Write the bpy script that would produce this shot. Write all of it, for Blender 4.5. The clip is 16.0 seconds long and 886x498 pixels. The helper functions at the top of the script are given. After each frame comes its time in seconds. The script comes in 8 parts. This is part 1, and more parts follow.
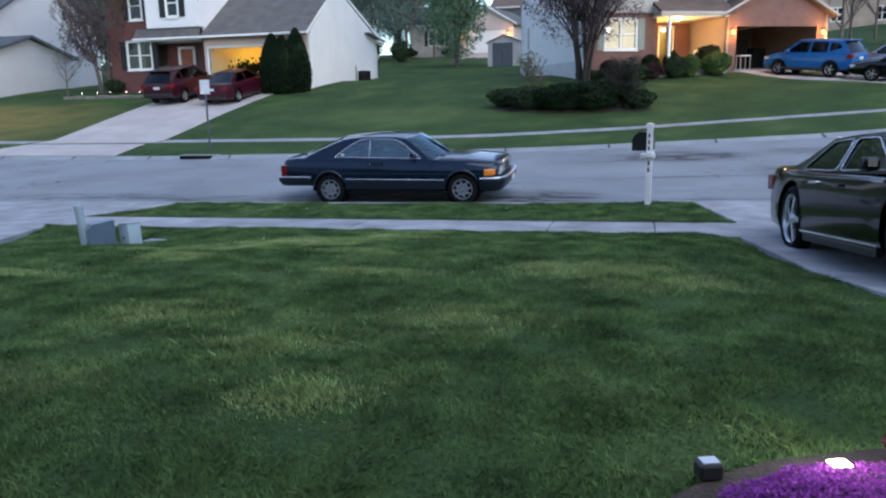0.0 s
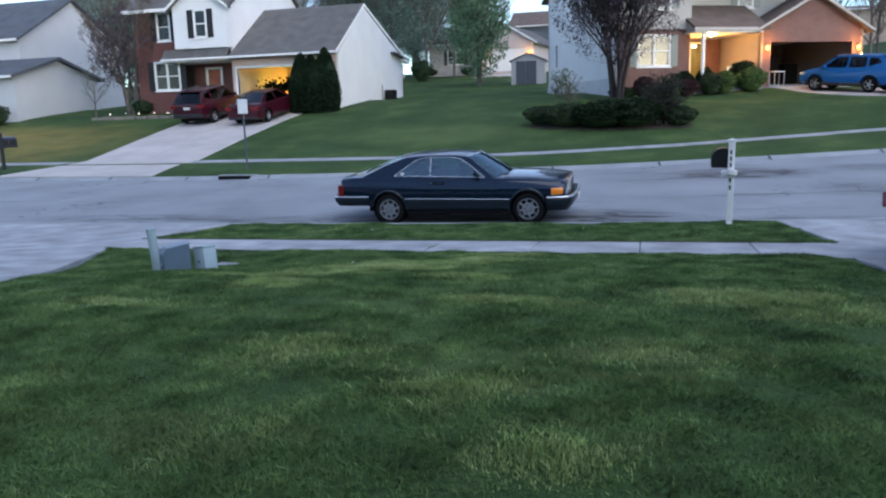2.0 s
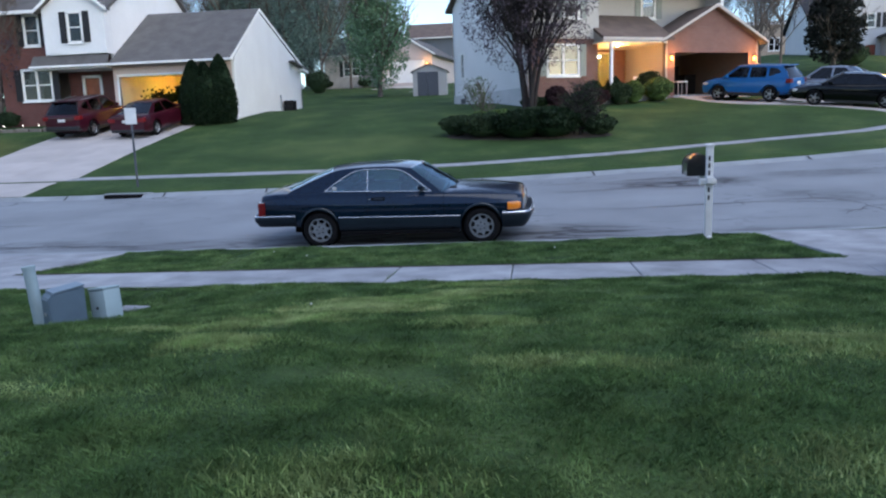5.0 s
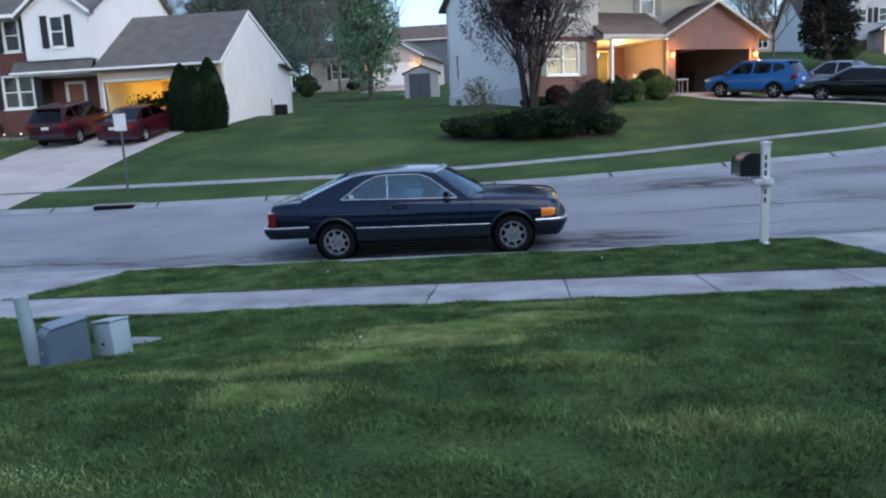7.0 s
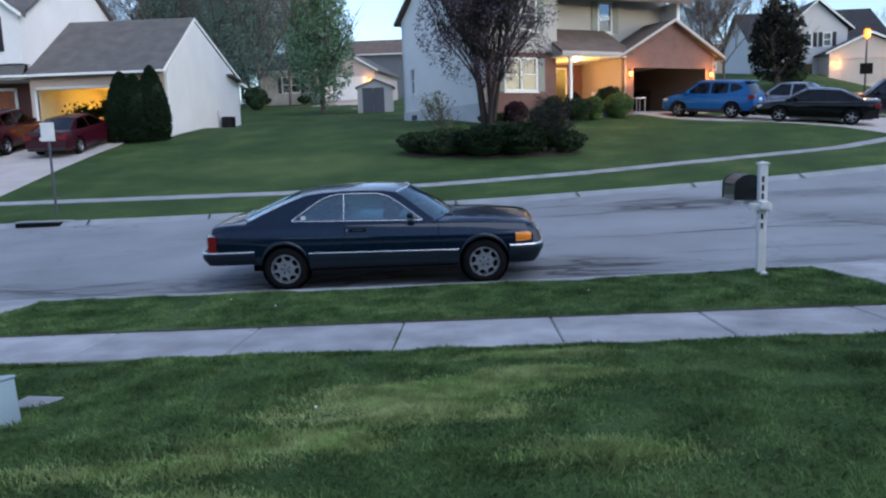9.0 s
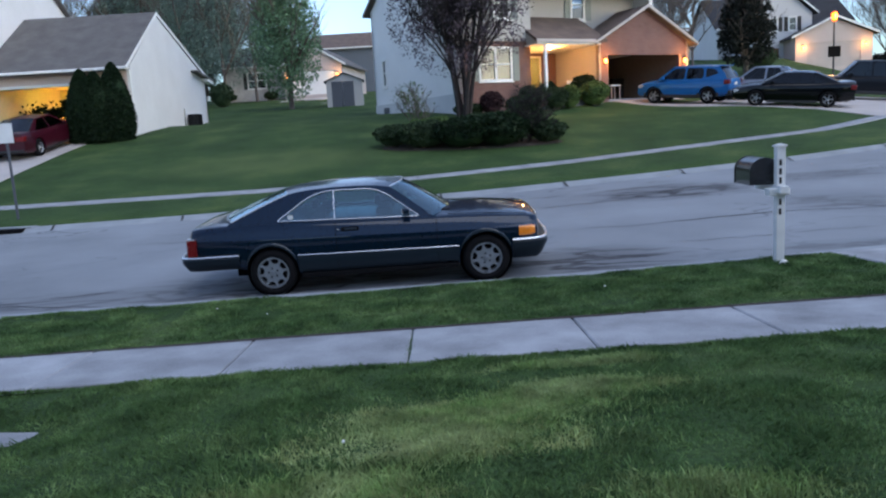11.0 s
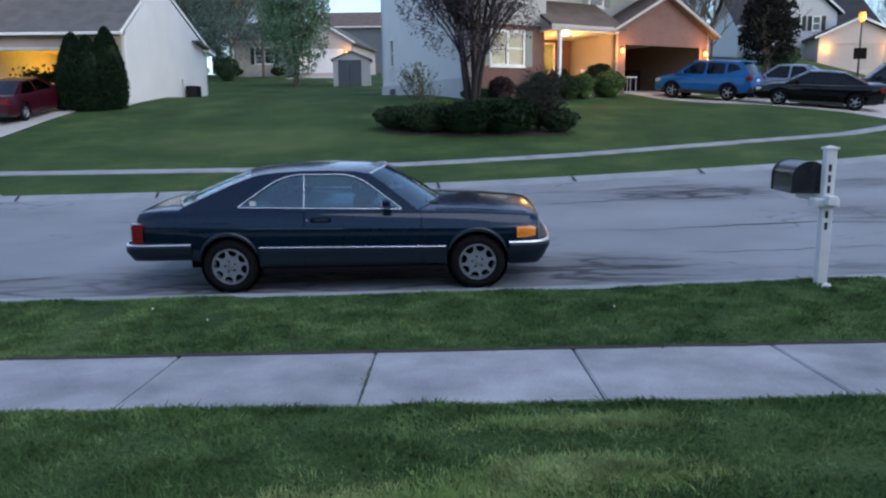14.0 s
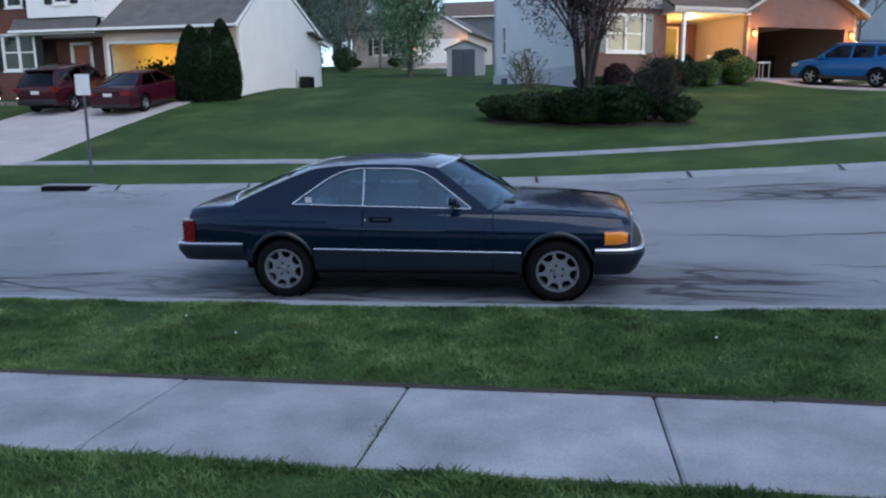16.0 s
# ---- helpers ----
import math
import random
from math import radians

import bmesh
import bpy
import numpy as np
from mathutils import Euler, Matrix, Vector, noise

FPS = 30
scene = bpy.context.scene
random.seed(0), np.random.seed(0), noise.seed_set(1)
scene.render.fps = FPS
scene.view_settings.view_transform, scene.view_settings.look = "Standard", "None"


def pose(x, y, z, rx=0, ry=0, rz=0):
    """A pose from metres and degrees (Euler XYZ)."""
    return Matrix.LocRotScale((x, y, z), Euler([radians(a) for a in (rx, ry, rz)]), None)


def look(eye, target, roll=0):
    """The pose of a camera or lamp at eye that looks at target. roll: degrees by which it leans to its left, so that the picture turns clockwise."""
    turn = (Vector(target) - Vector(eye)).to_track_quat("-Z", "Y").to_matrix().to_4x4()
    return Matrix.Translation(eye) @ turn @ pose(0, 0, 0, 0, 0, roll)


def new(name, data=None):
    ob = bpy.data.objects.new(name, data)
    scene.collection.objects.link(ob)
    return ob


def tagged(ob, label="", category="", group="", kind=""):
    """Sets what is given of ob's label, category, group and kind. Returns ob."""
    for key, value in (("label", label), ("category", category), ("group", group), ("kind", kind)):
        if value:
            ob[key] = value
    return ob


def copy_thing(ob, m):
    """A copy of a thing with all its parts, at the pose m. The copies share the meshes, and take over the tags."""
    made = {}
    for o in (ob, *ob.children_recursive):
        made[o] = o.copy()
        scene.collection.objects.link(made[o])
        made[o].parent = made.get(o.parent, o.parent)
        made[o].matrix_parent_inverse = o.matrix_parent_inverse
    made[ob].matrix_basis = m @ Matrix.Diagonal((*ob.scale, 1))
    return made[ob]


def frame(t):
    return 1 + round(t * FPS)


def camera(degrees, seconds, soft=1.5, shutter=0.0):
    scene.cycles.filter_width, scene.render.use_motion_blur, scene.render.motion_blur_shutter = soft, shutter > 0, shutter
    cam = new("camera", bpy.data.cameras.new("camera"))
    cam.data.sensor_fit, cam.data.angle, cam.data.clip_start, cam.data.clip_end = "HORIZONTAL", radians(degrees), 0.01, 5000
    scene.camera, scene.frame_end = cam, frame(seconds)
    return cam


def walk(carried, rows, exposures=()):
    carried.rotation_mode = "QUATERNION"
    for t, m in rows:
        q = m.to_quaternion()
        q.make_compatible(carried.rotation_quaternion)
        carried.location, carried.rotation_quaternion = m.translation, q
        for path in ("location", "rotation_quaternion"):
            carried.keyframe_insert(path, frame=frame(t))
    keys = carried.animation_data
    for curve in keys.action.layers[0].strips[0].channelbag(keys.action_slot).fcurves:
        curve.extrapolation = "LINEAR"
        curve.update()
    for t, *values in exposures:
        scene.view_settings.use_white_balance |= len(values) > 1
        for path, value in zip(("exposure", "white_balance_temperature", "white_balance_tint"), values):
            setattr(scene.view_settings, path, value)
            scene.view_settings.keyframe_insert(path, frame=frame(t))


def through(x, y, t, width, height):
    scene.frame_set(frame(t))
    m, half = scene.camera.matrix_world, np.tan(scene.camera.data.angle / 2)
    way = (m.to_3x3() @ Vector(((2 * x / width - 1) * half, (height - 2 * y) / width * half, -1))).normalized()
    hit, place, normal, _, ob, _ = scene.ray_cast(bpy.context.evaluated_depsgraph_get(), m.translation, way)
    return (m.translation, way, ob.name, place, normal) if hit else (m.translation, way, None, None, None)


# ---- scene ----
cam = camera(61.8, 16.0, soft=2.2)
PATH = [
    (0, (0.0, 0.0, 1.4), (-0.501, 1.893, 0.995), -1.2),
    (0.5, (-0.313, -0.036, 1.443), (-0.81, 1.875, 1.128), -1.5),
    (1, (-0.618, -0.079, 1.459), (-1.09, 1.839, 1.146), -2.5),
    (1.5, (-0.896, 0.029, 1.39), (-1.401, 1.927, 1.012), -2.2),
    (2, (-1.16, 0.238, 1.379), (-1.69, 2.134, 1.024), -1.6),
    (2.5, (-1.397, 0.415, 1.332), (-1.726, 2.354, 0.97), -1.7),
    (3, (-1.624, 0.543, 1.314), (-1.927, 2.484, 0.94), -2.8),
    (3.5, (-1.841, 0.898, 1.315), (-2.175, 2.847, 1.013), -4.6),
    (3.7, (-1.913, 0.967, 1.305), (-2.189, 2.922, 0.984), -3.9),
    (5.8, (-2.86, 2.258, 1.259), (-3.087, 4.218, 0.927), -0.7),
    (6, (-2.955, 2.291, 1.269), (-3.159, 4.252, 0.935), -0.6),
    (6.5, (-3.129, 2.586, 1.232), (-3.352, 4.546, 0.906), -2.1),
    (7, (-3.256, 2.812, 1.259), (-3.468, 4.774, 0.937), -2.8),
    (7.5, (-3.363, 3.012, 1.265), (-3.455, 4.981, 0.927), -1.7),
    (8, (-3.507, 3.281, 1.285), (-3.487, 5.251, 0.94), -1.1),
    (8.5, (-3.502, 3.628, 1.271), (-3.519, 5.606, 0.98), -1.7),
    (8.7, (-3.512, 3.805, 1.256), (-3.592, 5.783, 0.971), -2.0),
    (10.8, (-3.952, 4.631, 1.218), (-3.974, 6.61, 0.93), -2.9),
    (11, (-3.958, 4.684, 1.212), (-3.958, 6.66, 0.906), -3.4),
    (11.5, (-4.008, 4.823, 1.194), (-3.939, 6.794, 0.864), -2.3),
    (12, (-4.092, 5.014, 1.178), (-3.992, 6.982, 0.838), -0.9),
    (12.5, (-4.024, 5.278, 1.18), (-3.914, 7.248, 0.853), -1.3),
    (13, (-3.917, 5.551, 1.178), (-3.812, 7.521, 0.85), -1.1),
    (13.5, (-3.862, 5.803, 1.145), (-3.764, 7.771, 0.804), -0.5),
    (14, (-3.723, 6.057, 1.155), (-3.737, 8.027, 0.813), -0.6),
    (14.5, (-3.479, 6.325, 1.175), (-3.664, 8.287, 0.834), -0.3),
    (15, (-3.446, 6.576, 1.156), (-3.679, 8.53, 0.8), -0.3),
    (15.5, (-3.425, 6.889, 1.145), (-3.651, 8.841, 0.77), -0.9),
    (16, (-3.309, 7.162, 1.114), (-3.636, 9.101, 0.752), -0.7),
]
walk(cam, [(t, look(eye, target, roll)) for t, eye, target, roll in PATH], [(0, 1.66), (2, 1.68), (3.5, 1.68), (8, 1.55), (13, 1.5), (16, 1.45)])

# ---- light ----
world = bpy.data.worlds.new("dusk_sky")
scene.world = world
world.use_nodes = True
wn = world.node_tree.nodes
sky = wn.new("ShaderNodeTexSky")
sky.sky_type = "NISHITA"
sky.sun_disc = False
sky.sun_elevation = radians(9.0)
sky.sun_rotation = radians(128.0)
sky.altitude = 200.0
sky.air_density, sky.dust_density, sky.ozone_density = 1.0, 0.8, 4.0
# thin high cloud: a paler, greyer sky in soft streaks
wl = world.node_tree.links
dusk = wn.new("ShaderNodeHueSaturation")
dusk.inputs["Hue"].default_value, dusk.inputs["Saturation"].default_value = 0.508, 0.87
cloud = wn.new("ShaderNodeHueSaturation")
cloud.inputs["Saturation"].default_value, cloud.inputs["Value"].default_value = 0.78, 1.12
haze = wn.new("ShaderNodeTexNoise")
haze.inputs["Scale"].default_value, haze.inputs["Detail"].default_value, haze.inputs["Distortion"].default_value = 2.2, 5.0, 0.6
veil = wn.new("ShaderNodeMapRange")
veil.inputs[1].default_value, veil.inputs[2].default_value, veil.inputs[3].default_value, veil.inputs[4].default_value = 0.36, 0.66, 0.1, 0.9
blend_sky = wn.new("ShaderNodeMix")
blend_sky.data_type = "RGBA"
wl.new(sky.outputs[0], dusk.inputs["Color"])
wl.new(dusk.outputs[0], cloud.inputs["Color"])
wl.new(haze.outputs[0], veil.inputs[0])
wl.new(veil.outputs[0], blend_sky.inputs[0])
wl.new(dusk.outputs[0], blend_sky.inputs[6])
wl.new(cloud.outputs[0], blend_sky.inputs[7])
wl.new(blend_sky.outputs[2], wn["Background"].inputs[0])
wn["Background"].inputs[1].default_value = 0.15

sun = new("sun", bpy.data.lights.new("sun", "SUN"))
sun.data.energy, sun.data.angle, sun.data.color = 0.55, radians(60.0), (0.92, 0.94, 1.0)
sun.matrix_world = look((26, -26, 62), (0, 0, 0))


# ---- materials ----
def rgb(c):
    return (c[0], c[1], c[2], 1.0)


def mat(name, color, rough=0.6, metal=0.0, vary=0.25, scale=6.0, fine=60.0, bump=0.15, dist=0.01, coat=0.0, rand=0.0, spec=0.5, detail=5.0, spread=0.1):
    """Principled surface with coarse and fine variation of colour, roughness and relief; rand: per-object brightness spread."""
    m = bpy.data.materials.new(name)
    m.use_nodes = True
    n, l = m.node_tree.nodes, m.node_tree.links
    p = n["Principled BSDF"]
    p.inputs["Metallic"].default_value = metal
    p.inputs["Coat Weight"].default_value = coat
    p.inputs["Coat Roughness"].default_value = 0.08
    p.inputs["Specular IOR Level"].default_value = spec
    tc = n.new("ShaderNodeTexCoord")
    a = n.new("ShaderNodeTexNoise")
    a.inputs["Scale"].default_value, a.inputs["Detail"].default_value = scale, detail
    b = n.new("ShaderNodeTexNoise")
    b.inputs["Scale"].default_value, b.inputs["Detail"].default_value = fine, 4.0
    for t in (a, b):
        l.new(tc.outputs["Object"], t.inputs["Vector"])
    mix = n.new("ShaderNodeMath")
    mix.operation = "MULTIPLY_ADD"
    l.new(a.outputs[0], mix.inputs[0])
    mix.inputs[1].default_value = 0.65
    half = n.new("ShaderNodeMath")
    half.operation = "MULTIPLY"
    l.new(b.outputs[0], half.inputs[0])
    half.inputs[1].default_value = 0.35
    l.new(half.outputs[0], mix.inputs[2])
    ramp = n.new("ShaderNodeValToRGB")
    lo = [max(0.0, v * (1 - vary)) for v in color]
    hi = [min(1.0, v * (1 + vary)) for v in color]
    ramp.color_ramp.elements[0].position, ramp.color_ramp.elements[0].color = 0.3, rgb(lo)
    ramp.color_ramp.elements[1].position, ramp.color_ramp.elements[1].color = 0.7, rgb(hi)
    l.new(mix.outputs[0], ramp.inputs[0])
    out = ramp.outputs[0]
    if rand:
        info = n.new("ShaderNodeObjectInfo")
        hsv = n.new("ShaderNodeHueSaturation")
        mr = n.new("ShaderNodeMapRange")
        mr.inputs[3].default_value, mr.inputs[4].default_value = 1 - rand, 1 + rand
        l.new(info.outputs["Random"], mr.inputs[0])
        l.new(mr.outputs[0], hsv.inputs["Value"])
        l.new(out, hsv.inputs["Color"])
        out = hsv.outputs[0]
    l.new(out, p.inputs["Base Color"])
    rr = n.new("ShaderNodeMapRange")
    rr.inputs[3].default_value, rr.inputs[4].default_value = max(0.02, rough - spread), min(1.0, rough + spread)
    l.new(b.outputs[0], rr.inputs[0])
    l.new(rr.outputs[0], p.inputs["Roughness"])
    if bump:
        bp = n.new("ShaderNodeBump")
        bp.inputs["Strength"].default_value, bp.inputs["Distance"].default_value = bump, dist
        l.new(b.outputs[0], bp.inputs["Height"])
        l.new(bp.outputs[0], p.inputs["Normal"])
    return m


def glow(name, color, strength):
    m = bpy.data.materials.new(name)
    m.use_nodes = True
    p = m.node_tree.nodes["Principled BSDF"]
    p.inputs["Base Color"].default_value = rgb(color)
    p.inputs["Emission Color"].default_value = rgb(color)
    p.inputs["Emission Strength"].default_value = strength
    return m


def glass(name, color=(0.6, 0.65, 0.7), through=0.75, rough=0.02, ior=1.55, skin=(1.0, 1.0, 1.0)):
    """Thin pane: a clear or tinted see-through part under a glossy skin."""
    m = bpy.data.materials.new(name)
    m.use_nodes = True
    n, l = m.node_tree.nodes, m.node_tree.links
    out = n["Material Output"]
    n.remove(n["Principled BSDF"])
    tr = n.new("ShaderNodeBsdfTransparent")
    tr.inputs[0].default_value = rgb([c * through for c in color])
    gl = n.new("ShaderNodeBsdfGlossy")
    gl.inputs["Roughness"].default_value = rough
    gl.inputs["Color"].default_value = rgb(skin)
    facing = n.new("ShaderNodeLayerWeight")
    facing.inputs["Blend"].default_value = 0.5
    steep = n.new("ShaderNodeMath")
    steep.operation = "POWER"
    steep.inputs[1].default_value = 4.0
    l.new(facing.outputs["Facing"], steep.inputs[0])
    fr = n.new("ShaderNodeMapRange")
    fr.inputs[3].default_value, fr.inputs[4].default_value = ((ior - 1) / (ior + 1)) ** 2, 1.0
    l.new(steep.outputs[0], fr.inputs[0])
    mx = n.new("ShaderNodeMixShader")
    l.new(fr.outputs[0], mx.inputs[0])
    l.new(tr.outputs[0], mx.inputs[1])
    l.new(gl.outputs[0], mx.inputs[2])
    l.new(mx.outputs[0], out.inputs[0])
    return m


def striped(name, color, pitch, rough=0.55, depth=0.5, vary=0.06, axis="Z"):
    """Lap siding: a saw-tooth relief every pitch metres."""
    m = mat(name, color, rough, vary=vary, scale=0.7, fine=8.0, bump=0.0)
    n, l = m.node_tree.nodes, m.node_tree.links
    tc = n.new("ShaderNodeTexCoord")
    w = n.new("ShaderNodeTexWave")
    w.wave_type, w.bands_direction, w.wave_profile = "BANDS", axis, "SAW"
    w.inputs["Scale"].default_value = 0.314159 / pitch
    l.new(tc.outputs["Object"], w.inputs["Vector"])
    bp = n.new("ShaderNodeBump")
    bp.inputs["Strength"].default_value, bp.inputs["Distance"].default_value = depth, 0.012
    l.new(w.outputs["Fac"], bp.inputs["Height"])
    l.new(bp.outputs[0], n["Principled BSDF"].inputs["Normal"])
    return m


def bricked(name, c1, c2, mortar, rough=0.85):
    m = bpy.data.materials.new(name)
    m.use_nodes = True
    n, l = m.node_tree.nodes, m.node_tree.links
    p = n["Principled BSDF"]
    p.inputs["Roughness"].default_value = rough
    tc = n.new("ShaderNodeTexCoord")
    sep = n.new("ShaderNodeSeparateXYZ")
    l.new(tc.outputs["Object"], sep.inputs[0])
    add = n.new("ShaderNodeMath")
    l.new(sep.outputs[0], add.inputs[0])
    l.new(sep.outputs[1], add.inputs[1])
    com = n.new("ShaderNodeCombineXYZ")
    l.new(add.outputs[0], com.inputs[0])
    l.new(sep.outputs[2], com.inputs[1])
    b = n.new("ShaderNodeTexBrick")
    b.inputs["Scale"].default_value = 1.0
    b.inputs["Brick Width"].default_value, b.inputs["Row Height"].default_value = 0.21, 0.075
    b.inputs["Mortar Size"].default_value = 0.008
    b.inputs["Color1"].default_value, b.inputs["Color2"].default_value, b.inputs["Mortar"].default_value = rgb(c1), rgb(c2), rgb(mortar)
    l.new(com.outputs[0], b.inputs["Vector"])
    ns = n.new("ShaderNodeTexNoise")
    ns.inputs["Scale"].default_value = 1.3
    l.new(tc.outputs["Object"], ns.inputs["Vector"])
    hsv = n.new("ShaderNodeHueSaturation")
    mr = n.new("ShaderNodeMapRange")
    mr.inputs[3].default_value, mr.inputs[4].default_value = 0.75, 1.25
    l.new(ns.outputs[0], mr.inputs[0])
    l.new(mr.outputs[0], hsv.inputs["Value"])
    l.new(b.outputs[0], hsv.inputs["Color"])
    l.new(hsv.outputs[0], p.inputs["Base Color"])
    bp = n.new("ShaderNodeBump")
    bp.inputs["Strength"].default_value, bp.inputs["Distance"].default_value = 0.6, 0.01
    bp.invert = True
    l.new(b.outputs["Fac"], bp.inputs["Height"])
    l.new(bp.outputs[0], p.inputs["Normal"])
    return m


def two_tone(name, c1, c2, c3, scale, rough=0.95, fine=40.0, bump=0.5, dist=0.03, lo=0.38, hi=0.66):
    """Large soft patches from c1 over c2 to c3 with a fine grain."""
    m = bpy.data.materials.new(name)
    m.use_nodes = True
    n, l = m.node_tree.nodes, m.node_tree.links
    p = n["Principled BSDF"]
    p.inputs["Roughness"].default_value = rough
    p.inputs["Specular IOR Level"].default_value = 0.2
    tc = n.new("ShaderNodeTexCoord")
    a = n.new("ShaderNodeTexNoise")
    a.inputs["Scale"].default_value, a.inputs["Detail"].default_value, a.inputs["Roughness"].default_value = scale, 6.0, 0.6
    l.new(tc.outputs["Object"], a.inputs["Vector"])
    f = n.new("ShaderNodeTexNoise")
    f.inputs["Scale"].default_value, f.inputs["Detail"].default_value = fine, 5.0
    l.new(tc.outputs["Object"], f.inputs["Vector"])
    ramp = n.new("ShaderNodeValToRGB")
    e = ramp.color_ramp.elements
    e[0].position, e[0].color = lo, rgb(c1)
    e[1].position, e[1].color = hi, rgb(c3)
    k = e.new(0.52)
    k.color = rgb(c2)
    l.new(a.outputs[0], ramp.inputs[0])
    hsv = n.new("ShaderNodeHueSaturation")
    mr = n.new("ShaderNodeMapRange")
    mr.inputs[1].default_value, mr.inputs[2].default_value = 0.25, 0.75
    mr.inputs[3].default_value, mr.inputs[4].default_value = 0.52, 1.48
    l.new(f.outputs[0], mr.inputs[0])
    l.new(mr.outputs[0], hsv.inputs["Value"])
    l.new(ramp.outputs[0], hsv.inputs["Color"])
    l.new(hsv.outputs[0], p.inputs["Base Color"])
    bp = n.new("ShaderNodeBump")
    bp.inputs["Strength"].default_value, bp.inputs["Distance"].default_value = bump, dist
    l.new(f.outputs[0], bp.inputs["Height"])
    l.new(bp.outputs[0], p.inputs["Normal"])
    return m


def leafy(name, color, vary=0.35, through=0.35):
    """Foliage: each leaf clump takes its own shade."""
    m = bpy.data.materials.new(name)
    m.use_nodes = True
    n, l = m.node_tree.nodes, m.node_tree.links
    p = n["Principled BSDF"]
    p.inputs["Roughness"].default_value = 0.7
    p.inputs["Specular IOR Level"].default_value = 0.25
    g = n.new("ShaderNodeNewGeometry")
    ramp = n.new("ShaderNodeValToRGB")
    ramp.color_ramp.elements[0].color = rgb([c * (1 - vary) for c in color])
    ramp.color_ramp.elements[1].color = rgb([min(1, c * (1 + vary)) for c in color])
    l.new(g.outputs["Random Per Island"], ramp.inputs[0])
    l.new(ramp.outputs[0], p.inputs["Base Color"])
    tr = n.new("ShaderNodeBsdfTranslucent")
    l.new(ramp.outputs[0], tr.inputs[0])
    mx = n.new("ShaderNodeMixShader")
    mx.inputs[0].default_value = through
    l.new(p.outputs[0], mx.inputs[1])
    l.new(tr.outputs[0], mx.inputs[2])
    l.new(mx.outputs[0], n["Material Output"].inputs[0])
    return m


def sere(m, spots):
    """Soft yellowed patches of lawn round the given spots (x, y, rx, ry)."""
    n, l = m.node_tree.nodes, m.node_tree.links
    p = n["Principled BSDF"]
    tc = n.new("ShaderNodeTexCoord")
    ns = n.new("ShaderNodeTexNoise")
    ns.inputs["Scale"].default_value, ns.inputs["Detail"].default_value = 0.8, 5.0
    l.new(tc.outputs["Object"], ns.inputs["Vector"])
    for x, y, rx, ry in spots:
        mp = n.new("ShaderNodeMapping")
        mp.inputs["Location"].default_value, mp.inputs["Scale"].default_value = (-x / rx, -y / ry, 0), (1 / rx, 1 / ry, 0)
        l.new(tc.outputs["Object"], mp.inputs[0])
        ln = n.new("ShaderNodeVectorMath")
        ln.operation = "LENGTH"
        l.new(mp.outputs[0], ln.inputs[0])
        mr = n.new("ShaderNodeMapRange")
        mr.inputs[1].default_value, mr.inputs[2].default_value, mr.inputs[3].default_value, mr.inputs[4].default_value = 1.0, 0.4, 0.0, 1.1
        l.new(ln.outputs["Value"], mr.inputs[0])
        k = n.new("ShaderNodeMath")
        k.operation = "MULTIPLY"
        l.new(mr.outputs[0], k.inputs[0])
        l.new(ns.outputs[0], k.inputs[1])
        mx = n.new("ShaderNodeMix")
        mx.data_type = "RGBA"
        l.new(k.outputs[0], mx.inputs[0])
        l.new(p.inputs["Base Color"].links[0].from_socket, mx.inputs[6])
        mx.inputs[7].default_value = (0.24, 0.18, 0.05, 1) if x < -20 else (0.085, 0.12, 0.04, 1)
        l.new(mx.outputs[2], p.inputs["Base Color"])
    return m


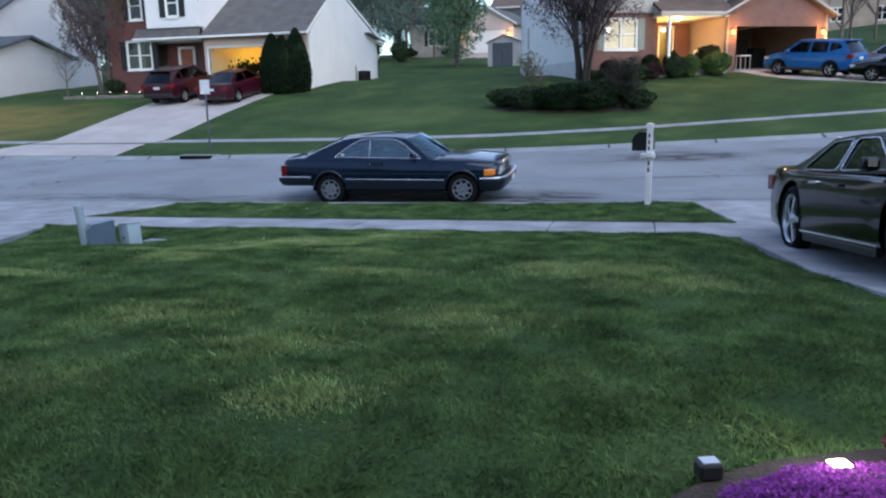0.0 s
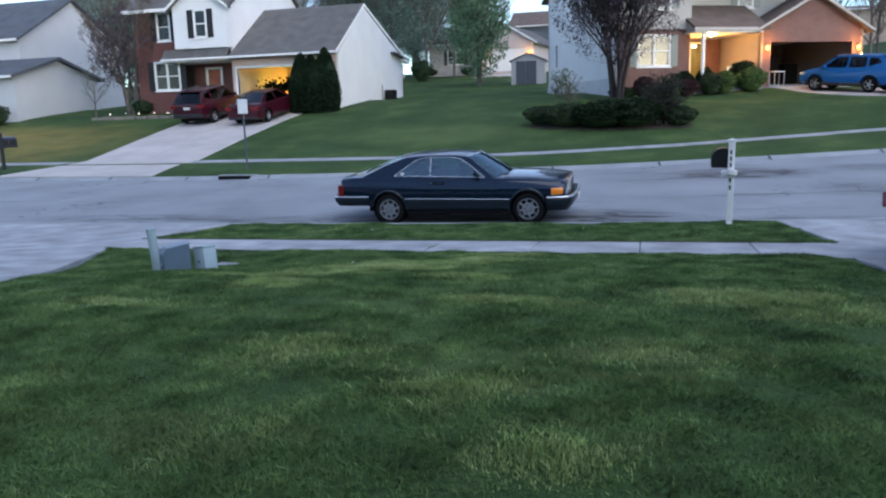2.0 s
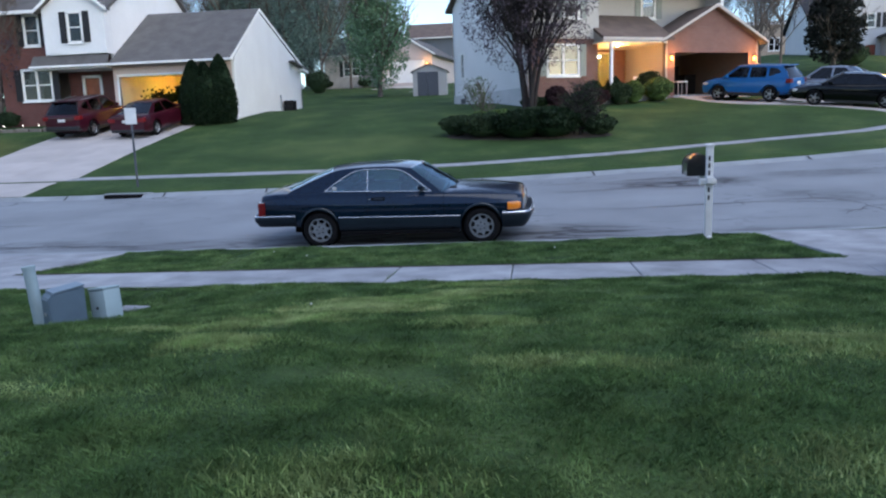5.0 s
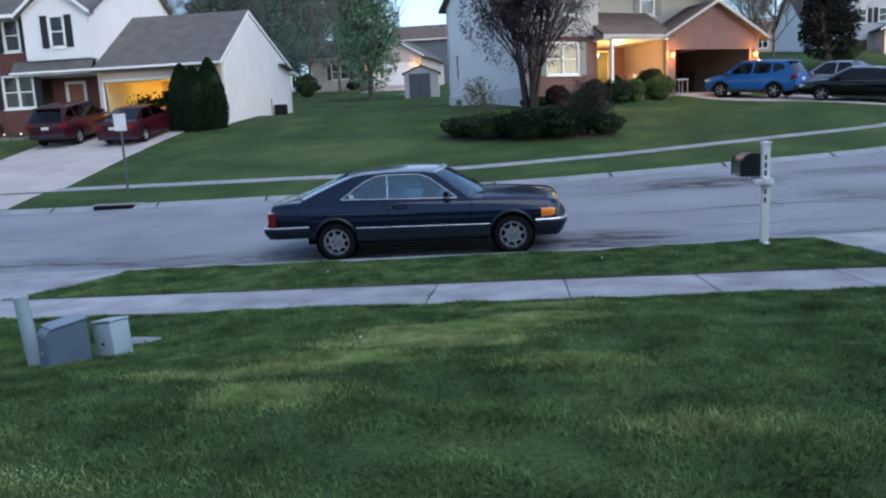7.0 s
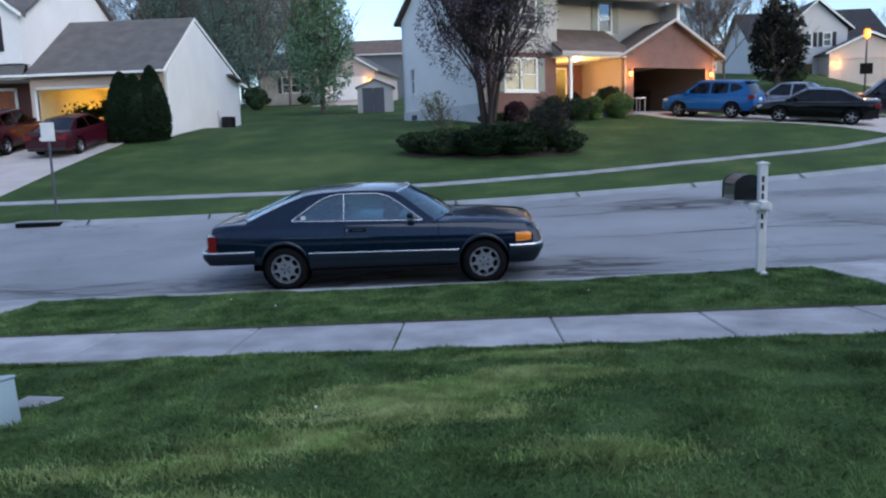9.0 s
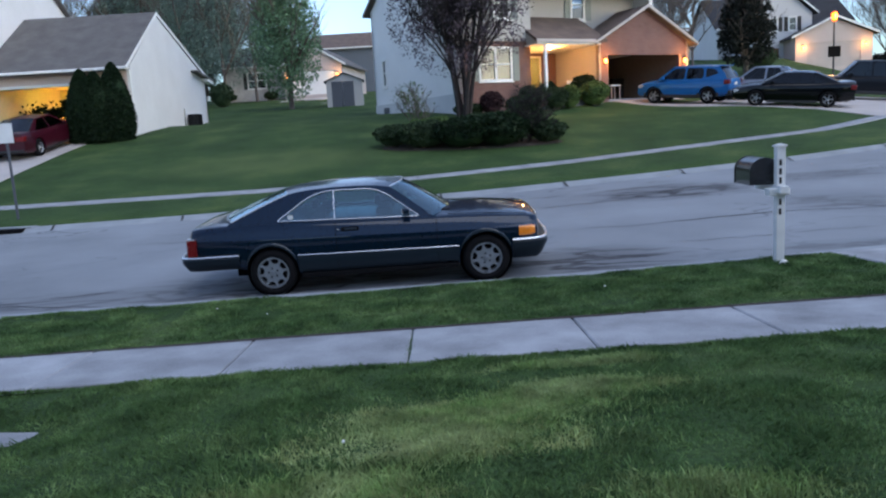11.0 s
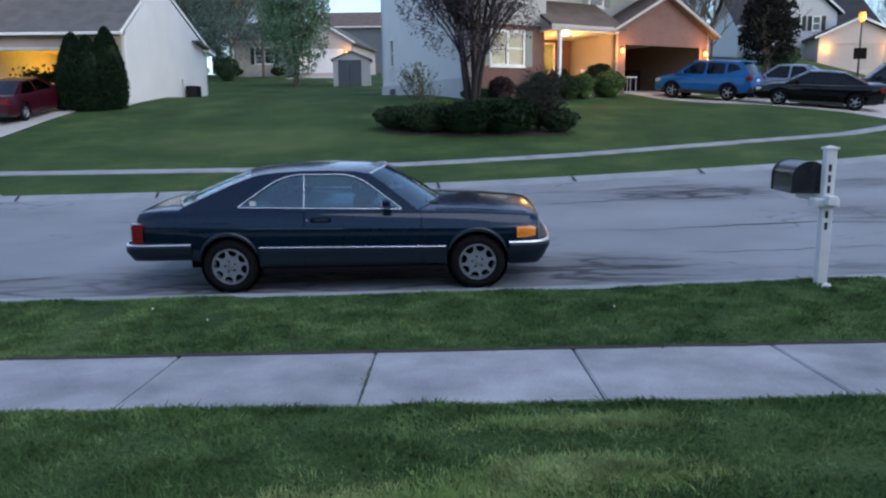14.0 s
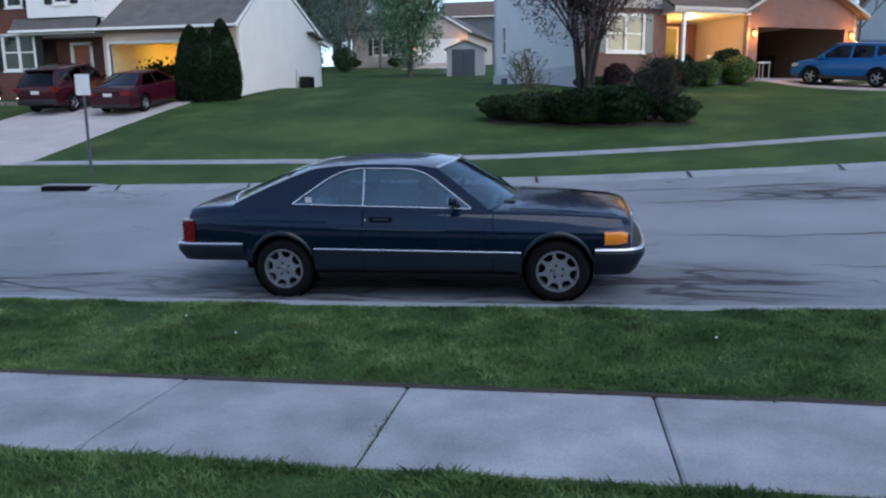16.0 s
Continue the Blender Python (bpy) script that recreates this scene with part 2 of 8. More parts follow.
def worn(m, spots):
    """Street wear: fine wandering cracks everywhere, and dark scribbled patches round the given spots (x, y, rx, ry,
    strength): stains, and shade painted under the coupe.
    """
    n, l = m.node_tree.nodes, m.node_tree.links
    p = n["Principled BSDF"]
    tc = n.new("ShaderNodeTexCoord")

    def math_(op, a, b, clamp=False):
        k = n.new("ShaderNodeMath")
        k.operation, k.use_clamp = op, clamp
        for i, v in enumerate((a, b)):
            if isinstance(v, (int, float)):
                k.inputs[i].default_value = v
            else:
                l.new(v, k.inputs[i])
        return k.outputs[0]

    def ridge(scale, width, stretch):
        mp = n.new("ShaderNodeMapping")
        mp.inputs["Scale"].default_value = stretch
        l.new(tc.outputs["Object"], mp.inputs[0])
        t = n.new("ShaderNodeTexNoise")
        t.inputs["Scale"].default_value, t.inputs["Detail"].default_value, t.inputs["Distortion"].default_value = scale, 4.0, 0.4
        l.new(mp.outputs[0], t.inputs["Vector"])
        d = math_("ABSOLUTE", math_("SUBTRACT", t.outputs[0], 0.5), 0.0)
        return math_("SUBTRACT", 1.0, math_("DIVIDE", d, width), True)

    big = n.new("ShaderNodeTexNoise")
    big.inputs["Scale"].default_value = 0.3
    l.new(tc.outputs["Object"], big.inputs["Vector"])
    where = n.new("ShaderNodeMapRange")
    where.inputs[1].default_value, where.inputs[2].default_value = 0.47, 0.6
    l.new(big.outputs[0], where.inputs[0])
    dark = math_("MULTIPLY", math_("MULTIPLY", ridge(0.55, 0.009, (0.6, 1.3, 1)), where.outputs[0]), 0.7)
    scribble = math_("ADD", math_("MULTIPLY", ridge(2.0, 0.07, (0.4, 1.5, 1)), 0.8), 0.35, True)
    for x, y, rx, ry, k in spots:
        mp = n.new("ShaderNodeMapping")
        mp.inputs["Location"].default_value, mp.inputs["Scale"].default_value = (-x / rx, -y / ry, 0), (1 / rx, 1 / ry, 0)
        l.new(tc.outputs["Object"], mp.inputs[0])
        ln = n.new("ShaderNodeVectorMath")
        ln.operation = "LENGTH"
        l.new(mp.outputs[0], ln.inputs[0])
        fade = math_("MULTIPLY", math_("SUBTRACT", 1.0, ln.outputs["Value"], True), 2.0, True)
        dark = math_("MAXIMUM", dark, math_("MULTIPLY", math_("MULTIPLY", fade, scribble), k))
    mx = n.new("ShaderNodeMix")
    mx.data_type = "RGBA"
    l.new(dark, mx.inputs[0])
    l.new(p.inputs["Base Color"].links[0].from_socket, mx.inputs[6])
    mx.inputs[7].default_value = (0.035, 0.036, 0.042, 1)
    l.new(mx.outputs[2], p.inputs["Base Color"])
    return m


M = dict(
    lawn=sere(two_tone("lawn_grass", (0.024, 0.05, 0.014), (0.039, 0.076, 0.022), (0.08, 0.115, 0.036), 0.55, fine=30.0, bump=0.8, dist=0.04, lo=0.32, hi=0.74), ((-31.0, 29.5, 8.0, 6.0), (-38.0, 31.0, 9.0, 5.0), (-9.5, 30.0, 5.0, 2.5))),
    # the wide spot at (-4.8, 14.8) deepens the shade under the coupe
    asphalt=worn(mat("street_pavement", (0.215, 0.232, 0.252), 0.85, vary=0.26, scale=0.5, fine=90.0, bump=0.25, dist=0.004, detail=8.0), ((1.1, 20.9, 2.3, 1.2, 1.0), (3.4, 18.3, 1.3, 1.1, 0.5), (-2.0, 15.2, 1.9, 1.0, 1.0), (-4.8, 14.8, 4.6, 1.7, 0.9), (-9.0, 14.9, 2.4, 0.7, 0.6), (-13.0, 15.2, 3.6, 0.7, 0.5), (1.8, 14.9, 2.6, 0.6, 0.5), (4.8, 21.6, 2.0, 0.8, 0.5), (-24.0, 17.5, 5.0, 1.2, 0.35))),
    concrete=mat("concrete", (0.277, 0.287, 0.307), 0.85, vary=0.42, scale=1.9, fine=70.0, bump=0.2, dist=0.004, rand=0.08, detail=8.0),
    curb=mat("curb_concrete", (0.25, 0.272, 0.292), 0.85, vary=0.25, scale=1.6, fine=60.0, bump=0.25, dist=0.005),
    pale_concrete=mat("pale_concrete", (0.42, 0.385, 0.37), 0.85, vary=0.16, scale=0.9, fine=60.0, bump=0.2, dist=0.004, rand=0.05),
    foundation=mat("foundation_concrete", (0.55, 0.56, 0.57), 0.85, vary=0.12, scale=1.0),
    tar=mat("crack_filler", (0.035, 0.035, 0.038), 0.7, vary=0.3, scale=4.0),
    dirt=mat("dark_soil", (0.04, 0.03, 0.025), 0.95, vary=0.4, scale=9.0, fine=50.0, bump=0.8, dist=0.03),
    white_siding=striped("white_lap_siding", (0.77, 0.77, 0.78), 0.11),
    cream_siding=striped("cream_lap_siding", (0.4, 0.385, 0.37), 0.11),
    slate_siding=striped("slate_grey_siding", (0.12, 0.135, 0.16), 0.11),
    rake=mat("tan_rake_paint", (0.46, 0.41, 0.385), 0.55, vary=0.06, scale=2.0, bump=0.03),
    leaf_black=leafy("blackish_leaf", (0.018, 0.021, 0.017), 0.4),
    # white siding with the weaker light on it put into a darker colour
    pale_siding=striped("dimmed_white_siding", (0.56, 0.56, 0.58), 0.11),
    grey_siding=striped("grey_lap_siding", (0.45, 0.45, 0.46), 0.11),
    trim=mat("white_trim", (0.8, 0.8, 0.79), 0.5, vary=0.05, scale=2.0, bump=0.03),
    brick_dark=bricked("dark_red_brick", (0.12, 0.035, 0.028), (0.16, 0.05, 0.04), (0.13, 0.10, 0.09)),
    brick_pink=bricked("pink_brick", (0.175, 0.08, 0.066), (0.205, 0.1, 0.08), (0.21, 0.155, 0.14)),
    brick_tan=bricked("tan_brick", (0.36, 0.28, 0.22), (0.42, 0.33, 0.26), (0.42, 0.38, 0.33)),
    shingle=mat("grey_shingles", (0.108, 0.102, 0.1), 0.9, vary=0.3, scale=1.5, fine=14.0, bump=0.5, dist=0.02),
    shingle_brown=mat("brown_shingles", (0.13, 0.095, 0.08), 0.9, vary=0.3, scale=1.5, fine=14.0, bump=0.5, dist=0.02),
    shingle_dark=mat("dark_shingles", (0.028, 0.028, 0.032), 0.9, vary=0.3, scale=1.5, fine=14.0, bump=0.5, dist=0.02),
    slate_shingle=mat("slate_blue_shingles", (0.075, 0.085, 0.1), 0.9, vary=0.3, scale=1.5, fine=14.0, bump=0.5, dist=0.02),
    shutter=mat("black_shutter", (0.012, 0.012, 0.014), 0.6, vary=0.2),
    shutter_grey=mat("grey_green_shutter", (0.25, 0.28, 0.26), 0.6, vary=0.1),
    door_red=mat("red_door", (0.22, 0.05, 0.03), 0.5, vary=0.1),
    door_wood=mat("reddish_wood_door", (0.3, 0.1, 0.05), 0.5, vary=0.3, scale=3.0, fine=25.0),
    drywall=mat("garage_drywall", (0.68, 0.6, 0.42), 0.85, vary=0.08),
    # unlit rooms: their dimness is put into this dark wall colour
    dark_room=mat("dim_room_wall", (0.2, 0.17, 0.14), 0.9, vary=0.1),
    grey_door=mat("grey_door_panel", (0.07, 0.075, 0.09), 0.6, vary=0.1),
    pane=glass("window_pane"),
    brick_pale=bricked("pale_grey_brick", (0.42, 0.4, 0.39), (0.5, 0.48, 0.46), (0.5, 0.49, 0.47)),
    # garage front: the warm light on white siding is put into this colour
    warm_lit_siding=striped("warm_lit_lap_siding", (0.62, 0.49, 0.43), 0.11),
    pink_siding=striped("pinkish_lap_siding", (0.55, 0.47, 0.44), 0.11),
    bark_dark=mat("dark_purple_bark", (0.024, 0.019, 0.019), 0.95, vary=0.4, scale=6.0, fine=25.0, bump=1.0, dist=0.03),
    bark=mat("bark", (0.13, 0.105, 0.09), 0.95, vary=0.4, scale=6.0, fine=25.0, bump=1.0, dist=0.03),
    leaf_green=leafy("spring_leaf", (0.16, 0.26, 0.15)),
    leaf_grey=leafy("grey_green_leaf", (0.2, 0.28, 0.24), 0.35, 0.5),
    leaf_pale=leafy("pale_bud_leaf", (0.28, 0.36, 0.32), 0.35, 0.5),
    leaf_plum=leafy("purple_leaf", (0.1, 0.078, 0.1)),
    leaf_dark=leafy("dark_evergreen_leaf", (0.011, 0.027, 0.01), 0.45),
    leaf_bush=leafy("bush_leaf", (0.035, 0.06, 0.028), 0.4),
    leaf_lime=leafy("light_bush_leaf", (0.08, 0.13, 0.04), 0.4),
    leaf_red=leafy("red_leaf", (0.05, 0.025, 0.03), 0.4),
    black_plastic=mat("black_plastic", (0.015, 0.015, 0.017), 0.45, vary=0.2, bump=0.05),
    rubber=mat("tyre_rubber", (0.006, 0.006, 0.007), 0.85, vary=0.3, bump=0.1, spec=0.15),
    alloy=mat("alloy_wheel", (0.38, 0.39, 0.42), 0.35, 0.8, vary=0.15, bump=0.03),
    chrome=mat("chrome", (0.7, 0.72, 0.76), 0.25, 0.75, vary=0.02, bump=0.0, spread=0.01),
    black_metal=mat("black_painted_metal", (0.009, 0.01, 0.013), 0.3, vary=0.25, scale=5.0, bump=0.03, coat=0.6),
    under=mat("underbody", (0.006, 0.006, 0.007), 0.9, vary=0.2, spec=0.1),
    green_box=mat("pale_green_metal", (0.3, 0.39, 0.42), 0.55, vary=0.12, scale=3.0, bump=0.05),
    grey_box=mat("grey_green_metal", (0.085, 0.13, 0.175), 0.55, vary=0.15, scale=3.0, bump=0.05),
    lid_box=mat("paler_blue_grey_metal", (0.16, 0.22, 0.27), 0.5, vary=0.15, scale=3.0, bump=0.05),
    white_pvc=mat("white_post", (0.62, 0.63, 0.63), 0.5, vary=0.1, scale=4.0, bump=0.08),
    amber=mat("amber_lens", (0.8, 0.23, 0.015), 0.25, vary=0.12, coat=0.6, bump=0.0),
    red_lens=mat("red_lens", (0.15, 0.006, 0.008), 0.25, vary=0.2, coat=0.2, bump=0.0),
    clear_lens=mat("clear_lens", (0.55, 0.57, 0.6), 0.15, 0.3, vary=0.1, coat=0.8, bump=0.0),
    car_glass=glass("tinted_car_glass", (0.1, 0.14, 0.16), 0.6, 0.03, 1.5),
    cabin=mat("dark_cabin", (0.03, 0.028, 0.026), 0.8, vary=0.2),
    steel=mat("galvanised_steel", (0.3, 0.31, 0.32), 0.5, 0.7, vary=0.15),
    wood=mat("weathered_wood", (0.2, 0.17, 0.14), 0.85, vary=0.3, scale=5.0),
    lamp_warm=glow("warm_lamp", (1.0, 0.3, 0.06), 3.2),
    lamp_orange=glow("orange_lamp", (1.0, 0.15, 0.015), 1.7),
    lamp_small=glow("small_warm_white_lamp", (1.0, 0.88, 0.75), 1.6),
    lamp_white=glow("warm_white_lamp", (1.0, 0.82, 0.55), 14.0),
)


# ---- building tools ----
def part(name, bm, material, parent=None, label="", smooth=None):
    """Links a bmesh as one mesh object, under a thing or part where one is given."""
    bmesh.ops.recalc_face_normals(bm, faces=bm.faces)
    me = bpy.data.meshes.new(name)
    bm.to_mesh(me)
    bm.free()
    me.materials.append(material)
    if smooth is not None:
        me.polygons.foreach_set("use_smooth", [True] * len(me.polygons))
        me.set_sharp_from_angle(angle=radians(smooth))
    ob = new(name, me)
    if parent:
        ob.parent = parent
    if label:
        ob["label"] = label
    return ob


def thing(name, m, label, category, group="", kind=""):
    ob = new(name)
    ob.empty_display_size = 0.2
    ob.matrix_world = m
    return tagged(ob, label, category, group, kind)


def box(bm, x0, x1, y0, y1, z0, z1, bevel=0.0):
    tmp = bmesh.new() if bevel else bm
    v = [tmp.verts.new((x, y, z)) for x in (x0, x1) for y in (y0, y1) for z in (z0, z1)]
    for f in ((0, 1, 3, 2), (4, 6, 7, 5), (0, 4, 5, 1), (2, 3, 7, 6), (0, 2, 6, 4), (1, 5, 7, 3)):
        tmp.faces.new([v[i] for i in f])
    if bevel:
        bmesh.ops.bevel(tmp, geom=list(tmp.edges), offset=bevel, segments=2, affect="EDGES", profile=0.5)
        join(bm, tmp)
    return bm


def join(bm, other, m=None):
    if m is not None:
        other.transform(m)
    me = bpy.data.meshes.new("tmp")
    other.to_mesh(me)
    other.free()
    bm.from_mesh(me)
    bpy.data.meshes.remove(me)
    return bm


def B(*a, **k):
    return box(bmesh.new(), *a, **k)


def prism(bm, pts, a, b):
    """Closed solid: an outline of 3D points pts swept by the vector from a to b (both added to the outline)."""
    lo = [bm.verts.new(Vector(p) + Vector(a)) for p in pts]
    hi = [bm.verts.new(Vector(p) + Vector(b)) for p in pts]
    bm.faces.new(lo)
    bm.faces.new(hi[::-1])
    for i in range(len(pts)):
        j = (i + 1) % len(pts)
        bm.faces.new((lo[i], hi[i], hi[j], lo[j]))
    return bm


def cyl(bm, a, b, r0, r1=None, n=12):
    """Tapered round bar from a to b."""
    a, b = Vector(a), Vector(b)
    r1 = r0 if r1 is None else r1
    q = (b - a).to_track_quat("Z", "Y")
    rings = []
    for p, r in ((a, r0), (b, r1)):
        rings.append([bm.verts.new(p + q @ Vector((r * math.cos(2 * math.pi * i / n), r * math.sin(2 * math.pi * i / n), 0))) for i in range(n)])
    for i in range(n):
        j = (i + 1) % n
        bm.faces.new((rings[0][i], rings[0][j], rings[1][j], rings[1][i]))
    bm.faces.new(rings[0][::-1])
    bm.faces.new(rings[1])
    return bm


def lathe(bm, profile, n=24, axis="Y"):
    """Turns (radius, along) pairs round an axis."""
    rings = []
    for r, h in profile:
        ring = []
        for i in range(n):
            c, s = math.cos(2 * math.pi * i / n) * r, math.sin(2 * math.pi * i / n) * r
            ring.append(bm.verts.new((c, h, s) if axis == "Y" else (c, s, h)))
        rings.append(ring)
    for a, b in zip(rings, rings[1:]):
        for i in range(n):
            j = (i + 1) % n
            bm.faces.new((a[i], a[j], b[j], b[i]))
    return bm


def strip(bm, pts, half, lift=0.0):
    """Flat band of half-width half along ground points."""
    prev = None
    for i, p in enumerate(pts):
        d = Vector(pts[min(i + 1, len(pts) - 1)]) - Vector(pts[max(i - 1, 0)])
        n = Vector((-d.y, d.x, 0)).normalized() * half
        a, b = bm.verts.new(Vector(p) + n + Vector((0, 0, lift))), bm.verts.new(Vector(p) - n + Vector((0, 0, lift)))
        if prev:
            bm.faces.new((prev[0], prev[1], b, a))
        prev = (a, b)
    return bm


# ---- ground ----
def kerb_near(x):
    return 13.66 + 0.01 * max(0.0, x + 5) ** 2


def kerb_far(x):
    return float(np.interp(x, [-60, -10, -6, -3.3, -0.9, 2.2, 5.3, 8.2, 9.6, 14, 20, 30, 60], [21.95, 22.05, 22.22, 22.5, 22.75, 23.35, 24.1, 24.95, 25.4, 27.3, 30.5, 37.0, 62.0]))


def walk_far(x):
    """Middle of the far pavement."""
    return float(np.interp(x, [-60, -18, -9, -5, -2.5, 0, 3, 6, 9, 12, 14, 20, 60], [25.6, 25.75, 25.45, 25.7, 26.15, 26.85, 27.85, 28.85, 29.9, 31.7, 33.2, 38.5, 78.0]))


def smooth_in_x(f, w=1.2):
    return lambda x: (f(x - w) + 2 * f(x) + f(x + w)) / 4


kerb_far, walk_far = smooth_in_x(kerb_far), smooth_in_x(walk_far)
SLAB = 0.025


def ground_z(x, y, road=True):
    """Height of the lawn, or of the street's surface between the kerbs."""
    kn, kf, wf = kerb_near(min(x, 30)), kerb_far(x), walk_far(x)
    slope = min(0.3, max(-0.3, 0.012 * (x + 5)))
    gut = float(np.interp(x, [-60, -16, -10, -3, 2.2, 5.3, 9.6, 14, 25], [-0.6, -0.54, -0.45, -0.31, -0.14, -0.03, 0.18, 0.4, 0.9]))
    zw = float(np.interp(x, [-60, -18, -9, -5, 0, 5.8, 9.1, 12, 16, 25], [-0.2, -0.12, -0.05, 0.03, 0.2, 0.48, 0.63, 0.9, 1.1, 1.5]))
    ys = [-60, 3, 7, 10.5, 11.65, kn, kn + 0.44, kf, kf + 0.44, wf - 0.6, wf + 0.6, wf + 6.3, wf + 12.3, max(42, wf + 14), max(47, wf + 18), max(70, wf + 25), max(90, wf + 40), 140]
    zs = [0.05, -0.02, -0.25, -0.60, -0.64, -0.66, -0.80, gut, gut + 0.094, zw - 0.04, zw - 0.012, zw * 0.4 + 1.0 + 0.35 * min(1.0, max(0.0, (x - 2) / 7)), zw * 0.2 + 1.98, 2.38, 2.5, 4.6, 6.7, 8.7]
    for k in range(7):
        zs[k] += slope
    if not road:
        zs[6], zs[7] = -1.1, gut - 0.35
    rise = 1.3 * min(1.0, max(0.0, (x - 13) / 12)) * min(1.0, max(0.0, (y - 46) / 16))
    dip = 0.17 * math.exp(-(((x + 7.7) / 1.7) ** 2 + ((y - 8.9) / 1.5) ** 2)) * min(1.0, max(0.0, (10.3 - y) / 0.9))
    sag = 0.17 * min(1.0, max(0.0, (x - 1.0) / 0.8)) * min(1.0, max(0.0, (y - 5) / 3)) * min(1.0, max(0.0, (10.9 - y) / 1.6))
    return float(np.interp(y, ys, zs)) + rise - dip - sag


def sheet(name, xs, rows, material, zf, parent=None, smooth=60):
    """Grid over xs whose rows are functions of x."""
    bm = bmesh.new()
    g = [[bm.verts.new((x, r(x), zf(x, r(x)))) for r in rows] for x in xs]
    for i in range(len(xs) - 1):
        for j in range(len(rows) - 1):
            bm.faces.new((g[i][j], g[i + 1][j], g[i + 1][j + 1], g[i][j + 1]))
    return part(name, bm, material, parent, smooth=smooth)


def row(y):
    return lambda x: y


def blend(f, g, k):
    return lambda x: f(x) * (1 - k) + g(x) * k


XS = sorted(set([-900, -500, -300, -200, -140, -100, -80] + [v * 2.0 for v in range(-34, -12)] + [v * 0.5 for v in range(-48, 12)] + [v * 1.0 for v in range(6, 40)] + [50, 60, 80, 110, 150, 250, 450, 900]))
near_rows = [row(v) for v in (-300, -120, -60, -30, -15, -8, -4, -2)] + [row(v * 0.5) for v in range(-2, 21)] + [row(10.5), row(11.05), row(11.65)]
near_rows += [blend(row(11.65), kerb_near, k) for k in (0.25, 0.5, 0.75, 1.0)]
mid_rows = [lambda x: kerb_near(x) + 0.46, lambda x: kerb_far(x) - 0.02]
far_rows = [lambda x: kerb_far(x) + 0.44, blend(lambda x: kerb_far(x) + 0.44, lambda x: walk_far(x) - 0.6, 0.5), lambda x: walk_far(x) - 0.6, lambda x: walk_far(x) + 0.6]
far_rows += [lambda x, k=k: walk_far(x) + 0.6 + k for k in (0.8, 1.7, 2.6, 3.6, 4.8, 6, 7.5, 9, 11, 13, 16, 20, 26, 35, 50, 75, 110, 170, 300, 600, 1200)]


def lawn_z(x, y):
    soft = 0.018 * noise.noise((x * 0.6, y * 0.6, 0)) + 0.012 * noise.noise((x * 1.7, y * 1.7, 3))
    if (1.2 + 0.1 * max(0.0, 6 - y) < x < 7.4 or -17.0 < x < -7.0) and y < 14:
        soft = -0.03
    return ground_z(x, y, False) + (soft if y < 10.3 or 11.9 < y < 13.5 or y > 27 else 0.0)


ground = tagged(sheet("ground", XS, near_rows + mid_rows + far_rows, M["lawn"], lawn_z), "mown green lawn rising from the street to the houses", "lawn", kind="structure")

# street: crowned sheet between the kerbs
KX = [v * 1.0 for v in range(-60, 31)]
street_rows = [lambda x: kerb_near(x) + 0.44] + [blend(lambda x: kerb_near(x) + 0.44, kerb_far, k / 8) for k in range(1, 8)] + [kerb_far]
road = tagged(sheet("road", KX, street_rows, M["asphalt"], lambda x, y: ground_z(x, y)), "worn grey street surface with cracks and dark patches", "road", kind="structure")


def kerb(name, edge, sign, high=1.0):
    """Rolled kerb: flat back, sloping face down to the gutter."""
    prof = [(0.0, 0.0), (0.03, 0.012), (0.16, 0.01), (0.24, -0.03), (0.34, -0.11), (0.45, -0.128), (0.45, -0.3), (0.0, -0.3)]
    bm = bmesh.new()
    prev = None
    for x in [v * 0.5 for v in range(-120, 61)]:
        y0 = edge(x)
        z0 = ground_z(x, y0)
        ring = [bm.verts.new((x, y0 + sign * d, z0 + h * high)) for d, h in prof]
        if prev:
            for i in range(len(prof)):
                j = (i + 1) % len(prof)
                bm.faces.new((prev[i], prev[j], ring[j], ring[i]))
        prev = ring
    return tagged(part(name, bm, M["curb"], smooth=50), "weathered concrete rolled kerb along the street", "kerb", kind="structure")


kerb("kerb_near", kerb_near, 1)
kerb("kerb_far", lambda x: kerb_far(x) + 0.44, -1, 0.72)


def slab(bm, corners, lift=SLAB, gap=0.007):
    """A concrete slab with eased edges over four ground corners, counter-clockwise."""
    c = sum((Vector(p) for p in corners), Vector()) / 4
    inner = [Vector(p) + (c - Vector(p)).normalized() * gap for p in corners]
    top = [bm.verts.new((p.x, p.y, ground_z(p.x, p.y) + lift)) for p in [q + (c - q).normalized() * 0.02 for q in inner]]
    mid = [bm.verts.new((p.x, p.y, ground_z(p.x, p.y) + lift - 0.012)) for p in inner]
    low = [bm.verts.new((p.x, p.y, ground_z(p.x, p.y) - 0.14)) for p in inner]
    bm.faces.new(top)
    for a, b in ((top, mid), (mid, low)):
        for i in range(4):
            j = (i + 1) % 4
            bm.faces.new((a[i], b[i], b[j], a[j]))
    return bm


def paved(name, strips_, label, material="concrete"):
    """Pavement of separate slabs: strips_ holds rows of four-corner outlines."""
    base = thing(name, Matrix(), label, "pavement", kind="structure")
    for corners in strips_:
        part("slab", slab(bmesh.new(), [(*c, 0) for c in corners]), M[material], base)
    return base


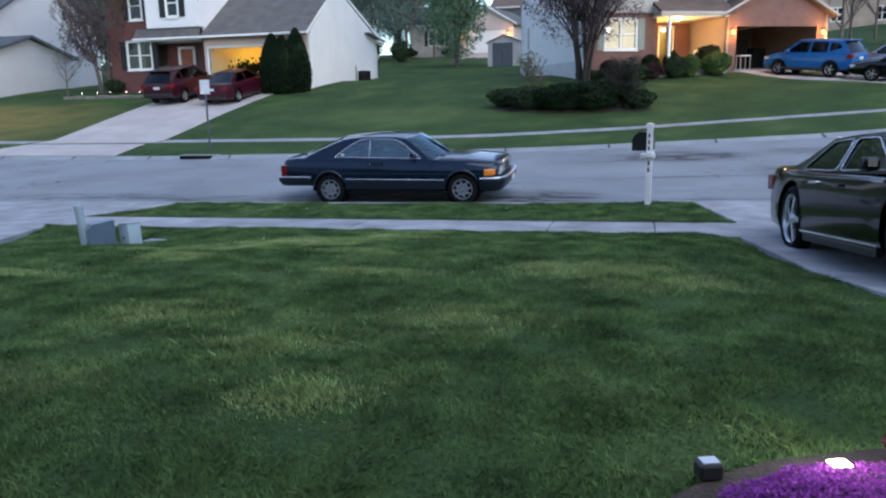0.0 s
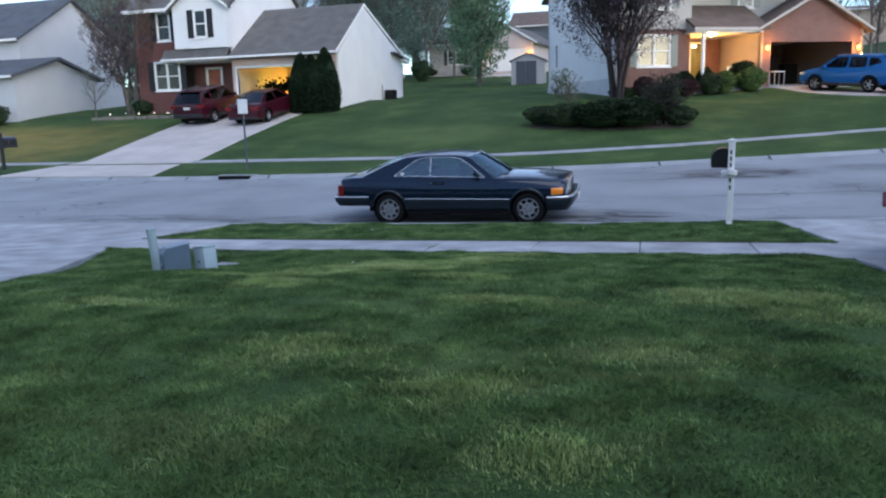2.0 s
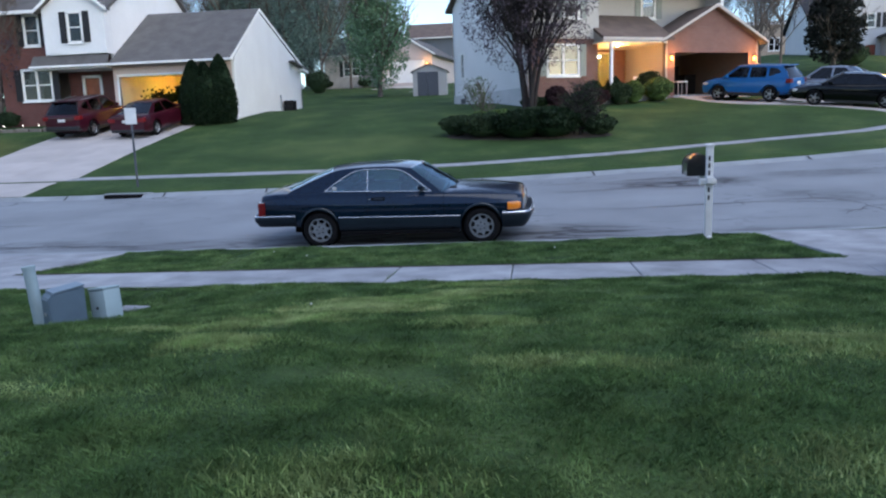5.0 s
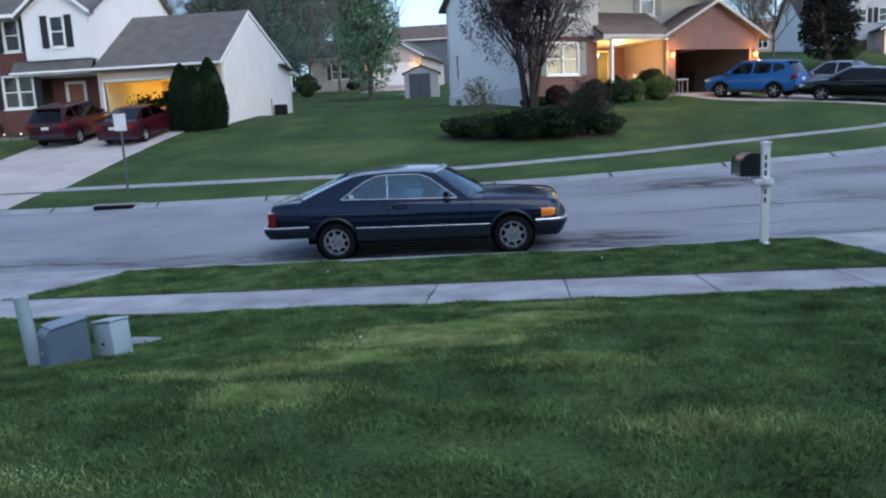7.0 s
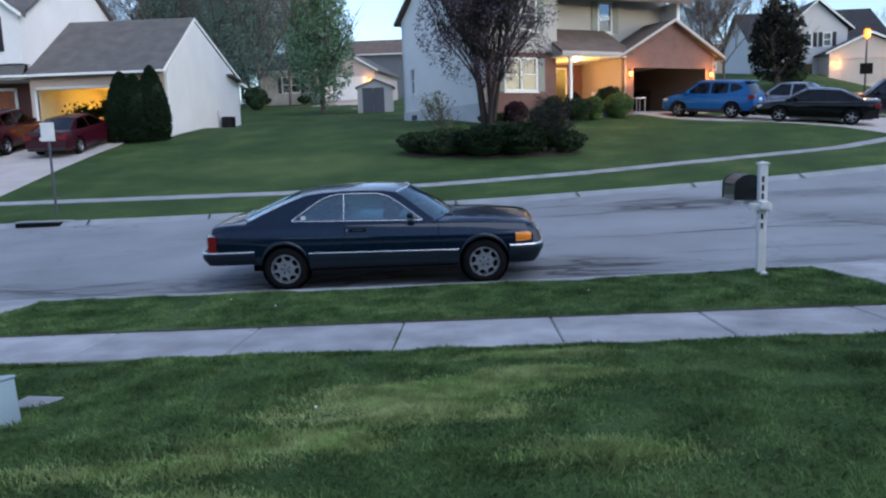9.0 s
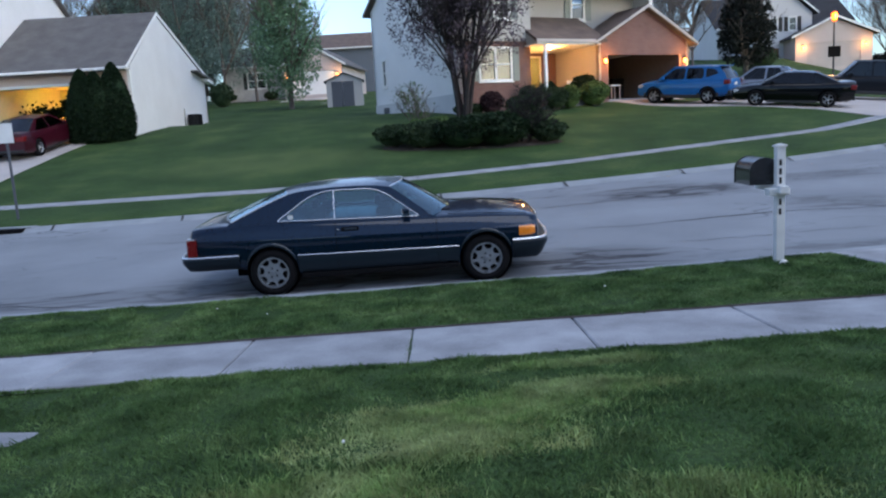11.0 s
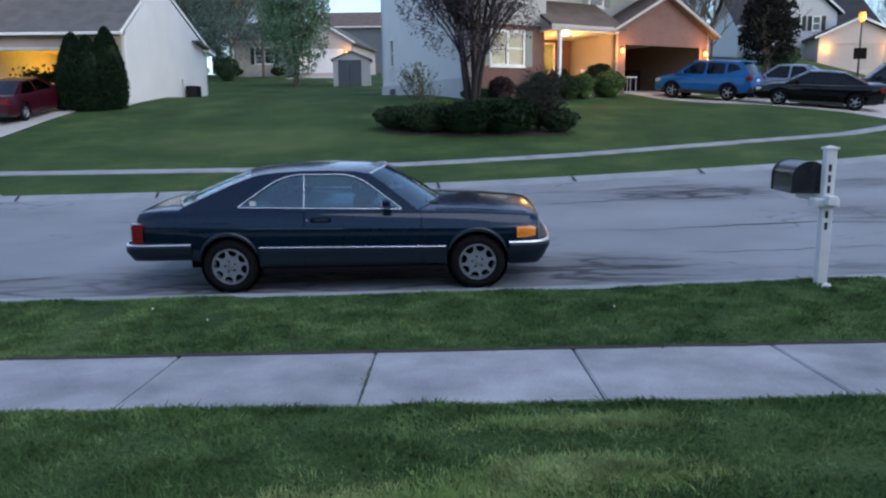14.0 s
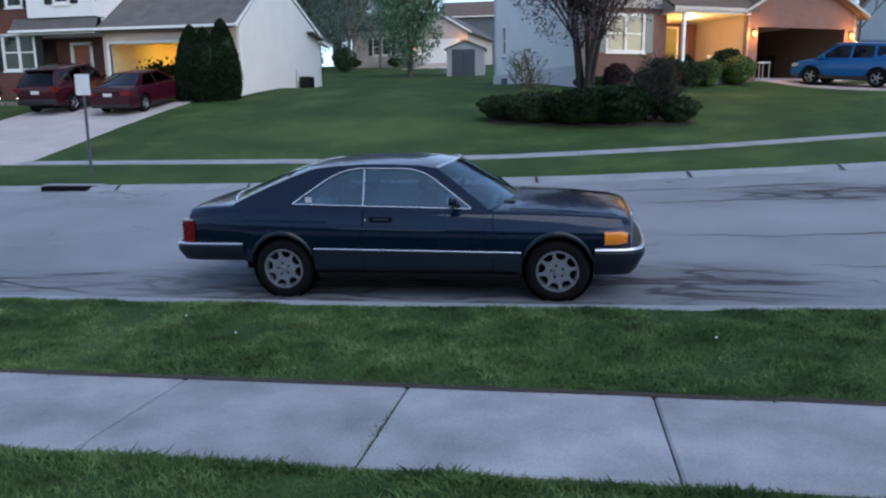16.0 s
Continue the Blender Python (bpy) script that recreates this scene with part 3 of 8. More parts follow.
# near pavement, five-foot slabs
near = [[(x, 10.36), (x + 1.52, 10.36), (x + 1.52, 11.6), (x, 11.6)] for x in [-4.29 + 1.52 * k for k in range(-11, 4)]]
paved("pavement_near", near, "light grey concrete pavement slabs beside the lawn")
far = []
for k in range(-26, 14):
    x0, x1 = k * 1.52, (k + 1) * 1.52
    if -24.6 < x0 < -19.0:
        continue
    far.append([(x0, walk_far(x0) - 0.55), (x1, walk_far(x1) - 0.55), (x1, walk_far(x1) + 0.55), (x0, walk_far(x0) + 0.55)])
paved("pavement_far", far, "light grey concrete pavement slabs across the street")


def drive(name, edges, label, n=2):
    """Driveway of slabs between a left and a right edge: edges holds (left point, right point) pairs along it."""
    out = []
    fine = []
    for (l0, r0), (l1, r1) in zip(edges, edges[1:]):
        m = max(1, round(math.dist(l0, l1) / 2.0))
        for k in range(m):
            t = k / m
            fine.append(tuple((p[0] + (q[0] - p[0]) * t, p[1] + (q[1] - p[1]) * t) for p, q in ((l0, l1), (r0, r1))))
    edges = fine + [edges[-1]]
    for (l0, r0), (l1, r1) in zip(edges, edges[1:]):
        for k in range(n):
            a, b = k / n, (k + 1) / n
            lerp = lambda p, q, t: (p[0] + (q[0] - p[0]) * t, p[1] + (q[1] - p[1]) * t)
            out.append([lerp(l0, r0, a), lerp(l0, r0, b), lerp(l1, r1, b), lerp(l1, r1, a)])
    return paved(name, out, label, "pale_concrete" if "house" in name else "concrete")


drive("driveway_left_house", [((-24.9, 22.55), (-17.9, 22.55)), ((-24.0, 24.4), (-18.3, 24.4)), ((-23.95, 26.5), (-18.5, 26.5)), ((-24.15, 29.0), (-18.6, 29.0)), ((-24.35, 31.5), (-18.65, 31.5)), ((-24.6, 34.0), (-18.7, 34.0)), ((-24.3, 36.2), (-18.7, 36.2)), ((-23.6, 38.0), (-18.7, 38.0))], "pale concrete driveway sloping up to an open garage")
drive("driveway_near", [((2.5, -2.0), (7.2, -2.0)), ((2.3, 2.0), (7.0, 2.0)), ((1.95, 6.0), (6.8, 6.0)), ((1.75, 8.0), (6.7, 8.0)), ((1.35, 10.3), (6.6, 10.3)), ((1.45, 11.75), (6.7, 11.75)), ((1.0, 14.1), (7.4, 14.1))], "light concrete driveway beside the lawn")
drive("driveway_neighbour", [((-13.0, -2.0), (-6.8, -2.0)), ((-13.4, 2.0), (-7.2, 2.0)), ((-14.0, 6.0), (-7.8, 6.0)), ((-14.6, 8.0), (-8.6, 8.0)), ((-15.5, 10.4), (-9.75, 10.4)), ((-16.2, 11.75), (-10.0, 11.75)), ((-16.8, 13.75), (-9.4, 13.75))], "light concrete driveway of the neighbouring house")
drive("driveway_right_house", [((11.95, 26.8), (18.0, 30.5)), ((12.1, 30.4), (18.5, 34.5)), ((12.6, 33.0), (19.0, 37.5)), ((11.6, 35.3), (19.5, 39.5)), ((9.0, 37.0), (19.0, 42.0)), ((6.9, 39.4), (16.0, 44.0)), ((4.9, 42.3), (10.0, 44.9))], "pale concrete driveway with parked cars")


drive("driveway_far_house", [((-18.6, 66.5), (-12.6, 66.0)), ((-18.0, 72.0), (-12.8, 71.5)), ((-17.4, 77.4), (-13.0, 76.9))], "pale concrete driveway of the bungalow on the rise")


# ---- houses ----
def wall_grid(bm, u0, u1, z0, z1, t, holes=()):
    """Wall in the plane y=0 (outside) to y=t with rectangular openings (u0, u1, z0, z1)."""
    us = sorted({u0, u1, *[h[0] for h in holes], *[h[1] for h in holes]})
    zs = sorted({z0, z1, *[h[2] for h in holes], *[h[3] for h in holes]})
    for a, b in zip(us, us[1:]):
        for c, d in zip(zs, zs[1:]):
            m, n = (a + b) / 2, (c + d) / 2
            if not any(h[0] < m < h[1] and h[2] < n < h[3] for h in holes):
                box(bm, a, b, 0, t, c, d)
    bmesh.ops.remove_doubles(bm, verts=bm.verts, dist=0.0005)
    return bm


def turned(bm, x, y, z=0.0, a=0.0):
    bm.transform(pose(x, y, z, 0, 0, a))
    return bm


def window(parent, x, y, a, u0, u1, z0, z1, lights=1, shutter=None, blind=0.0):
    """Sash window: frame, panes and sill in the wall plane that starts at (x, y) and runs at angle a."""
    w = new("window")
    w.parent = parent
    w.matrix_local = pose(x, y, 0, 0, 0, a)
    fr = 0.06
    bm = bmesh.new()
    for r in ((u0 - 0.05, u0 + fr, z0, z1), (u1 - fr, u1 + 0.05, z0, z1), (u0 - 0.05, u1 + 0.05, z1 - fr, z1 + 0.05), (u0 - 0.05, u1 + 0.05, z0 - 0.05, z0 + fr)):
        box(bm, r[0], r[1], -0.035, 0.09, r[2], r[3])
    zm = (z0 + z1) / 2
    for k in range(lights):
        a0, a1 = u0 + (u1 - u0) * k / lights, u0 + (u1 - u0) * (k + 1) / lights
        box(bm, a0 + 0.03, a1 - 0.03, 0.0, 0.06, zm - 0.03, zm + 0.03)
        if k:
            box(bm, a0 - 0.06, a0 + 0.06, -0.03, 0.085, z0 + 0.02, z1 - 0.02)
    part("window_frame", bm, M["trim"], w, "white sash frame")
    part("window_sill", B(u0 - 0.09, u1 + 0.09, -0.09, 0.03, z0 - 0.1, z0 - 0.052), M["trim"], w)
    for k in range(lights):
        a0, a1 = u0 + (u1 - u0) * k / lights, u0 + (u1 - u0) * (k + 1) / lights
        for c, d in ((z0, zm), (zm, z1)):
            p = part("pane", B(a0 + 0.05, a1 - 0.05, 0.03, 0.036, c + 0.02, d - 0.02), M["pane"], w)
            p.visible_shadow = False
        if blind:
            part("blind", B(a0 + 0.06, a1 - 0.06, 0.1, 0.11, z1 - blind, z1 - 0.02), M["trim"], w)
    if shutter:
        for c in (u0 - 0.42, u1 + 0.08):
            bm = B(c, c + 0.34, -0.05, -0.002, z0 - 0.03, z1 + 0.03)
            for k in range(10):
                zz = z0 + (z1 - z0) * (k + 0.5) / 10
                box(bm, c + 0.05, c + 0.29, -0.06, -0.045, zz - 0.03, zz + 0.03)
            part("shutter", bm, M[shutter], w, "dark louvred shutter" if shutter == "shutter" else "grey-green louvred shutter")
    return w


def gable_roof(bm, x0, x1, y0, ym, y1, ze0, zr, ze1, t=0.16):
    """Two slopes with the ridge along x: eaves at y0 (ze0) and y1 (ze1), ridge at ym (zr)."""
    pts = [(x0, y0, ze0), (x0, ym, zr), (x0, y1, ze1), (x0, y1, ze1 - t), (x0, ym, zr - t * 1.2), (x0, y0, ze0 - t)]
    prism(bm, pts, (0, 0, 0), (x1 - x0, 0, 0))
    return bm


def wall_lamp(parent, x, y, z, color=(1.0, 0.44, 0.11), power=26.0):
    l = new("wall_lantern")
    l.parent = parent
    l.location = (x, y, z)
    bm = B(-0.05, 0.05, -0.02, 0.0, -0.1, 0.1)
    box(bm, -0.02, 0.02, -0.1, -0.02, 0.13, 0.16)
    prism(bm, [(-0.09, -0.2, 0.12), (0.09, -0.2, 0.12), (0.03, -0.12, 0.2), (-0.03, -0.12, 0.2)], (0, 0, 0), (0, 0.01, 0.0))
    box(bm, -0.09, 0.09, -0.2, -0.02, 0.1, 0.125)
    box(bm, -0.06, 0.06, -0.17, -0.05, -0.13, -0.11)
    part("bracket", bm, M["black_plastic"], l)
    part("bulb", cyl(bmesh.new(), (0, -0.11, -0.1), (0, -0.11, 0.09), 0.07, 0.07, 10), M["lamp_warm"], l, "glowing orange lantern glass")
    li = new("lantern_light", bpy.data.lights.new("lantern_light", "POINT"))
    li.data.energy, li.data.color, li.data.shadow_soft_size = power, color, 0.1
    li.parent, li.location = l, (0, -0.35, 0.0)
    return l


def house_left():
    """Two-storey brick house with a white gabled garage wing; local z = 0 at its floor."""
    H = thing("house", pose(-17.2, 38.0, 2.05), "dark brick and white two-storey house with an open lit garage", "house")
    # garage wing
    bm = wall_grid(bmesh.new(), -6.4, -0.12, -0.3, 2.75, 0.15, [(-6.1, -1.2, -0.3, 2.2)])
    part("front_wall", bm, M["warm_lit_siding"], H, "siding round the garage opening, warm light put into its colour")
    part("corner_board", B(-0.12, 0.008, -0.012, 0.149, -0.3, 2.75), M["trim"], H)
    bm = bmesh.new()
    prism(bm, [(0, 0.15, -0.02), (0, 10.8, 0.42), (0, 10.8, 3.2), (0, 4.0, 5.62), (0, 0.15, 2.95)], (-0.15, 0, 0), (0, 0, 0))
    part("gable_wall", bm, M["white_siding"], H, "tall white siding gable wall")
    bm = bmesh.new()
    prism(bm, [(0.012, 0.0, -0.5), (0.012, 10.82, -0.5), (0.012, 10.82, 0.41), (0.012, 0.0, -0.03)], (-0.15, 0, 0), (0, 0, 0))
    part("foundation", bm, M["foundation"], H)
    part("back_wall", turned(wall_grid(bmesh.new(), 0, 12.4, -0.3, 3.2, 0.15), 0, 10.8, 0, 180), M["white_siding"], H)
    part("garage_floor", B(-6.3, -0.16, 0.16, 6.5, -0.5, 0.02), M["concrete"], H)
    bm = B(-6.3, -0.16, 6.5, 6.6, 0.0, 3.0)
    box(bm, -6.35, -6.3, 0.16, 6.5, 0.0, 2.9)
    box(bm, -0.2, -0.16, 0.16, 6.5, 0.0, 2.9)
    box(bm, -6.3, -0.16, 0.16, 6.5, 2.62, 2.7)
    part("garage_lining", bm, M["drywall"], H, "warm lit garage walls")
    bm = bmesh.new()
    gable_roof(bm, -6.35, 0.03, -0.5, 4.0, 11.2, 2.85, 5.82, 3.3)
    part("garage_roof", bm, M["shingle"], H, "grey shingle roof")
    bm = bmesh.new()
    for (ya, za), (yb, zb) in (((-0.5, 2.85), (4.0, 5.82)), ((4.0, 5.82), (11.2, 3.3))):
        prism(bm, [(0.034, ya, za - 0.01), (0.034, yb, zb - 0.01), (0.034, yb, zb - 0.17), (0.034, ya, za - 0.17)], (0, 0, 0), (0.025, 0, 0))
    part("rake_board", bm, M["trim"], H, "white rake board")
    part("gutter", B(-10.5, 0.2, -0.7, -0.5, 2.73, 2.84, bevel=0.02), M["trim"], H)
    # low side projection with its own small eave
    bm = bmesh.new()
    prism(bm, [(0.02, 8.4, 3.42), (0.02, 11.3, 3.1), (0.02, 11.3, 2.98), (0.02, 8.4, 3.34)], (0, 0, 0), (0.35, 0, 0))
    part("return_eave", bm, M["shingle"], H)
    part("return_fascia", prism(bmesh.new(), [(0.02, 10.2, 3.1), (0.02, 11.3, 2.975), (0.02, 11.3, 2.83), (0.02, 10.2, 2.95)], (0, 0, 0), (0.33, 0, 0)), M["trim"], H)
    # main block
    bm = wall_grid(bmesh.new(), -12.6, -9.65, -0.4, 5.6, 0.15, [(-11.45, -9.85, 1.2, 2.75), (-11.05, -10.25, 3.95, 5.45)])
    part("brick_front", turned(bm, 0, 0.1), M["brick_dark"], H, "dark red brick front")
    bm = wall_grid(bmesh.new(), -9.65, -6.4, -0.4, 3.5, 0.15, [(-8.8, -7.9, 0.1, 2.35)])
    part("porch_wall", turned(bm, 0, 1.3), M["brick_dark"], H)
    bm = wall_grid(bmesh.new(), -9.65, -6.35, 3.45, 5.6, 0.15, [(-8.3, -7.56, 3.95, 5.4)])
    prism(bm, [(-9.65, 0, 5.6), (-6.35, 0, 5.6), (-8.0, 0, 6.85)], (0, 0, 0), (0, 0.15, 0))
    part("gable_front", turned(bm, 0, -0.42), M["white_siding"], H, "white siding bay under a front gable")
    bm = bmesh.new()
    prism(bm, [(-6.35, 0.15, 2.6), (-6.35, 9.6, 2.6), (-6.35, 9.6, 5.7), (-6.35, 4.85, 8.75), (-6.35, 0.15, 5.7)], (-0.15, 0, 0), (0, 0, 0))
    part("upper_gable_wall", bm, M["white_siding"], H)
    bm = bmesh.new()
    prism(bm, [(-12.6, 0.25, -0.4), (-12.6, 9.6, -0.4), (-12.6, 9.6, 5.7), (-12.6, 4.85, 8.75), (-12.6, 0.25, 5.7)], (0, 0, 0), (0.15, 0, 0))
    part("side_wall", bm, M["white_siding"], H)
    bm = bmesh.new()
    gable_roof(bm, -12.95, -6.1, -0.35, 4.85, 10.0, 5.62, 8.95, 5.65)
    part("main_roof", bm, M["shingle"], H, "grey shingle roof")
    bm = bmesh.new()
    lo = [bm.verts.new((x, -0.7, z)) for x, z in ((-9.95, 5.5), (-8.0, 7.05), (-6.05, 5.5), (-6.05, 5.38), (-8.0, 6.88), (-9.95, 5.38))]
    hi = [bm.verts.new((x, y, z)) for x, y, z in ((-9.95, -0.3, 5.5), (-8.0, 2.1, 7.05), (-6.05, -0.3, 5.5), (-6.05, -0.3, 5.38), (-8.0, 2.1, 6.88), (-9.95, -0.3, 5.38))]
    for i in range(6):
        bm.faces.new((lo[i], lo[(i + 1) % 6], hi[(i + 1) % 6], hi[i]))
    for q in (lo, hi):
        bm.faces.new((q[0], q[1], q[4], q[5]))
        bm.faces.new((q[1], q[2], q[3], q[4]))
    part("front_gable_roof", bm, M["shingle"], H)
    bm = bmesh.new()
    prism(bm, [(-9.97, -0.73, 5.5), (-8.0, -0.73, 7.07), (-6.03, -0.73, 5.5), (-6.03, -0.73, 5.34), (-8.0, -0.73, 6.86), (-9.97, -0.73, 5.34)], (0, 0, 0), (0, 0.03, 0))
    part("rake_trim", bm, M["trim"], H)
    for u in (-9.65, -6.5):
        part("bay_side", B(u, u + 0.15, -0.27, 0.14, 3.45, 5.6), M["white_siding"], H)
    part("bay_floor", B(-9.65, -6.35, -0.41, 0.14, 3.38, 3.45), M["trim"], H)
    part("eave_gutter", B(-13.0, -9.95, -0.45, -0.33, 5.45, 5.63, bevel=0.02), M["trim"], H)
    bm = bmesh.new()
    prism(bm, [(-10.45, -0.62, 2.85), (-10.45, -0.3, 3.36), (-10.45, -0.3, 3.2), (-10.45, -0.62, 2.72)], (0, 0, 0), (4.1, 0, 0))
    part("porch_roof", bm, M["shingle"], H)
    part("porch_soffit", B(-10.4, -6.4, -0.5, 1.28, 2.66, 2.72), M["trim"], H)
    part("porch_slab", B(-9.6, -6.45, -0.6, 1.28, -0.4, 0.06), M["concrete"], H)
    part("vent_pipe", cyl(bmesh.new(), (-5.2, 6.5, 4.5), (-5.2, 6.5, 6.3), 0.06), M["steel"], H)
    d = part("front_door", B(-8.76, -7.94, 1.36, 1.41, 0.1, 2.3, bevel=0.01), M["door_wood"], H, "reddish wooden panelled front door")
    for c in (-8.68, -8.3):
        for e in (0.25, 0.95, 1.65):
            part("panel", B(c, c + 0.3, 1.345, 1.362, e, e + 0.5, bevel=0.008), M["door_wood"], d)
    part("door_handle", cyl(bmesh.new(), (-8.02, 1.3, 1.1), (-8.02, 1.36, 1.1), 0.03), M["chrome"], d)
    bm = B(-8.9, -8.78, 1.22, 1.34, 0.06, 2.42)
    box(bm, -7.92, -7.8, 1.22, 1.34, 0.06, 2.42)
    box(bm, -8.9, -7.8, 1.22, 1.34, 2.32, 2.45)
    part("door_frame", bm, M["trim"], H)
    bm = B(-6.22, -6.1, -0.03, 0.2, -0.2, 2.3)
    box(bm, -1.2, -1.08, -0.03, 0.2, -0.2, 2.3)
    box(bm, -6.22, -1.08, -0.03, 0.2, 2.2, 2.32)
    part("garage_door_frame", bm, M["trim"], H)
    pq = part("wall_plaque", B(-6.82, -6.68, 1.285, 1.298, 1.45, 1.85), M["brick_dark"], H)
    for k in range(3):
        part("pale_bar", B(-6.8, -6.7, 1.278, 1.284, 1.48 + 0.12 * k, 1.56 + 0.12 * k), M["trim"], pq)
    window(H, 0, 0.1, 0, -11.45, -9.85, 1.2, 2.75, 2, "shutter")
    window(H, 0, 0.1, 0, -11.05, -10.25, 3.95, 5.45, 1, "shutter")
    window(H, 0, -0.42, 0, -8.3, -7.56, 3.95, 5.4, 1, "shutter")
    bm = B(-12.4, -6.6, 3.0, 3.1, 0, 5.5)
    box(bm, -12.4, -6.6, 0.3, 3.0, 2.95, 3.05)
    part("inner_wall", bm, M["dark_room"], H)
    # lamps
    gl = new("garage_light", bpy.data.lights.new("garage_light", "AREA"))
    gl.data.shape, gl.data.size, gl.data.size_y = "RECTANGLE", 1.2, 0.3
    gl.data.spread = radians(130.0)
    gl.data.energy, gl.data.color = 860.0, (1.0, 0.44, 0.085)
    gl.parent, gl.location = H, (-3.4, 4.6, 2.55)
    part("ceiling_lamp", B(-4.0, -2.8, 4.45, 4.75, 2.57, 2.615), M["lamp_white"], H, "glowing garage strip light")
    return H


def house_right():
    """Pink brick and white siding house with an open dark garage, turned towards the bend."""
    H = thing("house", pose(4.5, 42.0, 2.45, 0, 0, 28.0), "pink brick and white siding house with lit porch and open garage", "house")
    # garage
    bm = wall_grid(bmesh.new(), -0.35, 5.7, -0.4, 2.85, 0.2, [(0.25, 5.05, -0.4, 2.15)])
    prism(bm, [(-0.35, 0, 2.85), (5.7, 0, 2.85), (2.65, 0, 4.4)], (0, 0, 0), (0, 0.2, 0))
    part("garage_front", bm, M["brick_pink"], H, "pink brick garage gable")
    ring = bmesh.new()
    for k in range(10):
        a0, a1 = math.pi * k / 10, math.pi * (k + 1) / 10
        q = [(2.65 + r * math.cos(a), -0.02, 3.42 + r * 1.15 * math.sin(a)) for a, r in ((a0, 0.33), (a1, 0.33), (a1, 0.25), (a0, 0.25))]
        prism(ring, q, (0, 0, 0), (0, 0.018, 0))
    part("gable_vent", ring, M["brick_pink"], H)
    part("vent_louvre", prism(bmesh.new(), [(2.65 + 0.245 * math.cos(math.pi * k / 10), -0.012, 3.42 + 0.28 * math.sin(math.pi * k / 10)) for k in range(11)], (0, 0, 0), (0, 0.01, 0)), M["brick_pink"], H)
    bm = wall_grid(bmesh.new(), 0, 3.4, -0.4, 2.9, 0.15)
    part("porch_side_wall", turned(bm, -0.35, 3.4, 0, -90), M["cream_siding"], H, "cream siding wall lit by the porch lamp")
    part("garage_side_wall", turned(wall_grid(bmesh.new(), 0, 6.5, -0.6, 2.9, 0.15), 5.7, 0.0, 0, 90), M["white_siding"], H)
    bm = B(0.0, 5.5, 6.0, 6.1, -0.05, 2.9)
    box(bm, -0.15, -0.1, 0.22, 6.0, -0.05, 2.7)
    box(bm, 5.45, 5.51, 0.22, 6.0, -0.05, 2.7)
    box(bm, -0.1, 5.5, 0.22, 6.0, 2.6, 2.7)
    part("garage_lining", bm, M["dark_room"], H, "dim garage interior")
    part("garage_floor", B(-0.2, 5.52, 0.0, 6.0, -0.5, 0.0), M["concrete"], H)
    bm = bmesh.new()
    pts = [(-0.75, 0, 2.72), (2.65, 0, 4.55), (6.05, 0, 2.72), (6.05, 0, 2.58), (2.65, 0, 4.39), (-0.75, 0, 2.58)]
    prism(bm, pts, (0, -0.35, 0), (0, 6.6, 0))
    part("garage_roof", bm, M["shingle_brown"], H, "brown shingle roof")
    bm = bmesh.new()
    prism(bm, [(-0.8, -0.38, 2.74), (2.65, -0.38, 4.59), (6.1, -0.38, 2.74), (6.1, -0.38, 2.62), (2.65, -0.38, 4.44), (-0.8, -0.38, 2.62)], (0, 0, 0), (0, 0.032, 0))
    part("rake_trim", bm, M["rake"], H)
    # main block
    bm = wall_grid(bmesh.new(), -7.89, -3.9, -0.5, 2.85, 0.2, [(-6.75, -5.0, 1.08, 2.56)])
    part("brick_front", turned(bm, 0, 0.7), M["brick_pink"], H, "pink brick front under white siding")
    bm = wall_grid(bmesh.new(), -3.9, -0.4, -0.5, 2.9, 0.2, [(-2.3, -1.25, 0.1, 2.5)])
    part("porch_back_wall", turned(bm, 0, 3.4), M["brick_pink"], H)
    bm = wall_grid(bmesh.new(), 0, 2.7, -0.5, 2.85, 0.2)
    part("porch_return", turned(bm, -3.9, 0.9, 0, 90), M["brick_pink"], H)
    bm = wall_grid(bmesh.new(), -7.89, -3.9, 2.85, 5.6, 0.2, [(-5.9, -5.05, 3.85, 5.3)])
    part("upper_front", turned(bm, 0, 0.6), M["cream_siding"], H, "pale siding upper storey")
    bm = wall_grid(bmesh.new(), -3.9, 4.0, 2.85, 6.4, 0.2, [(-0.37, 0.48, 4.12, 5.6)])
    part("upper_front", turned(bm, 0, 2.0), M["cream_siding"], H, "pale siding upper storey set back over the porch")
    part("upper_return", B(-4.1, -3.9, 0.8, 2.0, 2.85, 5.6), M["cream_siding"], H)
    part("side_wall", turned(wall_grid(bmesh.new(), -10.1, -0.7, 0.55, 5.6, 0.2, [(-8.95, -8.5, 1.5, 2.9)]), -7.89, 0, 0, -90), M["white_siding"], H, "white siding side wall")
    bm = bmesh.new()
    prism(bm, [(-7.89, 0.6, 5.6), (-7.89, 10.1, 5.6), (-7.89, 5.35, 8.4)], (0, 0, 0), (0.2, 0, 0))
    part("side_gable", bm, M["white_siding"], H)
    part("side_foundation", B(-7.93, -7.6, 0.7, 10.12, -0.8, 0.549), M["foundation"], H, "pale concrete foundation")
    part("back_wall", turned(wall_grid(bmesh.new(), -4.0, 7.89, -0.5, 5.6, 0.2), 0, 10.1, 0, 180), M["white_siding"], H)
    part("far_side_wall", turned(wall_grid(bmesh.new(), 0.8, 10.0, 2.4, 5.6, 0.2), 4.0, 0, 0, 90), M["white_siding"], H)
    bm = bmesh.new()
    gable_roof(bm, -8.2, 4.3, 0.2, 5.35, 10.5, 5.55, 8.6, 5.55)
    part("main_roof", bm, M["shingle_brown"], H)
    bm = bmesh.new()
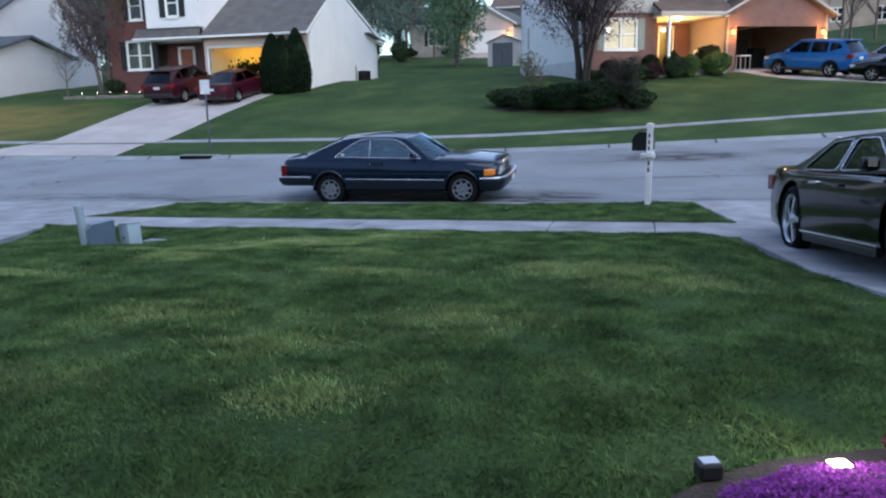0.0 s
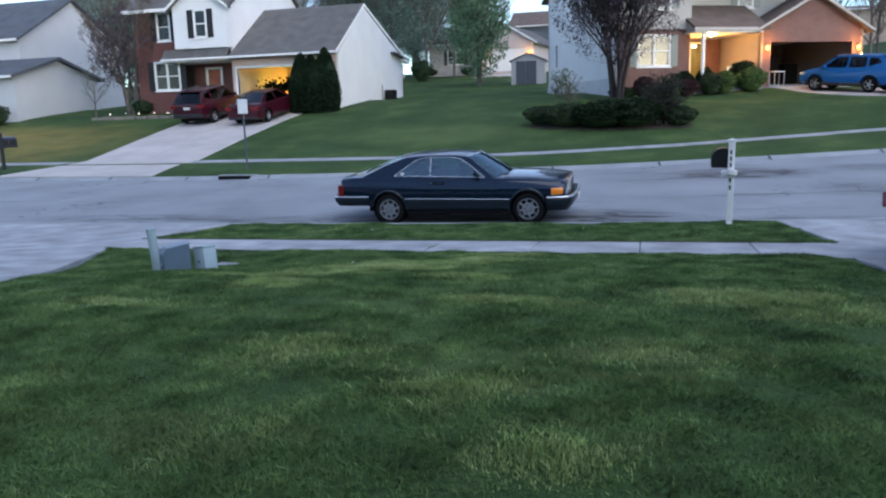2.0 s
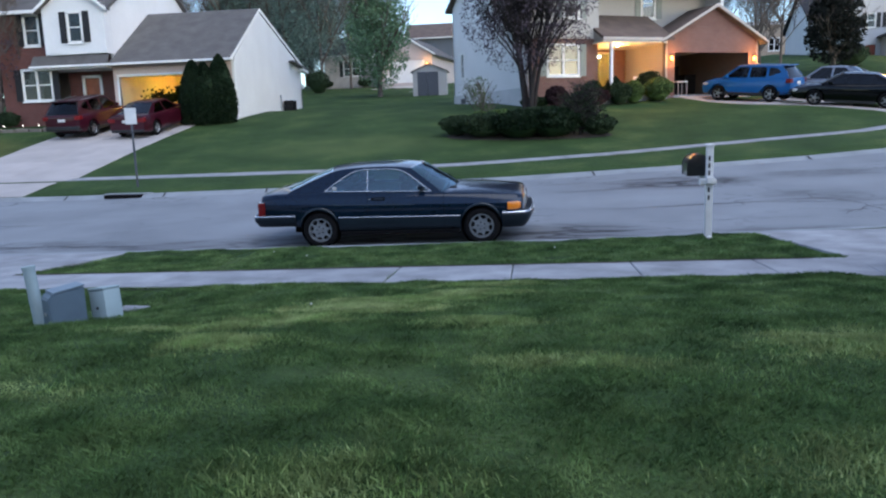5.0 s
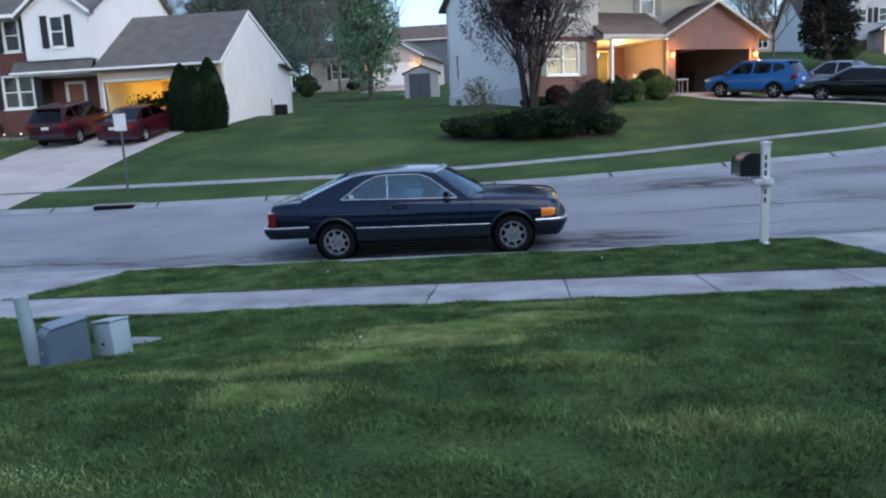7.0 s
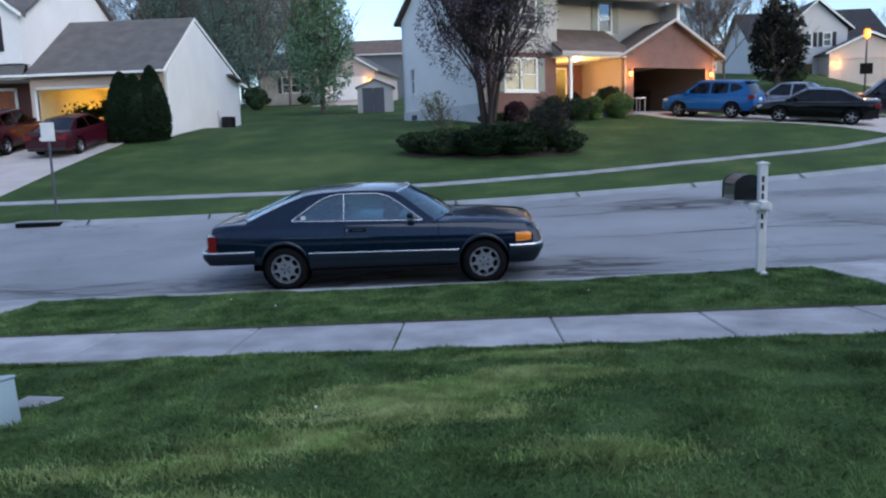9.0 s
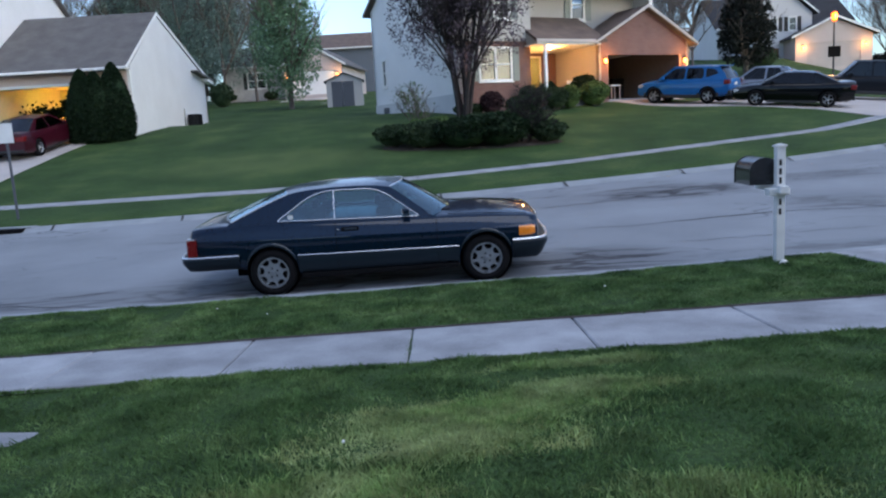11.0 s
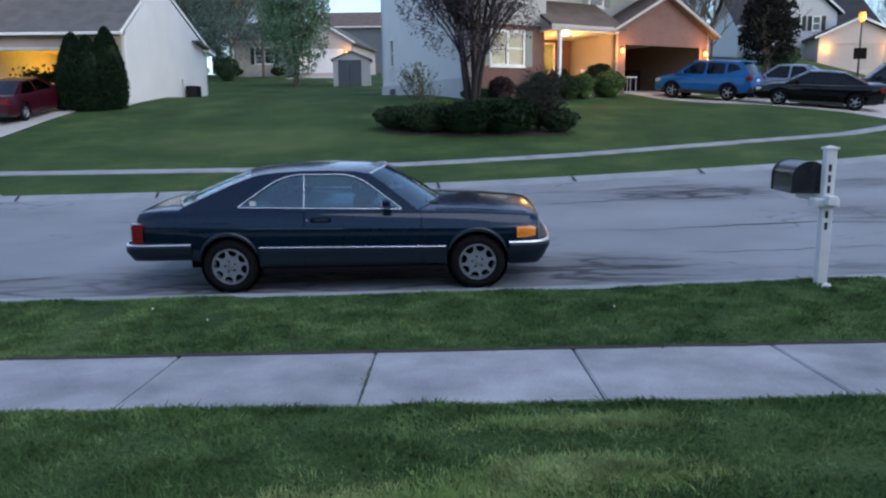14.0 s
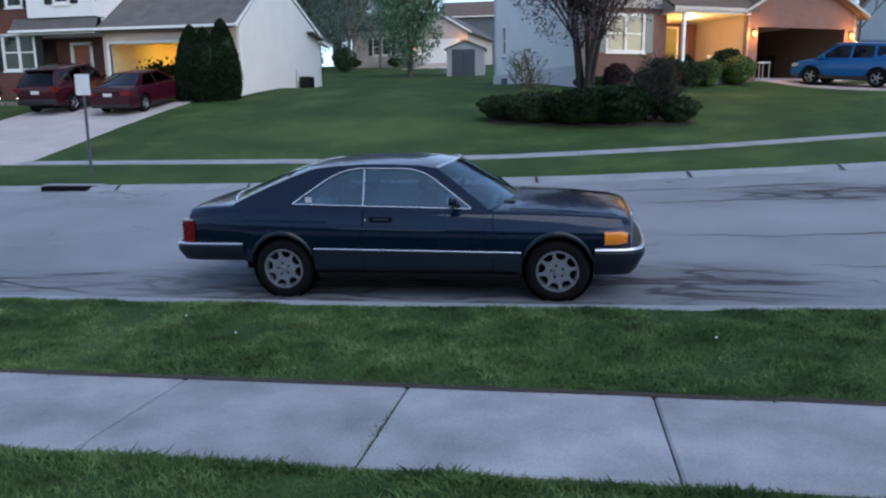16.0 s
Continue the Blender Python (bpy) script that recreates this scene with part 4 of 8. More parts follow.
    prism(bm, [(-4.2, -0.3, 2.85), (-4.2, 1.98, 4.2), (-4.2, 1.98, 4.05), (-4.2, -0.3, 2.7)], (0, 0, 0), (4.2, 0, 0))
    part("porch_roof", bm, M["shingle_brown"], H)
    part("porch_gable", prism(bmesh.new(), [(-4.2, -0.28, 2.66), (-4.2, 0.58, 2.66), (-4.2, 0.58, 3.2), (-4.2, -0.28, 2.7)], (0.004, 0, 0), (0.1, 0, 0)), M["cream_siding"], H)
    part("porch_fascia", B(-4.25, -0.76, -0.36, -0.3, 2.68, 2.84), M["rake"], H)
    part("porch_ceiling", B(-4.2, -0.4, -0.28, 3.38, 2.6, 2.66), M["trim"], H)
    post = part("porch_post", B(-3.72, -3.58, -0.2, -0.06, 0.0, 2.6, bevel=0.015), M["trim"], H)
    part("post_base", B(-3.76, -3.54, -0.24, -0.02, 0.0, 0.16, bevel=0.015), M["trim"], post)
    part("porch_slab", B(-4.2, -0.4, -0.3, 3.38, -0.5, 0.04), M["concrete"], H)
    d = part("front_door", wall_grid(bmesh.new(), -2.27, -1.28, 0.06, 2.48, 0.05, [(-2.17, -1.38, 0.2, 2.4)]), M["trim"], H, "white glazed front door with the hall lit behind it")
    d.location = (0, 3.46, 0)
    part("door_glass", B(-2.16, -1.39, 0.02, 0.026, 0.21, 2.39), M["pane"], d).visible_shadow = False
    part("door_handle", cyl(bmesh.new(), (-1.33, -0.05, 1.05), (-1.33, 0.0, 1.05), 0.03), M["chrome"], d)
    bm = B(-3.2, -0.2, 6.0, 6.1, 0.0, 2.8)
    box(bm, -3.2, -3.1, 3.65, 6.0, 0.0, 2.8)
    box(bm, -0.3, -0.2, 3.65, 6.0, 0.0, 2.8)
    box(bm, -3.1, -0.3, 3.65, 6.0, 2.75, 2.85)
    box(bm, -3.1, -0.3, 3.65, 6.0, -0.05, 0.04)
    part("hall", bm, M["drywall"], H, "warm lit hall")
    part("hall_lamp", lathe(bmesh.new(), [(0.001, 2.3), (0.12, 2.32), (0.14, 2.44)], 14, "Z"), M["lamp_white"], H).location = (-1.2, 4.8, 0)
    li = new("hall_light", bpy.data.lights.new("hall_light", "POINT"))
    li.data.energy, li.data.color, li.data.shadow_soft_size = 40.0, (1.0, 0.58, 0.12), 0.15
    li.parent, li.location = H, (-1.2, 4.8, 2.1)
    window(H, 0, 0.7, 0, -6.75, -5.0, 1.08, 2.56, 2, "shutter_grey")
    window(H, 0, 0.6, 0, -5.9, -5.05, 3.85, 5.3, 1, "shutter_grey")
    window(H, 0, 2.0, 0, -0.37, 0.48, 4.12, 5.6, 1, "shutter_grey")
    window(H, -7.89, 0, -90, -8.95, -8.5, 1.5, 2.9, 1, None)
    part("foundation_vent", B(-7.95, -7.9, 8.3, 9.0, 0.05, 0.35), M["grey_door"], H)
    # lit front room
    bm = B(-7.6, -4.2, 4.0, 4.1, 0.0, 2.8)
    box(bm, -7.65, -7.6, 0.95, 4.0, 0.0, 2.8)
    box(bm, -4.2, -4.12, 0.95, 4.0, 0.0, 2.8)
    box(bm, -7.6, -4.2, 0.95, 4.0, 2.7, 2.8)
    box(bm, -7.6, -4.2, 0.95, 4.0, -0.05, 0.0)
    part("front_room", bm, M["drywall"], H, "warm lit front room")
    ch = part("chandelier", cyl(bmesh.new(), (-6.1, 2.2, 2.2), (-6.1, 2.2, 2.7), 0.012), M["chrome"], H)
    for k in range(5):
        a = k * 1.2566
        p = (-6.1 + 0.25 * math.cos(a), 2.2 + 0.25 * math.sin(a), 2.1)
        part("arm", cyl(bmesh.new(), (-6.1, 2.2, 2.22), p, 0.012), M["chrome"], ch)
        part("bulb", cyl(bmesh.new(), p, (p[0], p[1], p[2] + 0.12), 0.045, 0.06, 8), M["lamp_white"], ch)
    li = new("room_light", bpy.data.lights.new("room_light", "POINT"))
    li.data.energy, li.data.color, li.data.shadow_soft_size = 6.5, (1.0, 0.72, 0.36), 0.2
    li.parent, li.location = H, (-6.1, 2.2, 1.9)
    pl = part("porch_lamp", lathe(bmesh.new(), [(0.001, 2.52), (0.055, 2.52), (0.07, 2.56), (0.07, 2.6)], 14, "Z"), M["lamp_white"], H, "glowing round porch lamp")
    pl.location = (-2.6, 0.9, 0)
    li = new("porch_light", bpy.data.lights.new("porch_light", "POINT"))
    li.data.energy, li.data.color, li.data.shadow_soft_size = 78.0, (1.0, 0.46, 0.12), 0.12
    li.parent, li.location = H, (-2.6, 0.9, 2.3)
    wall_lamp(H, -0.02, -0.0, 1.85)
    wall_lamp(H, 5.35, -0.0, 1.85)
    return H


house_left()
house_right()


def simple_house(at_, heading, w, d, eave, ridge, siding, roof, label, along=True, base=None, holes=(), shutter=None, lamps=(), door="trim", power=11.0):
    """Gabled house: local x along its front, y back; ridge along the front (along) or front to back."""
    z = ground_z(*at_) if base is None else base
    H = thing("house", pose(at_[0], at_[1], z, 0, 0, heading), label, "house")
    part("front_wall", wall_grid(bmesh.new(), 0, w, -1.2, eave, 0.2, [h[:4] for h in holes]), siding, H)
    part("back_wall", turned(wall_grid(bmesh.new(), 0, w, -1.2, eave, 0.2), w, d, 0, 180), siding, H)
    part("side_wall", turned(wall_grid(bmesh.new(), 0.2, d - 0.2, -1.2, eave, 0.2), w, 0, 0, 90), siding, H)
    part("side_wall", turned(wall_grid(bmesh.new(), 0.2, d - 0.2, -1.2, eave, 0.2), 0, d, 0, -90), siding, H)
    bm = bmesh.new()
    if along:
        gable_roof(bm, -0.35, w + 0.35, -0.4, d / 2, d + 0.4, eave, ridge, eave)
        for x0 in (0, w - 0.2):
            part("gable_wall", prism(bmesh.new(), [(x0, 0, eave - 0.02), (x0, d, eave - 0.02), (x0, d / 2, ridge - 0.22)], (0, 0, 0), (0.2, 0, 0)), siding, H)
    else:
        prism(bm, [(-0.4, 0, eave), (w / 2, 0, ridge), (w + 0.4, 0, eave), (w + 0.4, 0, eave - 0.16), (w / 2, 0, ridge - 0.19), (-0.4, 0, eave - 0.16)], (0, -0.35, 0), (0, d + 0.35, 0))
        part("gable_wall", prism(bmesh.new(), [(0, 0, eave - 0.02), (w, 0, eave - 0.02), (w / 2, 0, ridge - 0.22)], (0, 0, 0), (0, 0.2, 0)), siding, H)
        part("rake_trim", prism(bmesh.new(), [(-0.45, -0.38, eave + 0.02), (w / 2, -0.38, ridge + 0.03), (w + 0.45, -0.38, eave + 0.02), (w + 0.45, -0.38, eave - 0.16), (w / 2, -0.38, ridge - 0.17), (-0.45, -0.38, eave - 0.16)], (0, 0, 0), (0, 0.025, 0)), M["trim"], H)
    part("roof", bm, roof, H)
    part("gutter", B(-0.3, w + 0.3, -0.5, -0.42, eave - 0.16, eave - 0.02), M["trim"], H) if along else None
    for h in holes:
        kind = h[4]
        if kind == "window":
            window(H, 0, 0, 0, h[0], h[1], h[2], h[3], 2 if h[1] - h[0] > 1.2 else 1, shutter)
        elif kind == "garage":
            dr = part("garage_door", B(h[0] + 0.02, h[1] - 0.02, 0.06, 0.11, h[2], h[3] - 0.01), M[door], H, "panelled garage door")
            for i in range(4):
                for j in range(4):
                    u0, v0 = h[0] + (h[1] - h[0]) * (j + 0.1) / 4, h[2] + (h[3] - h[2]) * (i + 0.12) / 4
                    part("panel", B(u0, u0 + (h[1] - h[0]) * 0.2, 0.045, 0.062, v0, v0 + (h[3] - h[2]) * 0.18), M[door], dr)
        else:
            part("front_door", B(h[0] + 0.03, h[1] - 0.03, 0.06, 0.11, h[2], h[3] - 0.02, bevel=0.01), M["door_red"], H, "dark red front door")
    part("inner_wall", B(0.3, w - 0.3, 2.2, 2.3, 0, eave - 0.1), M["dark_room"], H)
    for x, zz in lamps:
        wall_lamp(H, x, -0.002, zz, power=power)
    return H


# neighbour to the left of the brick house: low garage wing before a tall gable
simple_house((-44.2, 36.5), 0.0, 7.0, 7.0, 2.7, 3.95, M["pale_siding"], M["slate_shingle"], "white low garage wing of the neighbouring house", holes=[(0.7, 5.5, 0.0, 2.2, "garage")])
simple_house((-53.0, 40.2), 0.0, 12.9, 9.8, 4.75, 7.9, M["pale_siding"], M["slate_shingle"], "white two-storey neighbouring house with a slate roof past bare trees")
# house behind the middle lawn
simple_house((-24.4, 80.0), 0.0, 7.2, 9.0, 2.9, 5.2, M["brick_pale"], M["shingle_dark"], "pale brick bungalow behind the garden trees", base=6.0, holes=[(2.1, 3.9, 0.75, 2.3, "window")], shutter="shutter")
simple_house((-18.3, 78.0), -8.0, 5.8, 9.5, 2.7, 4.7, M["pink_siding"], M["shingle"], "pale garage wing with a lit white door", along=False, base=5.7, holes=[(0.7, 5.0, 0.0, 2.2, "garage")], lamps=((0.35, 1.8), (5.35, 1.8)))
simple_house((-19.0, 100.0), 0.0, 10.5, 9.0, 4.6, 6.9, M["slate_siding"], M["shingle_brown"], "grey house with a brown roof further up the hill", base=8.0)
# houses up the side street
simple_house((25.5, 74.5), -2.0, 5.4, 9.0, 5.1, 7.75, M["pale_siding"], M["shingle_dark"], "white gabled front of a two-storey house up the side street", along=False, base=5.1, holes=[(1.6, 2.3, 3.6, 4.8, "window"), (3.3, 4.0, 3.6, 4.8, "window"), (1.6, 2.45, 0.05, 2.1, "door")], shutter="shutter")
simple_house((28.2, 71.8), -4.0, 6.6, 7.0, 2.75, 4.4, M["pink_siding"], M["shingle_dark"], "pinkish garage wing lit by two lanterns", along=False, base=5.1, holes=[(1.0, 5.6, 0.0, 2.15, "garage")], lamps=((0.6, 1.8), (5.95, 1.8)), door="rake", power=20.0)
simple_house((24.6, 80.5), -2.0, 13.0, 9.0, 4.6, 8.1, M["pale_siding"], M["shingle_dark"], "white main block with a dark shingle roof behind the gabled front", base=5.3)
simple_house((19.5, 104.0), 2.0, 26.0, 12.0, 4.6, 5.6, M["brick_tan"], M["shingle_brown"], "long tan brick building on the rise", base=8.2, holes=[(3.0, 4.4, 1.2, 2.8, "window"), (8.0, 9.4, 1.2, 2.8, "window"), (13.0, 14.4, 1.2, 2.8, "window"), (18.0, 19.4, 1.2, 2.8, "window")])
# unseen houses added on the near side, behind the walk; dark to keep car reflections dark
simple_house((7.5, -4.2), 180.0, 15.0, 9.0, 5.6, 8.4, M["slate_siding"], M["shingle"], "unseen slate grey house added behind the front lawn", base=0.0, holes=[(3.0, 4.8, 0.9, 2.4, "window"), (9.0, 10.8, 0.9, 2.4, "window"), (6.6, 7.6, 0.05, 2.1, "door")])
simple_house((-14.0, -3.0), 180.0, 13.0, 9.0, 5.6, 8.4, M["slate_siding"], M["shingle"], "unseen slate grey house added on the near side", base=0.0)
simple_house((26.0, -2.0), 180.0, 13.0, 9.0, 5.6, 8.4, M["slate_siding"], M["shingle"], "unseen slate grey house added on the near side", base=0.3)


# ---- cars ----
def paint(name, color, coat=0.6, rough=0.4, metal=0.0):
    m = mat(name, color, rough, metal, vary=0.12, scale=1.5, fine=25.0, bump=0.0, coat=coat, spec=0.12)
    m.node_tree.nodes["Principled BSDF"].inputs["Coat Roughness"].default_value = 0.04
    return m


def rounded(pts, r=0.06, n=4):
    """Outline with its corners eased."""
    out = []
    for i, p in enumerate(pts):
        p, a, b = Vector(p), Vector(pts[i - 1]), Vector(pts[(i + 1) % len(pts)])
        s, e = p + (a - p).normalized() * min(r, (a - p).length / 2.2), p + (b - p).normalized() * min(r, (b - p).length / 2.2)
        for k in range(n + 1):
            t = k / n
            out.append((1 - t) ** 2 * s + 2 * t * (1 - t) * p + t * t * e)
    return out


def fill(bm, loops):
    """Face with holes from closed loops of points; the first loop is the outside."""
    edges = []
    for loop in loops:
        v = [bm.verts.new(p) for p in loop]
        edges += [bm.edges.new((v[i], v[(i + 1) % len(v)])) for i in range(len(v))]
    bmesh.ops.triangle_fill(bm, edges=edges, use_beauty=True)
    return bm


def bars(bm, pts, r, closed=True, n=6):
    for i in range(len(pts) if closed else len(pts) - 1):
        a, b = Vector(pts[i]), Vector(pts[(i + 1) % len(pts)])
        if (a - b).length > 1e-4:
            cyl(bm, a, b, r, r, n)
    return bm


def section(w, zb, zs, zt, crown, n_under=0.12):
    """Half outline of a body section from the underside to the centre of the top."""
    return [(0, zb), (w - n_under, zb), (w - 0.03, zb + 0.05), (w - 0.006, zb + 0.14), (w, zs), (w - 0.012, zs + (zt - zs) * 0.45), (w - 0.035, zt - (zt - zs) * 0.2), (w - 0.075, zt - 0.025), (w - 0.14, zt), (w * 0.55, zt + crown * 0.75), (w * 0.25, zt + crown * 0.96), (0, zt + crown)]


def loft(stations):
    """Closed shell through body sections; station: x, half width, bottom, waist, shoulder, crown."""
    bm = bmesh.new()
    rings = []
    for x, w, zb, zs, zt, c in stations:
        half = section(w, zb, zs, zt, c)
        pts = [(x, -y, z) for y, z in half] + [(x, y, z) for y, z in half[-2:0:-1]]
        rings.append([bm.verts.new(p) for p in pts])
    n = len(rings[0])
    for a, b in zip(rings, rings[1:]):
        for i in range(n):
            bm.faces.new((a[i], a[(i + 1) % n], b[(i + 1) % n], b[i]))
    bm.faces.new(rings[0])
    bm.faces.new(rings[-1][::-1])
    bmesh.ops.recalc_face_normals(bm, faces=bm.faces)
    return bm


def arches(bm, xs, r, z, depth=0.42, width=0.92):
    """Cuts the wheel openings out of a body shell."""
    me = bpy.data.meshes.new("shell")
    bm.to_mesh(me)
    bm.free()
    ob = new("shell", me)
    cutters = []
    for x in xs:
        for s in (-1, 1):
            cb = cyl(bmesh.new(), (x, s * (width - depth), z), (x, s * (width + 0.3), z), r, r, 28)
            cm = bpy.data.meshes.new("cutter")
            bmesh.ops.recalc_face_normals(cb, faces=cb.faces)
            cb.to_mesh(cm)
            cb.free()
            co = new("cutter", cm)
            cutters.append(co)
            md = ob.modifiers.new("cut", "BOOLEAN")
            md.operation, md.object, md.solver = "DIFFERENCE", co, "EXACT"
    bpy.context.view_layer.update()
    got = bpy.data.meshes.new_from_object(ob.evaluated_get(bpy.context.evaluated_depsgraph_get()))
    out = bmesh.new()
    out.from_mesh(got)
    for o in [ob, *cutters]:
        d = o.data
        bpy.data.objects.remove(o)
        bpy.data.meshes.remove(d)
    bpy.data.meshes.remove(got)
    return out


def wheel(parent, x, y, r, rim_r, spokes, side, w=0.21, metal=None):
    """Tyre with an alloy rim whose outer face looks to side (-1 or 1)."""
    metal = metal or M["alloy"]
    ob = new("wheel")
    ob.parent = parent
    ob.matrix_local = pose(x, y, r, 0, 0, 0 if side < 0 else 180)
    h = w / 2
    prof = [(rim_r - 0.01, -h + 0.02), (rim_r + 0.02, -h + 0.005), (r - 0.05, -h), (r - 0.012, -h + 0.03), (r, -h + 0.055), (r, h - 0.055), (r - 0.012, h - 0.03), (r - 0.05, h), (rim_r, h - 0.01)]
    part("tyre", lathe(bmesh.new(), prof, 40), M["rubber"], ob, smooth=40)
    rim = part("rim", lathe(bmesh.new(), [(rim_r, h - 0.02), (rim_r - 0.02, 0.0), (rim_r - 0.025, -h + 0.05), (rim_r - 0.005, -h + 0.02), (rim_r + 0.006, -h + 0.012)], 40), metal, ob, "alloy wheel rim", smooth=40)
    part("brake_disc", lathe(bmesh.new(), [(0.001, -h + 0.07), (rim_r - 0.03, -h + 0.07)], 24), M["under"], rim)
    bm = bmesh.new()
    lathe(bm, [(0.001, -h + 0.02), (0.06, -h + 0.018), (0.075, -h + 0.045), (0.075, -h + 0.07)], 24)
    for k in range(spokes):
        a = 2 * math.pi * k / spokes
        q = []
        for rr, dd, yy in ((0.05, 0.5, 0.025), (rim_r - 0.012, 0.12, 0.03)):
            q.append([(rr * math.cos(a + s * dd), -h + yy, rr * math.sin(a + s * dd)) for s in (-1, 1)])
        prism(bm, [q[0][0], q[0][1], q[1][1], q[1][0]], (0, 0, 0), (0, 0.035, 0))
    part("spokes", bm, metal, rim, smooth=30)
    part("hub_cap", lathe(bmesh.new(), [(0.001, -h + 0.004), (0.028, -h + 0.006), (0.034, -h + 0.016)], 16), M["chrome"], rim)
    return ob


def on_side(p, g, s):
    """Point (x, z) of the leaning glasshouse side, s = -1 or 1."""
    x, z = p
    k = (z - g["zb"]) / (g["zr"] - g["zb"])
    return Vector((x, s * (g["wb"] + (g["wr"] - g["wb"]) * k), z))


def auto(name, at_, heading, label, color, spec):
    """A car standing on the ground: at_ is its middle, heading in degrees; spec holds its shape."""
    c, s_ = math.cos(radians(heading)), math.sin(radians(heading))
    ax, hw = spec["axles"], spec["half"]
    zf, zr_ = spec["ground"](at_[0] + c * ax[1], at_[1] + s_ * ax[1]), spec["ground"](at_[0] + c * ax[0], at_[1] + s_ * ax[0])
    zl = spec["ground"](at_[0] - s_ * 0.75, at_[1] + c * 0.75)
    zrr = spec["ground"](at_[0] + s_ * 0.75, at_[1] - c * 0.75)
    pitch, roll = math.degrees(math.atan2(zf - zr_, ax[1] - ax[0])), math.degrees(math.atan2(zl - zrr, 1.5))
    k = -ax[0] / (ax[1] - ax[0])
    z0 = zr_ + (zf - zr_) * k
    car = thing(name, Matrix.Translation((at_[0], at_[1], z0)) @ pose(0, 0, 0, 0, 0, heading) @ pose(0, 0, 0, roll, -pitch, 0), label, spec["category"])
    body = part("body", arches(loft(spec["stations"]), ax, spec["arch"], spec["r"] + 0.02, width=hw), color, car, smooth=32)
    part("underside", B(spec["stations"][0][0] + 0.25, spec["stations"][-1][0] - 0.25, -hw + 0.42, hw - 0.42, spec["r"] * 0.62, 0.6), M["under"], car)
    for x in ax:
        for s in (-1, 1):
            wheel(car, x, s * (hw - 0.115), spec["r"], spec["rim"], spec["spokes"], s, metal=spec.get("metal"))
    g = spec["glass"]
    # roof
    bm = bmesh.new()
    rows = []
    for i in range(9):
        t = i / 8
        x = g["roof"][0] + (g["roof"][1] - g["roof"][0]) * t
        rise = g["crown"] * (1 - (2 * t - 1) ** 2 * 0.45)
        rows.append([bm.verts.new((x + g.get("bow", 0.06) * (1 - (j / 4) ** 2) * (1 - 2 * t), j / 4 * (g["wr"] + 0.004), g["zr"] + rise * (1 - (j / 4) ** 2) - 0.004)) for j in range(-4, 5)])
    for a, b in zip(rows, rows[1:]):
        for j in range(8):
            bm.faces.new((a[j], a[j + 1], b[j + 1], b[j]))
    bmesh.ops.recalc_face_normals(bm, faces=bm.faces)
    bmesh.ops.solidify(bm, geom=list(bm.faces), thickness=0.03)
    roof = part("roof", bm, color, car, smooth=40)
    # sides: painted frame with window openings
    for s in (-1, 1):
        outer = [on_side(p, g, s) for p in g["outer"]]
        wins = [[on_side((p[0], p[1]), g, s) for p in rounded([(q[0], q[1], 0) for q in w], g.get("ease", 0.07))] for w in g["windows"]]
        bm = fill(bmesh.new(), [outer] + wins)
        bmesh.ops.recalc_face_normals(bm, faces=bm.faces)
        bmesh.ops.solidify(bm, geom=list(bm.faces), thickness=0.025)
        part("pillar_frame", bm, color, body)
        for w in wins:
            inset = Vector((0, -s * 0.012, 0))
            bm = bmesh.new()
            v = [bm.verts.new(p + inset) for p in w]
            bm.faces.new(v)
            part("side_window", bm, M["car_glass"], body, "tinted side window")
            if g.get("chrome"):
                part("window_trim", bars(bmesh.new(), [p + Vector((0, s * 0.006, 0)) for p in w], 0.0075), M["chrome"], body, "bright window trim")
    # front and rear screens
    for nm, (x0, z0_, w0), (x1, z1, w1), bow in (("windscreen", g["ws"][0], g["ws"][1], 0.1), ("rear_window", g["rw"][0], g["rw"][1], -0.08)):
        bm = bmesh.new()
        grid = []
        for i in range(6):
            t = i / 5
            xx, zz, ww = x0 + (x1 - x0) * t, z0_ + (z1 - z0_) * t, w0 + (w1 - w0) * t
            grid.append([bm.verts.new((xx + bow * (1 - (j / 4) ** 2), j / 4 * ww, zz + 0.02 * t * (1 - (j / 4) ** 2))) for j in range(-4, 5)])
        for a, b in zip(grid, grid[1:]):
            for j in range(8):
                bm.faces.new((a[j], a[j + 1], b[j + 1], b[j]))
        edge = [v.co.copy() for v in grid[0]] + [r[-1].co.copy() for r in grid[1:]] + [v.co.copy() for v in grid[-1][::-1][1:]] + [r[0].co.copy() for r in grid[::-1][1:-1]]
        part(nm, bm, M["car_glass"], car, smooth=60)
        part("screen_trim", bars(bmesh.new(), edge, 0.013), M["chrome"] if g.get("chrome") else M["black_plastic"], roof)
    # cabin
    x0, x1 = g["outer"][-1][0], g["outer"][0][0]
    part("cabin_floor", B(x0 + 0.1, x1 - 0.05, -g["wb"] + 0.1, g["wb"] - 0.1, g["zb"] - 0.05, g["zb"] + 0.004), M["cabin"], car)
    for sx in spec.get("seats", (-0.75, 0.25)):
        for s in (-1, 1):
            seat = part("seat", B(sx - 0.12, sx + 0.05, s * 0.36 - 0.24, s * 0.36 + 0.24, g["zb"] - 0.1, g["zb"] + 0.17, bevel=0.04), M["cabin"], car)
            part("headrest", B(sx - 0.12, sx - 0.03, s * 0.36 - 0.13, s * 0.36 + 0.13, g["zb"] + 0.19, g["zb"] + 0.33, bevel=0.03), M["cabin"], seat)
    for nm, bx, material, lab in spec["extras"]:
        part(nm, B(*bx[:6], bevel=bx[6] if len(bx) > 6 else 0.012), material, car, lab)
    return car


